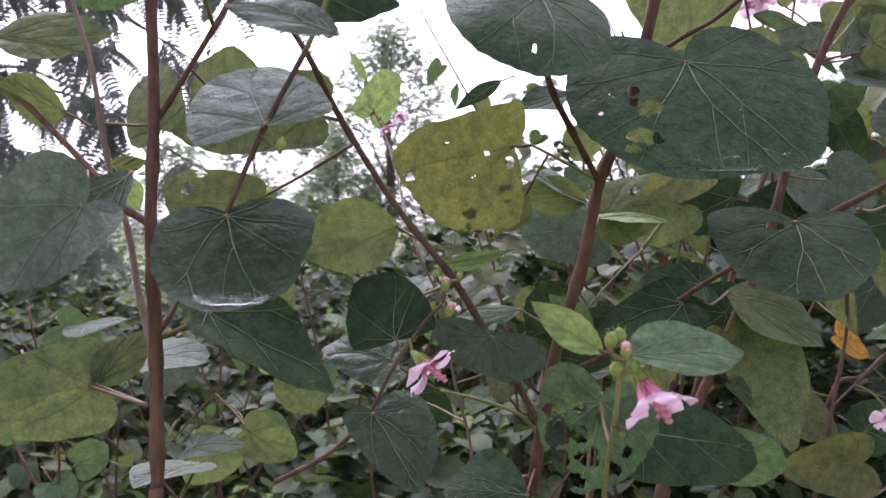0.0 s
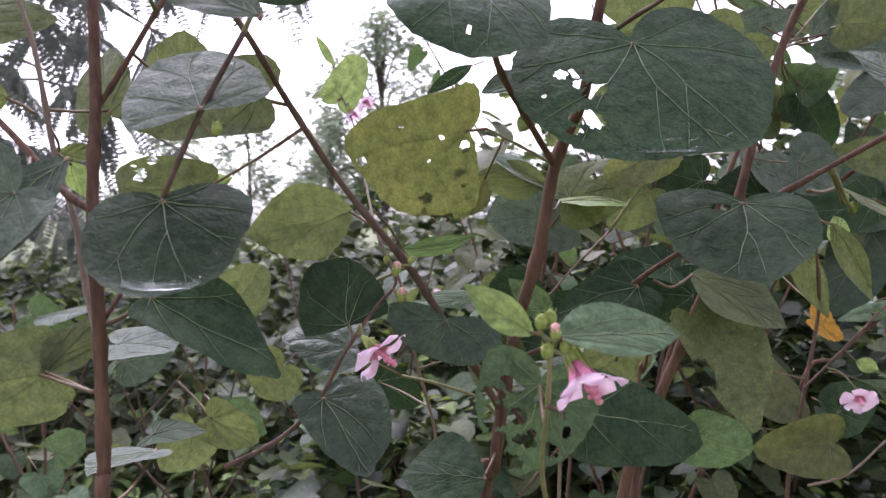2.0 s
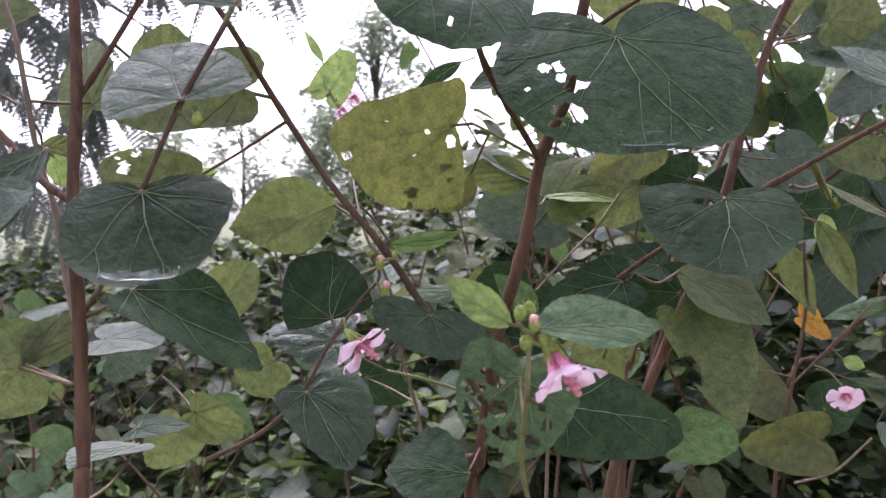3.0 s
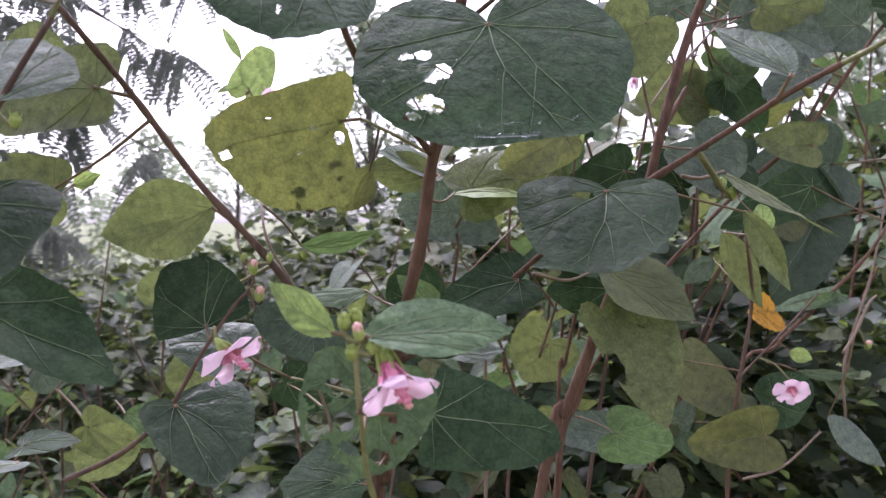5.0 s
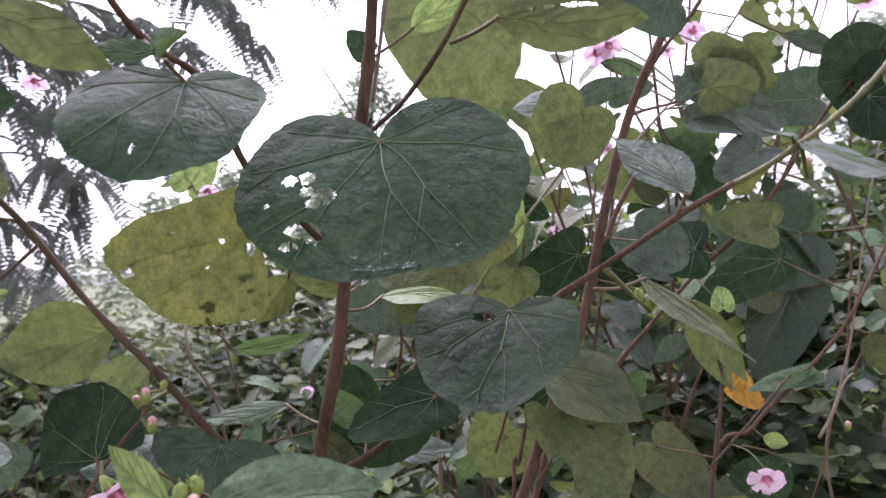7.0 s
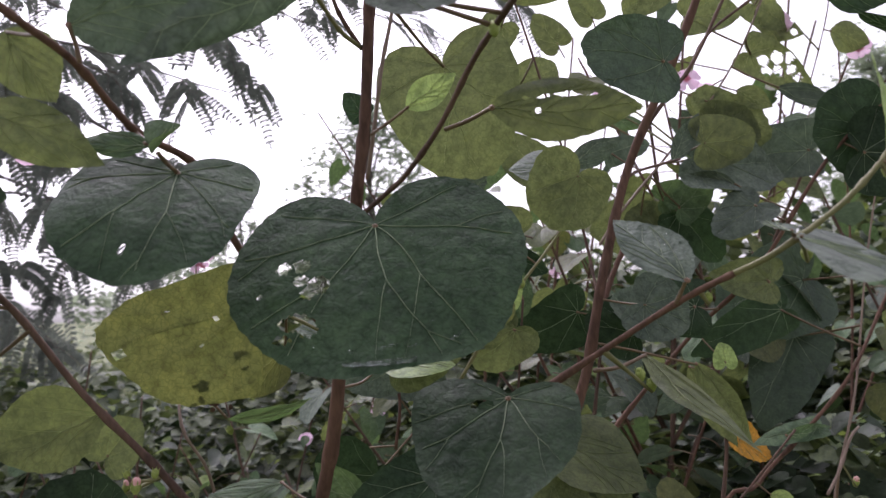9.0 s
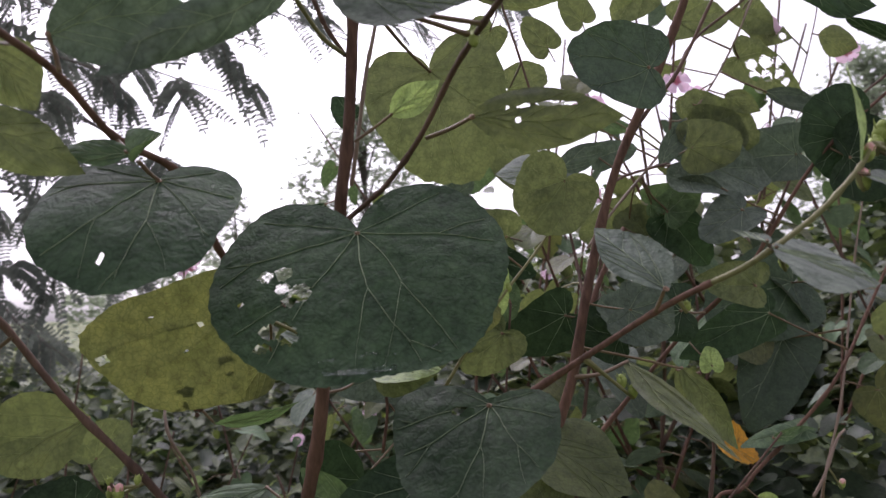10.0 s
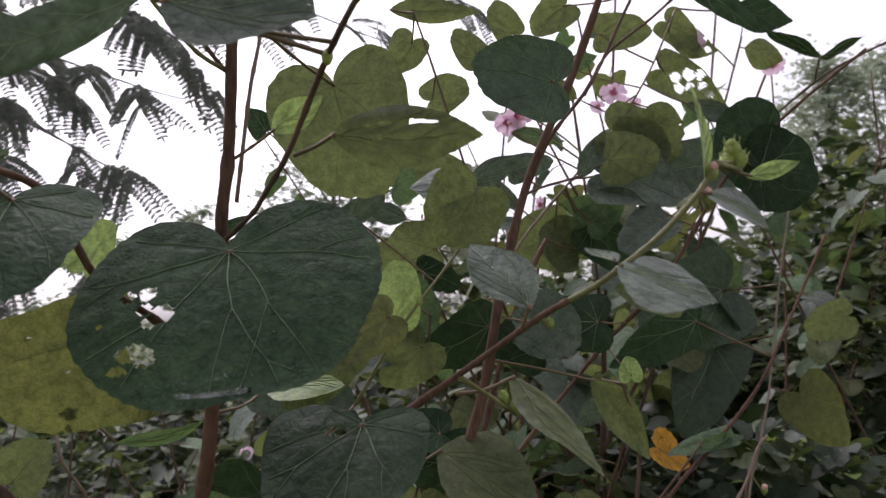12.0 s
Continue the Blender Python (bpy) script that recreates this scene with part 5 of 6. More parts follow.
leaf(right, "olive", "oval", (0.2923, 0.5792, 1.1720), (0.2692, 0.5784, 1.1884), (0.2844, 0.5780, 1.1876), stalk=(0.3215, 0.5648, 1.1513))
leaf(right, "grey", "oval", (0.3313, 0.6081, 1.1725), (0.3532, 0.6094, 1.1507), (0.3346, 0.6096, 1.1543), stalk=(0.3334, 0.5654, 1.1680))
leaf(right, "olive", "round", (0.1238, 0.6752, 1.0584), (0.1521, 0.6731, 1.0719), (0.1383, 0.6757, 1.0476), stalk=(0.1133, 0.6860, 1.0541))
leaf(left, "mid", "round", (-0.2719, 0.5357, 0.8996), (-0.2425, 0.5359, 0.8832), (-0.2643, 0.5350, 0.8749), stalk=(-0.2827, 0.5457, 0.9050))
leaf(left, "olive", "heart", (-0.1381, 0.5896, 0.9083), (-0.1155, 0.5912, 0.9361), (-0.1083, 0.5904, 0.9109), stalk=(-0.1459, 0.5990, 0.8986))
leaf(left, "grey", "heart", (-0.2046, 0.5363, 0.8670), (-0.1713, 0.5375, 0.8757), (-0.1898, 0.5361, 0.8504), stalk=(-0.2165, 0.5459, 0.8636))
leaf(left, "mid", "oval", (-0.1193, 0.4878, 0.8480), (-0.0852, 0.4880, 0.8296), (-0.1083, 0.4872, 0.8238), stalk=(-0.1301, 0.4977, 0.8534))
leaf(left, "olive", "heart", (-0.1538, 0.5357, 0.8133), (-0.1785, 0.5341, 0.7879), (-0.1789, 0.5352, 0.8171), stalk=(-0.1457, 0.5462, 0.8215))
leaf(left, "mid", "round", (-0.2836, 0.5812, 0.7824), (-0.2608, 0.5823, 0.7964), (-0.2628, 0.5816, 0.7780), stalk=(-0.2941, 0.5907, 0.7757))
leaf(centre, "olive", "round", (-0.0875, 0.5392, 0.8642), (-0.1061, 0.5380, 0.8431), (-0.1093, 0.5389, 0.8701), stalk=(-0.0799, 0.5498, 0.8729))
leaf(right, "dark", "heart", (0.3337, 0.5690, 0.8304), (0.3683, 0.5704, 0.8439), (0.3599, 0.5692, 0.8177), stalk=(0.3269, 0.5928, 0.8359))
leaf(right, "grey", "round", (0.2725, 0.5966, 0.8075), (0.2837, 0.5976, 0.8261), (0.2862, 0.5972, 0.8123), stalk=(0.3144, 0.5948, 0.8074))
leaf(right, "mid", "round", (0.1911, 0.4656, 0.8412), (0.2225, 0.4602, 0.8340), (0.2079, 0.4693, 0.8172), stalk=(0.1696, 0.4852, 0.8459))
leaf(centre, "grey", "round", (0.2085, 0.5452, 0.8151), (0.1597, 0.5382, 0.8230), (0.1845, 0.5491, 0.8318), stalk=(0.2339, 0.5564, 0.8309))
leaf(right, "young", "oval", (0.3366, 0.5506, 0.8736), (0.3555, 0.5509, 0.8675), (0.3392, 0.5504, 0.8665), stalk=(0.3271, 0.5507, 0.8829))

# rainwater on the wet leaves
water(big_leaf, [(0.0135, 0.0529), (0.0093, 0.0537), (0.0016, 0.0545), (-0.0069, 0.0546)], 0.0007)
water(big_leaf, [(0.0035, 0.0495), (0.0015, 0.0489), (-0.001, 0.0489), (-0.003, 0.0493)], 0.0004)
water(big_leaf, [(-0.0051, 0.0498), (-0.008, 0.0495)], 0.0003)
water(big_leaf, [(0.0125, 0.0486), (0.0105, 0.0490)], 0.0005)
water(big_leaf, [(-0.0205, 0.0474), (-0.0175, 0.0490)], 0.0004)
water(round_leaf, [(0.0107, 0.0315), (0.0064, 0.0350), (0.0, 0.0362), (-0.0066, 0.0355), (-0.0097, 0.0335)], 0.0009)
water(round_leaf, [(0.006, 0.0325), (0.0, 0.0335), (-0.005, 0.0330)], 0.0006)
for wet, reach, count in ((big_leaf, 0.046, 34), (downy_leaf, 0.02, 30), (round_leaf, 0.03, 18)):
    r = random.Random(count)
    for _ in range(count):
        drop(wet, r.uniform(-0.6, 0.6) * reach, r.uniform(0.05, 1.1) * reach, r.uniform(0.0002, 0.00045))

# blight on the yellowing leaf
for i, (x, y, rx, ry) in enumerate([(0.0280, 0.0209, 0.0024, 0.0033), (0.0337, 0.0220, 0.0018, 0.0014), (0.0363, 0.0174, 0.0012, 0.0016), (0.0386, 0.0184, 0.0012, 0.0009), (0.0352, 0.0253, 0.0009, 0.0015), (0.0177, 0.0047, 0.0018, 0.0030), (0.0236, 0.0035, 0.0010, 0.0018), (0.0312, 0.0077, 0.0009, 0.0008), (0.0006, 0.0302, 0.0006, 0.0006), (0.0201, 0.0412, 0.0006, 0.0006), (0.0388, 0.0114, 0.0014, 0.0008)]):
    blotch(yellow_leaf, x, y, rx, ry, i)

# flowers and buds
flower(centre, (0.0089, 0.3023, 0.9249), (0.68, -0.28, -0.6), 0.0140, 0.72, 20)
stem(centre, "flower_stalk", [(0.0030, 0.3089, 0.9278), (0.0044, 0.3062, 0.9316), (0.0059, 0.3035, 0.9275)], 0.0008, 0.0006, SHOOT, 0.0, 3, 6)
flower(centre, (0.0745, 0.2326, 0.9352), (0.38, -0.36, -0.85), 0.0155, 0.40, 0)
stem(centre, "flower_stalk", [(0.0674, 0.2294, 0.9340), (0.0701, 0.2319, 0.9406), (0.0728, 0.2343, 0.9392)], 0.0008, 0.0006, SHOOT, 0.0, 3, 6)
flower(right, (0.3335, 0.5402, 0.8511), (-0.3, -0.75, -0.4), 0.0135, 0.75, 10)
stem(right, "flower_stalk", [(0.3140, 0.5499, 0.8695), (0.3245, 0.5467, 0.8652), (0.3349, 0.5435, 0.8529)], 0.0008, 0.0006, SHOOT, 0.0, 3, 6)
flower(left, (-0.0553, 0.2402, 1.0531), (0.55, -0.1, -0.8), 0.0120, 0.45, 0)
stem(left, "flower_stalk", [(-0.0675, 0.2890, 1.0462), (-0.0628, 0.2644, 1.0519), (-0.0568, 0.2402, 1.0576)], 0.0008, 0.0006, SHOOT, 0.0, 3, 6)
flower(centre, (-0.0310, 0.4910, 1.0457), (0.6, -0.1, -0.75), 0.0085, 0.50, 30)
stem(centre, "flower_stalk", [(-0.0321, 0.4915, 1.0451), (-0.0324, 0.4914, 1.0504), (-0.0326, 0.4913, 1.0477)], 0.0008, 0.0006, SHOOT, 0.0, 3, 6)
flower(right, (0.3790, 0.7712, 1.2346), (-0.2, -0.9, 0.2), 0.0145, 0.90, 0)
flower(right, (0.4000, 0.7821, 1.2268), (0.3, -0.8, -0.3), 0.0125, 0.70, 0)
flower(right, (0.4604, 0.7671, 1.1754), (0.3, -0.7, -0.3), 0.0125, 0.70, 40)
flower(right, (0.4064, 0.6212, 1.2326), (-0.6, -0.5, -0.4), 0.0145, 0.60, 0)
stem(right, "flower_stalk", [(0.4589, 0.6629, 1.2218), (0.4342, 0.6433, 1.2322), (0.4094, 0.6237, 1.2346)], 0.0008, 0.0006, SHOOT, 0.0, 3, 6)
flower(right, (0.2355, 0.5698, 1.1548), (0.1, -0.7, -0.5), 0.0125, 0.60, 0)
stem(right, "flower_stalk", [(0.2882, 0.5494, 1.1150), (0.2616, 0.5611, 1.1400), (0.2350, 0.5728, 1.1570)], 0.0008, 0.0006, SHOOT, 0.0, 3, 6)
flower(left, (-0.0189, 0.4679, 1.0495), (0.5, -0.2, -0.8), 0.0085, 0.60, 0)
flower(right, (0.2089, 0.5760, 1.0158), (0, -0.6, -0.6), 0.0115, 0.60, 0)
stem(right, "flower_stalk", [(0.2305, 0.5140, 1.0220), (0.2197, 0.5462, 1.0241), (0.2089, 0.5784, 1.0182)], 0.0008, 0.0006, SHOOT, 0.0, 3, 6)
flower(centre, (-0.0558, 0.3656, 1.0864), (0.3, -0.3, -0.8), 0.0065, 0.60, 0)
flower(right, (0.2432, 0.5619, 1.1579), (0, -0.6, -0.6), 0.0120, 0.60, 0)
stem(right, "flower_stalk", [(0.2913, 0.5508, 1.1184), (0.2672, 0.5577, 1.1434), (0.2432, 0.5645, 1.1604)], 0.0008, 0.0006, SHOOT, 0.0, 3, 6)
bud(centre, (0.0199, 0.3110, 0.9432), 0.0032, pink=True)
stem(centre, "bud_stalk", [(0.0163, 0.3109, 0.9461), (0.0199, 0.3110, 0.9400)], 0.0008, 0.0006, SHOOT, 0.0, 3, 6)
bud(centre, (0.0178, 0.3111, 0.9533), 0.0030, pink=True)
bud(centre, (0.0137, 0.3130, 0.9570), 0.0022, pink=False)
bud(centre, (0.0235, 0.3133, 0.9571), 0.0022, pink=False)
stem(centre, "bud_stalk", [(0.0151, 0.3123, 0.9540), (0.0235, 0.3133, 0.9549)], 0.0008, 0.0006, SHOOT, 0.0, 3, 6)
bud(centre, (0.0687, 0.2265, 0.9427), 0.0026, pink=True)
stem(centre, "bud_stalk", [(0.0654, 0.2278, 0.9412), (0.0687, 0.2265, 0.9401)], 0.0008, 0.0006, SHOOT, 0.0, 3, 6)
bud(centre, (0.0650, 0.2275, 0.9456), 0.0030, pink=False)
bud(centre, (0.0676, 0.2296, 0.9465), 0.0030, pink=False)
stem(centre, "bud_stalk", [(0.0642, 0.2274, 0.9433), (0.0676, 0.2296, 0.9435)], 0.0008, 0.0006, SHOOT, 0.0, 3, 6)
bud(centre, (0.0668, 0.2284, 0.9377), 0.0030, pink=False)
bud(centre, (0.0714, 0.2286, 0.9385), 0.0022, pink=False)
stem(centre, "bud_stalk", [(0.0672, 0.2284, 0.9377), (0.0714, 0.2286, 0.9363)], 0.0008, 0.0006, SHOOT, 0.0, 3, 6)
bud(centre, (0.2457, 0.2491, 1.0479), 0.0026, pink=True)
bud(centre, (0.2440, 0.2497, 1.0410), 0.0030, pink=True)
stem(centre, "bud_stalk", [(0.2415, 0.2485, 1.0428), (0.2440, 0.2497, 1.0380)], 0.0008, 0.0006, SHOOT, 0.0, 3, 6)
bud(centre, (0.2564, 0.2594, 1.0563), 0.0040, pink=False)
stem(centre, "bud_stalk", [(0.2462, 0.2479, 1.0499), (0.2564, 0.2594, 1.0523)], 0.0008, 0.0006, SHOOT, 0.0, 3, 6)
bud(centre, (0.2586, 0.2596, 1.0534), 0.0035, pink=False)
stem(centre, "bud_stalk", [(0.2462, 0.2479, 1.0499), (0.2586, 0.2596, 1.0499)], 0.0008, 0.0006, SHOOT, 0.0, 3, 6)
bud(centre, (0.2546, 0.2597, 1.0528), 0.0035, pink=False)
stem(centre, "bud_stalk", [(0.2462, 0.2479, 1.0499), (0.2546, 0.2597, 1.0493)], 0.0008, 0.0006, SHOOT, 0.0, 3, 6)
bud(centre, (0.1446, 0.2557, 1.0865), 0.0028, pink=False)
bud(centre, (-0.0320, 0.2521, 0.9999), 0.0028, pink=False)
stem(centre, "bud_stalk", [(-0.0393, 0.2546, 1.0022), (-0.0320, 0.2521, 0.9971)], 0.0008, 0.0006, SHOOT, 0.0, 3, 6)
bud(centre, (-0.0008, 0.3421, 0.9459), 0.0028, pink=True)
stem(centre, "bud_stalk", [(0.0213, 0.3251, 0.9533), (-0.0008, 0.3421, 0.9431)], 0.0008, 0.0006, SHOOT, 0.0, 3, 6)
bud(centre, (0.2365, 0.2795, 1.0222), 0.0030, pink=True)
stem(centre, "bud_stalk", [(0.2221, 0.2543, 1.0252), (0.2365, 0.2795, 1.0192)], 0.0008, 0.0006, SHOOT, 0.0, 3, 6)
bud(right, (0.4080, 0.5742, 0.8737), 0.0040, pink=True)
stem(right, "bud_stalk", [(0.3923, 0.5615, 0.8896), (0.4080, 0.5742, 0.8697)], 0.0008, 0.0006, SHOOT, 0.0, 3, 6)
bud(centre, (0.2048, 0.2758, 1.0100), 0.0022, pink=False)
stem(centre, "bud_stalk", [(0.2018, 0.2743, 1.0117), (0.2048, 0.2758, 1.0078)], 0.0008, 0.0006, SHOOT, 0.0, 3, 6)
bud(right, (0.1655, 0.4350, 1.0212), 0.0030, pink=False)
bud(centre, (0.1944, 0.3180, 0.9840), 0.0030, pink=False)
stem(centre, "bud_stalk", [(0.1773, 0.2972, 0.9936), (0.1944, 0.3180, 0.9810)], 0.0008, 0.0006, SHOOT, 0.0, 3, 6)
bud(centre, (0.1982, 0.3183, 0.9802), 0.0030, pink=False)
stem(centre, "bud_stalk", [(0.1779, 0.2969, 0.9940), (0.1982, 0.3183, 0.9772)], 0.0008, 0.0006, SHOOT, 0.0, 3, 6)
bud(right, (0.0124, 0.4222, 0.9528), 0.0030, pink=False)

# ---- ground and far things ----
def leaf_shape(kind):
    """A small leaf as (points, faces) one unit long, joint at the origin, tip on +y."""
    if kind == "grass":
        return [(-0.03, 0, 0), (0.03, 0, 0), (-0.026, 0.5, 0.06), (0.026, 0.5, 0.06), (0, 1, -0.08)], [(0, 1, 3, 2), (2, 3, 4)]
    if kind == "narrow":
        return [(0, 0, 0), (0.18, 0.2, 0.01), (0.2, 0.78, 0.01), (0, 1, -0.02), (-0.2, 0.78, 0.01), (-0.18, 0.2, 0.01)], [(0, 1, 2, 3), (0, 3, 4, 5)]
    if kind == "leaflet":
        return [(0, 0, 0), (0.17, 0.3, 0.02), (0.19, 0.62, 0.02), (0, 1, -0.03), (-0.19, 0.62, 0.02), (-0.17, 0.3, 0.02), (0, 0.5, -0.02)], \
            [(0, 1, 6), (1, 2, 6), (2, 3, 6), (3, 4, 6), (4, 5, 6), (5, 0, 6)]
    if kind == "oval":
        ring = [(0.0, 0.0), (0.2, 0.1), (0.34, 0.34), (0.3, 0.62), (0.16, 0.86), (0, 1), (-0.16, 0.86), (-0.3, 0.62), (-0.34, 0.34), (-0.2, 0.1)]
    else:
        ring = [(0.0, 0.03), (0.18, -0.14), (0.4, -0.05), (0.52, 0.22), (0.47, 0.52), (0.27, 0.82), (0, 1), (-0.27, 0.82), (-0.47, 0.52), (-0.52, 0.22), (-0.4, -0.05), (-0.18, -0.14)]
    pts = [(x, y, 0.25 * abs(x) - 0.18 * y * y) for x, y in ring]
    n = len(pts)
    pts += [(0, 0.4, -0.05)]
    return pts, [(k, (k + 1) % n, n) for k in range(n)]


def scatter(kind, spots):
    """One mesh of many small leaves: spots are rows of place, aim, roll and size."""
    base, tris = leaf_shape(kind)
    base = np.array(base)
    verts, faces = [], []
    for place, aim, roll, size in spots:
        y = Vector(aim).normalized()
        x = y.cross(Vector((0, 0, 1)))
        if x.length < 1e-3:
            x = Vector((1, 0, 0))
        x.normalize()
        z = x.cross(y)
        c, s = math.cos(roll), math.sin(roll)
        x, z = x * c + z * s, z * c - x * s
        m = np.array((x, y, z)) * size
        k = len(verts)
        verts += list(base @ m + np.array(place))
        faces += [tuple(k + i for i in f) for f in tris]
    return mesh_of("foliage", verts, faces)


def ground_height(x, y):
    return 0.05 * noise.noise(Vector((x * 0.5, y * 0.5, 0.3))) + 0.03 * noise.noise(Vector((x * 2, y * 2, 1.3)))


def island(key, *args, **kw):
    kw.setdefault("spec", 0.18)
    return leaf_material(key, *args, island=True, **kw)


# Leaf green darkened to stand for shade inside and below the foliage.
FAR_SHADED = island("undergrowth_green_shade_painted", (0.016, 0.03, 0.015), (0.034, 0.052, 0.026), (0.04, 0.075, 0.02), 0.16, 0.45)
FAR_MID = island("undergrowth_green", (0.048, 0.07, 0.03), (0.092, 0.118, 0.055), (0.12, 0.16, 0.045), 0.25, 0.48)
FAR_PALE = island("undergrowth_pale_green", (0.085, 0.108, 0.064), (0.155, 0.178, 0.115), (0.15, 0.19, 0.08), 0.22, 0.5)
FAR_YOUNG = island("undergrowth_yellow_green", (0.1, 0.15, 0.04), (0.17, 0.235, 0.066), (0.25, 0.32, 0.07), 0.32, 0.5)
GRASS = island("grass_blades", (0.085, 0.1, 0.045), (0.15, 0.165, 0.085), (0.18, 0.21, 0.075), 0.28, 0.6)
FROND = island("pinnate_leaflets_grey_green", (0.05, 0.062, 0.058), (0.09, 0.106, 0.096), (0.17, 0.19, 0.16), 0.5, 0.5)
# Mist is put into this pale, translucent crown colour; the air is clear.
TREE_HAZED = island("distant_crown_haze_in_colour", (0.1, 0.13, 0.092), (0.16, 0.19, 0.14), (0.32, 0.38, 0.26), 0.5, 0.6, bump=0.0)
SOIL = plain("damp_soil_and_litter", (0.035, 0.032, 0.02), (0.085, 0.085, 0.045), 0.9, 30, 0.8, 0.02)
BARK_TREE = plain("tree_bark_grey", (0.06, 0.05, 0.042), (0.13, 0.115, 0.1), 0.85, 60, 0.8, 0.01)

n = 48
side = [math.copysign(abs(u) ** 2.6 * 1500, u) for u in np.linspace(-1, 1, n + 1)]
gv = [(x, y + 1.0, ground_height(x, y)) for y in side for x in side]
gf = [(j * (n + 1) + i, j * (n + 1) + i + 1, (j + 1) * (n + 1) + i + 1, (j + 1) * (n + 1) + i) for j in range(n) for i in range(n)]
me = mesh_of("ground", gv, gf)
FIELD = plain("weedy_field", (0.07, 0.085, 0.03), (0.14, 0.16, 0.07), 0.9, 6, 0.6, 0.05)
me.materials.append(FIELD)
tagged(new("ground", me), "damp weedy ground stretching to a misty field", "ground", kind="structure")

rng = random.Random(11)


def aim_up(r, lift=0.25):
    a = r.uniform(0, 2 * math.pi)
    return (math.cos(a), math.sin(a), r.uniform(-0.55, lift))


def growth(kind, count, where, sizes, lift=0.2):
    rows = []
    while len(rows) < count:
        p = where(rng)
        if p:
            rows.append((p, aim_up(rng, lift), rng.uniform(-0.6, 0.6), rng.uniform(*sizes)))
    return scatter(kind, rows)


def stuff(name, mesh, material, label, category):
    mesh.materials.append(material)
    return tagged(new(name, mesh), label, category, kind="stuff")


def bush_patch(x0, x1, y0, y1, low, high, lump=1.2):
    """Places on and in a lumpy thicket whose top is 'high' above the ground."""
    def where(r):
        x, y = r.uniform(x0, x1), r.uniform(y0, y1)
        rim = min(x - x0, x1 - x, y1 - y)
        if rim < 0.12 * (x1 - x0) * (0.5 + 0.9 * noise.noise(Vector((x * 1.4, y * 1.4, 7.7)))):
            return None
        top = high(x, y) * (0.8 + 0.45 * noise.noise(Vector((x * lump * 2, y * lump * 2, 4.2))))
        f = 1 - r.random() ** 2 * 0.9
        z = low + (top - low) * f
        return (x, y, z) if z > 0.02 else None
    return where


def ease(v, a, b):
    f = min(1.0, max(0.0, (v - a) / (b - a)))
    return f * f * (3 - 2 * f)


def near_top(x, y):
    return 0.62 + 0.3 * ease(x, -0.5, 0.2)


def close_top(x, y):
    return 0.86 + 0.16 * ease(x, 0.3, 0.9)


def mid_top(x, y):
    """The thicket stands to the camera's height, lower towards the open field on one side, higher on the other."""
    return 0.84 + 0.36 * ease(x, -0.9, 0.0) + 0.22 * ease(x, 0.3, 1.6)


def right_top(x, y):
    return 1.02 + 0.38 * ease(x, 0.5, 1.5)


stuff("undergrowth", growth("heart", 3200, bush_patch(-0.9, 1.0, 0.85, 1.6, 0.1, near_top), (0.025, 0.05)), FAR_MID, "green leafy undergrowth below the shrubs", "undergrowth")
stuff("undergrowth", growth("oval", 1800, bush_patch(-0.9, 1.1, 0.85, 1.6, 0.1, near_top), (0.018, 0.036)), FAR_YOUNG, "yellow-green leafy undergrowth below the shrubs", "undergrowth")
stuff("thicket", growth("heart", 14000, bush_patch(-2.2, 2.4, 1.5, 3.4, 0.1, mid_top, 1.6), (0.022, 0.05)), FAR_MID, "green thicket of rounded leaves on thin stems", "thicket")
stuff("thicket", growth("heart", 6500, bush_patch(-2.2, 2.4, 1.5, 3.4, 0.1, mid_top, 1.6), (0.025, 0.05)), FAR_SHADED, "thicket leaves coloured dark to stand for the shade inside it", "thicket")
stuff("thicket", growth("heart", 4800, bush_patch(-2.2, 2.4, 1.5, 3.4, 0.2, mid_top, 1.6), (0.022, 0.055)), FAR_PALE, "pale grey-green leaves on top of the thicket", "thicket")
stuff("thicket", growth("oval", 4200, bush_patch(-2.2, 2.4, 1.4, 3.4, 0.3, mid_top, 1.6), (0.016, 0.036)), FAR_YOUNG, "yellow-green young leaves in the thicket", "thicket")
# Greens stay high; darkened leaves fill the bottom as its painted shade.
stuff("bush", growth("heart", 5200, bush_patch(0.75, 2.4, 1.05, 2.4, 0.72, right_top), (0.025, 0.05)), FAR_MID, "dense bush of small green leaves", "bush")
stuff("bush", growth("oval", 9000, bush_patch(0.72, 2.4, 1.0, 2.4, 0.1, right_top), (0.02, 0.045)), FAR_SHADED, "small leaves of the dense bush, its lower shade put into their dark colour", "bush")
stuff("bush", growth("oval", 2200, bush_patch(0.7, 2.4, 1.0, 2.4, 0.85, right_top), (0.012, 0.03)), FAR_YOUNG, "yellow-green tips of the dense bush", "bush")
# Paler leaves along the top paint in the light falling from above.
stuff("bush", growth("heart", 1500, bush_patch(0.72, 2.4, 1.0, 2.4, 0.85, right_top), (0.014, 0.034)), FAR_PALE, "top leaves of the dense bush, light from above painted in as pale grey-green", "bush")
# Darkened leaves paint shade into the depth and foot of the undergrowth.
stuff("undergrowth", growth("heart", 2600, bush_patch(-1.0, 1.15, 0.78, 1.6, 0.1, near_top), (0.02, 0.045)), FAR_SHADED, "undergrowth leaves coloured dark for the shade deep inside", "undergrowth")
stuff("undergrowth", growth("heart", 1500, bush_patch(0.14, 1.1, 0.68, 1.1, 0.15, close_top), (0.014, 0.032)), FAR_SHADED, "small leaves coloured dark for the shade at the foot of the shrubs", "undergrowth")
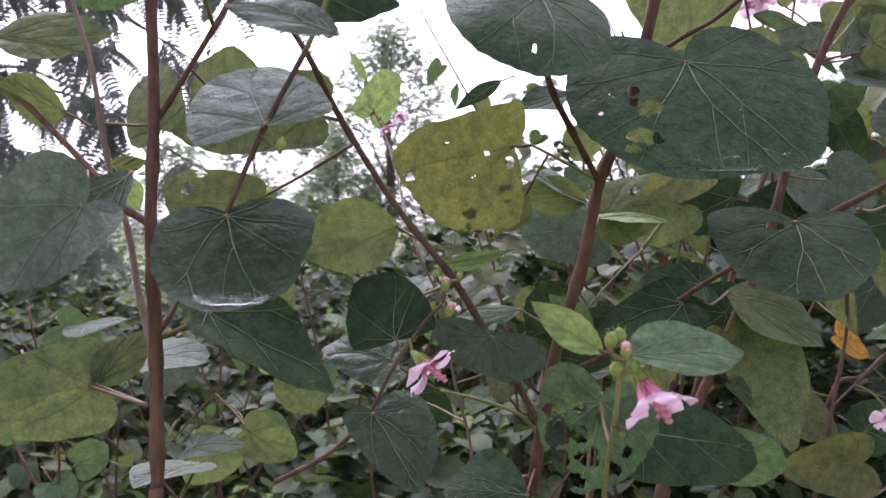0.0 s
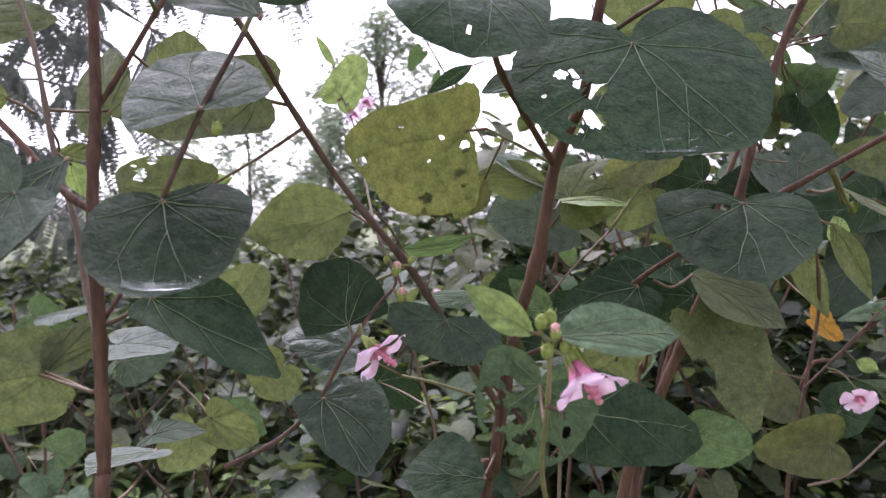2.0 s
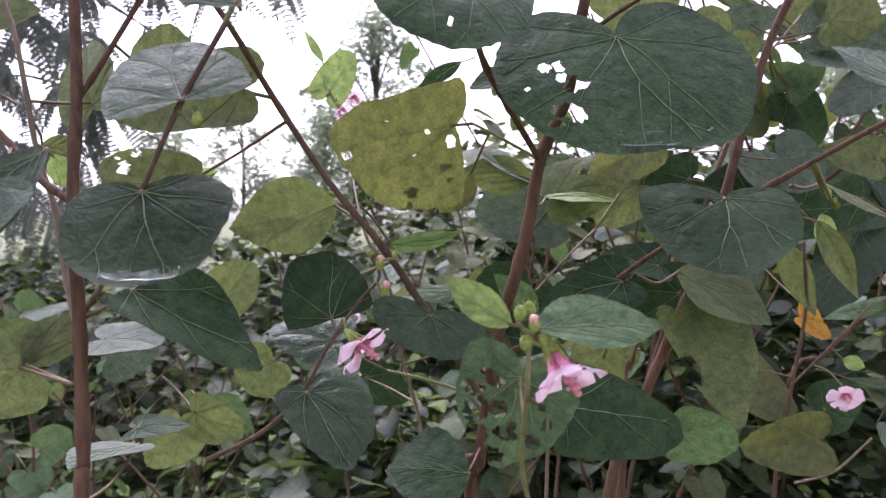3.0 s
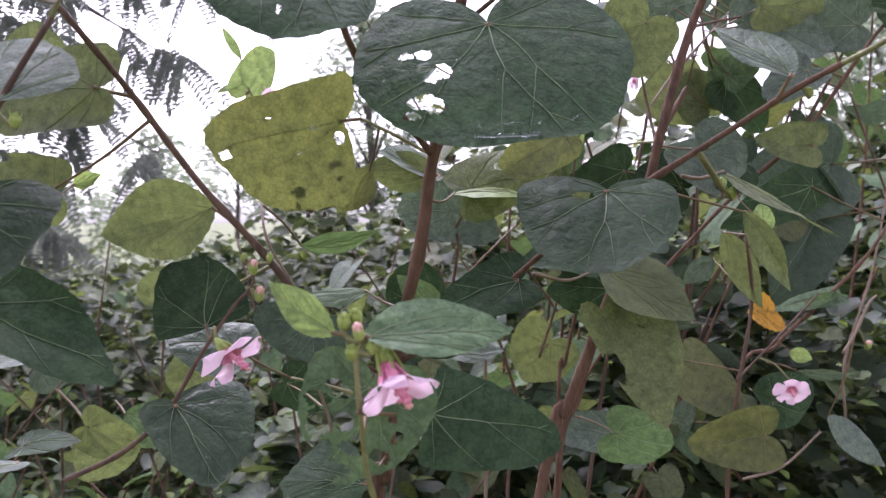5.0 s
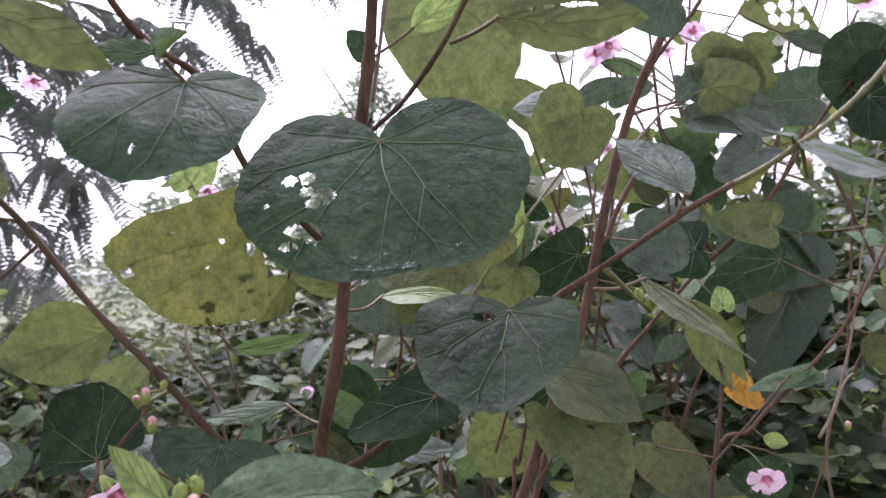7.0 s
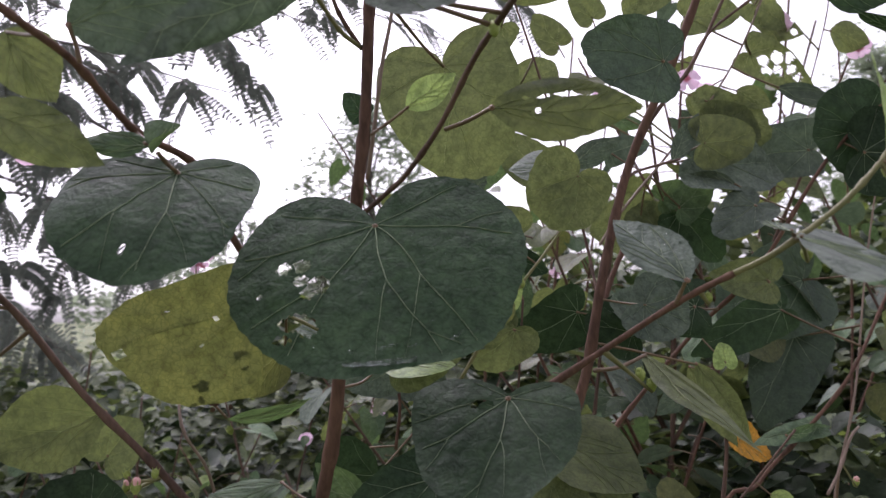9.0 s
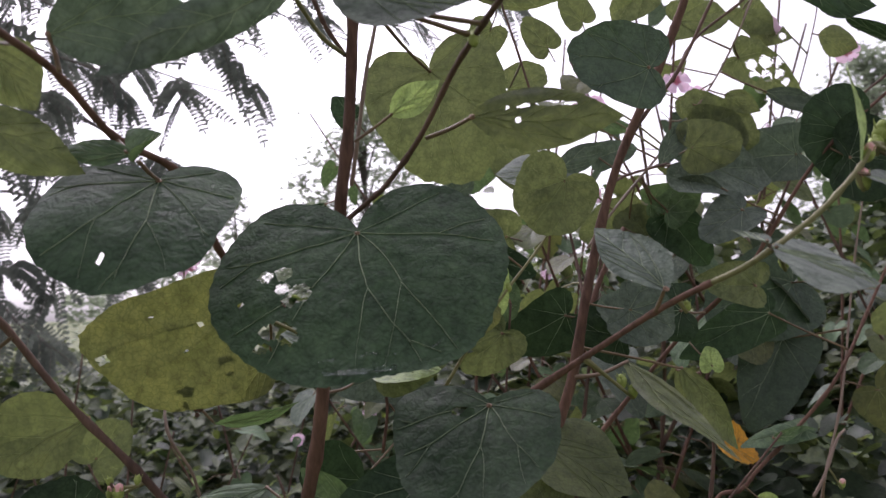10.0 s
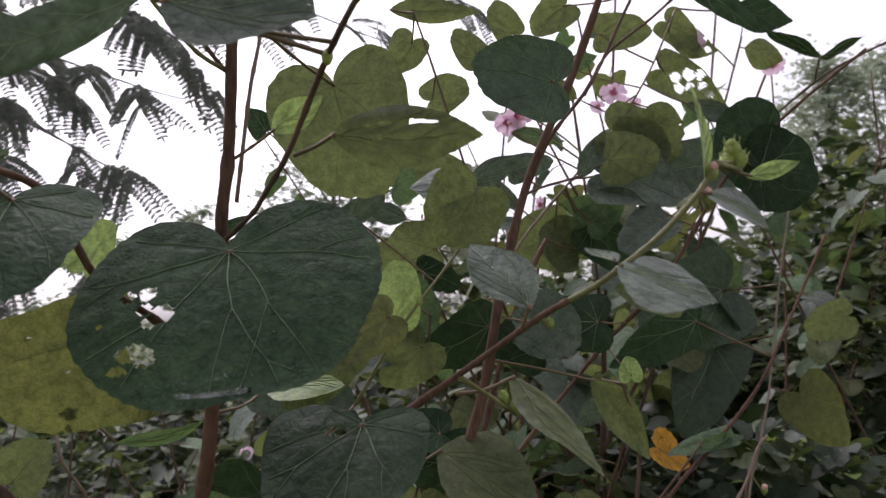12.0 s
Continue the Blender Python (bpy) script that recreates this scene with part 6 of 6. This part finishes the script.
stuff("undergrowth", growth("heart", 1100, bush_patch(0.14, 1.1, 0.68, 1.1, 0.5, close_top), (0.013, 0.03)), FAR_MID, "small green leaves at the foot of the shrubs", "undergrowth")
stuff("undergrowth", growth("oval", 420, bush_patch(0.14, 1.1, 0.66, 1.1, 0.6, close_top), (0.01, 0.022)), FAR_YOUNG, "small yellow-green leaves at the foot of the shrubs", "undergrowth")
stuff("weeds", growth("oval", 8000, bush_patch(-9, 9, 3.4, 11, 0.0, lambda x, y: 0.6 + 0.02 * y), (0.06, 0.12)), FAR_MID, "low green weeds in the field", "weeds")
stuff("weeds", growth("oval", 5000, bush_patch(-9, 9, 3.4, 11, 0.0, lambda x, y: 0.65 + 0.02 * y), (0.06, 0.12)), FAR_PALE, "pale weeds in the field", "weeds")


def joined_leaf(kind, shape, length, half, seed):
    """Blade, veins and petiole in one mesh, for the shrubs further back."""
    surf, ribs = blade(shape, length, half, fold=0.12, curl=-0.25, cup=0.05, pucker=0.0012, wave=0.05, rings=8, sectors=40, teeth=0.03, seed=seed)
    stalk = tube([(0, 0, 0), (0, -0.012, 0.002), (0, -0.035, -0.006)], 0.0006, 0.0009, 3, 5, seed=seed)
    bm = bmesh.new()
    for slot, me in enumerate((surf, ribs, stalk)):
        first = len(bm.faces)
        bm.from_mesh(me)
        bm.faces.ensure_lookup_table()
        for f in bm.faces[first:]:
            f.material_index = slot
    out = bpy.data.meshes.new("leaf")
    bm.to_mesh(out)
    bm.free()
    for m in (MAT[kind], VEIN_OF[kind], PETIOLE):
        out.materials.append(m)
    return out


# The two grey kinds put haze over the tall shrubs into leaf colour.
LEAVES = [joined_leaf(k, s, 0.047, h * 0.8, 100 + i) for i, (k, s, h) in enumerate([("grey", "round", 0.034), ("olive", "round", 0.035), ("mid", "heart", 0.03), ("mid", "round", 0.032),
          ("grey", "heart", 0.031), ("olive", "heart", 0.029), ("mid", "oval", 0.018), ("spotted", "round", 0.033)])]


def side_shrub(x, y, height, lean, count, seed, label, bloom=0, leaves=LEAVES):
    """A shrub behind the near ones: a stem with two branches, and leaves all round them."""
    r = random.Random(seed)
    plant = shrub(x, y, label)
    top = Vector((x + lean, y + r.uniform(-0.05, 0.05), height))
    base = Vector((x, y, 0))
    lines = [smooth_line([base, base.lerp(top, 0.35) + Vector((r.uniform(-0.05, 0.05), r.uniform(-0.03, 0.03), 0)), base.lerp(top, 0.7) + Vector((r.uniform(-0.05, 0.05), r.uniform(-0.03, 0.03), 0)), top], 12)]
    part("stem", tube(lines[0], 0.003, 0.0013, 1, 8, 0.2, seed), BARK if seed % 2 else TWIG, plant)
    for _ in range(2):
        f = r.uniform(0.35, 0.65)
        a = Vector(lines[0][int(f * 36)])
        b = a + Vector((r.choice((-1, 1)) * r.uniform(0.1, 0.28), r.uniform(-0.08, 0.08), height * (0.98 - f) * r.uniform(0.6, 0.95)))
        lines.append(smooth_line([a, a.lerp(b, 0.5) + Vector((0, 0, -0.015)), b], 12))
        part("branch", tube(lines[-1], 0.0022, 0.0011, 1, 6, 0.2, seed), TWIG if r.random() < 0.5 else BARK, plant)
    turn = r.uniform(0, 6)
    for i in range(count):
        line = lines[i % 3]
        f = ((i // 3) + r.random()) / (count // 3 + 1)
        f = 0.4 + 0.6 * f if line is lines[0] else 0.1 + 0.9 * f
        p = Vector(line[min(len(line) - 1, int(f * (len(line) - 1)))])
        turn += 2.4
        out = Vector((math.cos(turn), math.sin(turn), r.uniform(0.0, 0.4))).normalized()
        aim = Vector((out.x, out.y, r.uniform(-1.0, -0.1)))
        s = r.uniform(0.7, 1.25) * (1.1 - 0.3 * f) * (0.68 if y < 0.8 else 0.85)
        joint = p + out * 0.034 * s
        up = Vector((r.uniform(-0.4, 0.4), r.uniform(-0.4, 0.4), 1))
        yv = aim.normalized()
        xv = yv.cross(up).normalized()
        zv = xv.cross(yv)
        ob = new("leaf", r.choice(leaves))
        ob.parent = plant
        ob.matrix_parent_inverse = Matrix.Translation(-plant.location)
        ob.matrix_basis = Matrix(((xv.x, yv.x, zv.x, joint.x), (xv.y, yv.y, zv.y, joint.y), (xv.z, yv.z, zv.z, joint.z), (0, 0, 0, 1))) @ Matrix.Diagonal((s, s, s, 1))
    for _ in range(bloom):
        p = Vector(lines[r.randint(0, 2)][-r.randint(1, 6)])
        flower(plant, p + Vector((r.uniform(-0.01, 0.01), -0.012, 0)), (r.uniform(-0.6, 0.6), -0.7, r.uniform(-0.6, 0.1)), 0.012, 0.75, r.uniform(0, 70))
    return plant


TALL = "tall leafy shrub with pink flowers behind the front shrubs"
LOW = "low leafy shrub of rounded green leaves in the undergrowth"
for row in [(0.31, 0.86, 1.38, 0.10, 40, 1), (0.78, 0.92, 1.33, 0.08, 33, 0),
            (0.5, 1.0, 1.42, -0.1, 40, 1), (0.21, 0.76, 1.12, 0.08, 30, 0), (0.17, 1.0, 1.2, 0.12, 30, 1), (0.64, 1.15, 1.42, 0.12, 33, 0), (0.9, 1.2, 1.38, 0.04, 27, 0),
            (0.42, 0.86, 1.36, 0.12, 36, 1), (0.12, 0.9, 1.13, 0.05, 33, 0), (0.2, 0.95, 1.36, 0.1, 36, 1), (0.24, 0.8, 1.28, 0.09, 36, 1)]:
    side_shrub(*row[:5], int(row[0] * 100) + int(row[1] * 10), TALL, row[5])
for row in [(-0.1, 0.82, 0.78, 0.02, 18, 0), (0.05, 0.92, 0.88, 0.03, 18, 1), (-0.3, 0.92, 0.74, -0.03, 18, 0), (-0.52, 1.1, 0.72, 0.02, 18, 0), (-0.26, 0.68, 0.66, 0.03, 16, 0), (0.02, 0.62, 0.76, 0.02, 16, 0),
            (-0.44, 0.78, 0.64, 0.02, 16, 0), (0.11, 0.66, 0.8, 0.03, 16, 0), (-0.14, 1.2, 0.88, 0.04, 18, 1), (-0.7, 1.3, 0.8, 0.0, 16, 0), (-0.36, 1.02, 0.9, 0.03, 24, 0), (-0.2, 1.12, 0.95, -0.04, 24, 1), (-0.6, 0.95, 0.86, 0.04, 24, 0), (-0.02, 1.14, 0.97, 0.03, 24, 0), (-0.84, 1.16, 0.9, 0.05, 24, 0), (-0.48, 1.24, 0.96, -0.03, 24, 1)]:
    side_shrub(*row[:4], int(row[4] * 0.75), int(row[1] * 100) + 300, LOW, row[5], LEAVES[1:4] + LEAVES[5:7])


def grass_rows(count, x0, x1, y0, y1, h):
    rows = []
    for _ in range(count):
        x, y = rng.uniform(x0, x1), rng.uniform(y0, y1)
        if min(x - x0, x1 - x, y1 - y, y - y0) < 0.5 * (0.6 + noise.noise(Vector((x * 1.2, y * 1.2, 2.2)))):
            continue
        rows.append(((x, y, ground_height(x, y)), (rng.uniform(-0.5, 0.5), rng.uniform(-0.5, 0.5), 1), rng.uniform(-3, 3), h * rng.uniform(0.5, 1.2)))
    return rows


stuff("grass", scatter("grass", grass_rows(7000, -3.5, 1.2, 0.8, 5.5, 0.5)), GRASS, "tall pale grass between the weeds", "grass")


def pinnate(place, aim, length, pairs, size, r):
    """Rows for the leaflets of one feathery pinna, and its drooping midrib."""
    a = Vector(aim).normalized()
    s = a.cross(Vector((r.uniform(-0.5, 0.5), r.uniform(-1.2, -0.3), 0.6))).normalized()
    rows, line = [], []
    for i in range(pairs + 1):
        f = i / pairs
        p = Vector(place) + a * length * f + Vector((0, 0, -0.3 * length * f * f))
        line.append(p)
        if i == 0:
            continue
        d = (a + Vector((0, 0, -0.6 * f))).normalized()
        for sg in (-1, 1):
            rows.append((p, s * sg + d * 0.3, r.uniform(1.15, 1.95), size * (1 - 0.4 * abs(f - 0.45)) * r.uniform(0.9, 1.1)))
    rows.append((line[-1], d, 0, size))
    return rows, line


def frond(place, aim, r, size):
    """A twice-feathered leaf: pinnae in pairs along a drooping stalk."""
    a = Vector(aim).normalized()
    s = a.cross(Vector((0, 0, 1))).normalized()
    rows, lines = [], []
    reach = size * 7
    stalk = [Vector(place) + a * reach * f + Vector((0, 0, -0.25 * reach * f * f)) for f in np.linspace(0, 1, 7)]
    lines.append(stalk)
    for i, p in enumerate(stalk[1:]):
        sg = 1 if i % 2 else -1
        rw, ln = pinnate(p, s * sg * 0.45 + a * r.uniform(0.3, 0.8) + Vector((0, 0, r.uniform(-1.1, -0.1))), size * r.uniform(4.6, 6.4), 15, size, r)
        rows += rw
        lines.append(ln)
    return rows, lines


def strips(lines, r0):
    """Thin three-sided twigs along many lines, joined in one mesh."""
    verts, faces = [], []
    for line in lines:
        for i, p in enumerate(line):
            k = len(verts)
            w = r0 * (1 - 0.6 * i / len(line))
            for a in (0, 2.1, 4.2):
                verts.append((p[0] + w * math.cos(a), p[1] + w * math.sin(a), p[2] + w * 0.6 * math.sin(a + 1)))
            if i:
                for j in range(3):
                    faces.append((k - 3 + j, k - 3 + (j + 1) % 3, k + (j + 1) % 3, k + j))
    return mesh_of("twigs", verts, faces)


def feathery_tree(base, height, boughs, label, per_bough=7, size=0.038):
    r = random.Random(int(base[0] * 100) + 5)
    tree = tagged(new("feathery_tree"), label, "tree")
    tree.location = base
    trunk = [Vector(base) + Vector((0.1 * math.sin(i * 1.3), 0.06 * math.cos(i), height * i / 5)) for i in range(6)]
    part("trunk", tube(trunk, 0.06, 0.025, 5, 10, 0.1, 3), BARK_TREE, tree)
    rows, mids = [], []
    for start, end, *more in boughs:
        count = more[0] if more else per_bough
        start = trunk[start]
        end = Vector(end)
        mid = (start + end) / 2 + Vector((0, 0, 0.2 * (end - start).length))
        limb = smooth_line([start, mid, end], 10)
        part("limb", tube([start, mid, end], 0.014, 0.004, 8, 7, 0.1, 2), BARK_TREE, tree)
        for k in range(count):
            f = 0.5 + 0.5 * (k + r.random()) / count
            p = Vector(limb[min(int(f * 20), 20)])
            aim = (end - start).normalized() * r.uniform(0.3, 1.2) + Vector((r.uniform(-1, 1), r.uniform(-1, 0.6), r.uniform(-0.6, 0.3)))
            rw, ln = frond(p, aim, r, size * r.uniform(0.8, 1.15))
            rows += rw
            mids += ln
    crown = tagged(part("crown", scatter("narrow", rows), FROND, tree), kind="stuff")
    tagged(part("twig", strips(mids, 0.0022), BARK_TREE, crown), kind="stuff")
    return tree


BOUGHS_AND_SHADE = [(2, (-1.75, 2.6, 1.2)), (2, (-1.4, 2.9, 1.45)), (3, (-1.8, 2.4, 1.75)), (3, (-1.2, 2.9, 1.75)), (3, (-0.85, 3.0, 2.0)), (4, (-0.9, 2.8, 2.25)), (2, (-1.15, 3.1, 1.25)), 
          (4, (-0.3, 3.1, 2.25)), (4, (0.15, 3.3, 2.3)), (5, (-0.4, 2.9, 2.5)), (4, (-1.6, 2.4, 2.3)), (5, (0.5, 3.3, 2.5)), (2, (-2.1, 3.0, 1.05)), (3, (-2.1, 2.8, 1.6)), (3, (-1.2, 2.7, 2.0)), (2, (-1.7, 3.0, 0.95)),
          (3, (-1.0, 2.8, 1.62)), (3, (-1.45, 2.7, 1.65)), (4, (-0.65, 2.9, 2.15)), (4, (-1.3, 2.6, 2.2)), (2, (-1.9, 2.7, 1.4))]
# Unseen boughs added overhead and behind the camera to darken the leaf fronts.
BOUGHS_AND_SHADE += [(5, (x, y, z), 8) for x, y, z in ((-0.9, 1.6, 2.75), (-0.2, 1.4, 2.8), (0.5, 1.5, 2.85), (-0.6, 0.6, 2.65), (0.1, 0.4, 2.7), (0.8, 0.7, 2.8),
                                             (-0.4, -0.5, 2.6), (0.4, -0.6, 2.7), (-1.2, 0.2, 2.6), (1.2, 1.6, 2.85), (1.3, 0.2, 2.75), (0.0, -1.3, 2.5))]
feathery_tree((-3.4, 3.9, 0), 3.0, BOUGHS_AND_SHADE, "dark feathery-leaved tree, with unseen boughs added overhead to shade the shrubs", 4)


def far_tree(base, height, spread, low, clumps, label, seed, leaf=0.12, per=70, material=None):
    """A tree in the distance: trunk, limbs and an uneven crown of many small leaves."""
    r = random.Random(seed)
    tree = tagged(new("tree"), label, "tree", "distant trees")
    tree.location = base
    b = Vector(base)
    top = b + Vector((r.uniform(-0.3, 0.3), 0, height * 0.92))
    part("trunk", tube([b, b + Vector((0.1, 0, height * 0.4)), top], 0.02 * height, 0.006 * height, 6, 8, 0.1, seed), BARK_TREE, tree)
    rows = []
    for k in range(clumps):
        f = low + (1 - low) * (k + r.random()) / clumps
        reach = spread * math.sin(math.pi * min(1, (f - low) / (1 - low) * 0.82 + 0.15)) * r.uniform(0.35, 1.05)
        a = r.uniform(0, 2 * math.pi)
        c = b + Vector((math.cos(a) * reach, math.sin(a) * reach, height * f))
        start = b + Vector((0, 0, height * max(0.2, f - 0.2)))
        if k % 3 == 0:
            part("limb", tube([start, (start + c) / 2 + Vector((0, 0, 0.05 * height)), c], 0.006 * height, 0.002 * height, 4, 5, 0, k), BARK_TREE, tree)
        s = spread * r.uniform(0.16, 0.3)
        for _ in range(per):
            v = Vector((r.gauss(0, 1), r.gauss(0, 1), r.gauss(0, 0.75))) * s * 0.6
            rows.append((c + v, aim_up(r, 0.2), r.uniform(-1, 1), leaf * r.uniform(0.6, 1.3)))
    part("crown", scatter("leaflet", rows), material or TREE_HAZED, tree)
    return tree


far_tree((-1.6, 14.0, 0), 5.2, 1.5, 0.25, 70, "slender tree with a loose crown, mist painted in as pale grey-green", 4, 0.15, 90)
far_tree((-2.9, 15.0, 0), 3.4, 1.1, 0.2, 44, "small tree with a loose crown, mist painted in as pale grey-green", 9, 0.15, 90)
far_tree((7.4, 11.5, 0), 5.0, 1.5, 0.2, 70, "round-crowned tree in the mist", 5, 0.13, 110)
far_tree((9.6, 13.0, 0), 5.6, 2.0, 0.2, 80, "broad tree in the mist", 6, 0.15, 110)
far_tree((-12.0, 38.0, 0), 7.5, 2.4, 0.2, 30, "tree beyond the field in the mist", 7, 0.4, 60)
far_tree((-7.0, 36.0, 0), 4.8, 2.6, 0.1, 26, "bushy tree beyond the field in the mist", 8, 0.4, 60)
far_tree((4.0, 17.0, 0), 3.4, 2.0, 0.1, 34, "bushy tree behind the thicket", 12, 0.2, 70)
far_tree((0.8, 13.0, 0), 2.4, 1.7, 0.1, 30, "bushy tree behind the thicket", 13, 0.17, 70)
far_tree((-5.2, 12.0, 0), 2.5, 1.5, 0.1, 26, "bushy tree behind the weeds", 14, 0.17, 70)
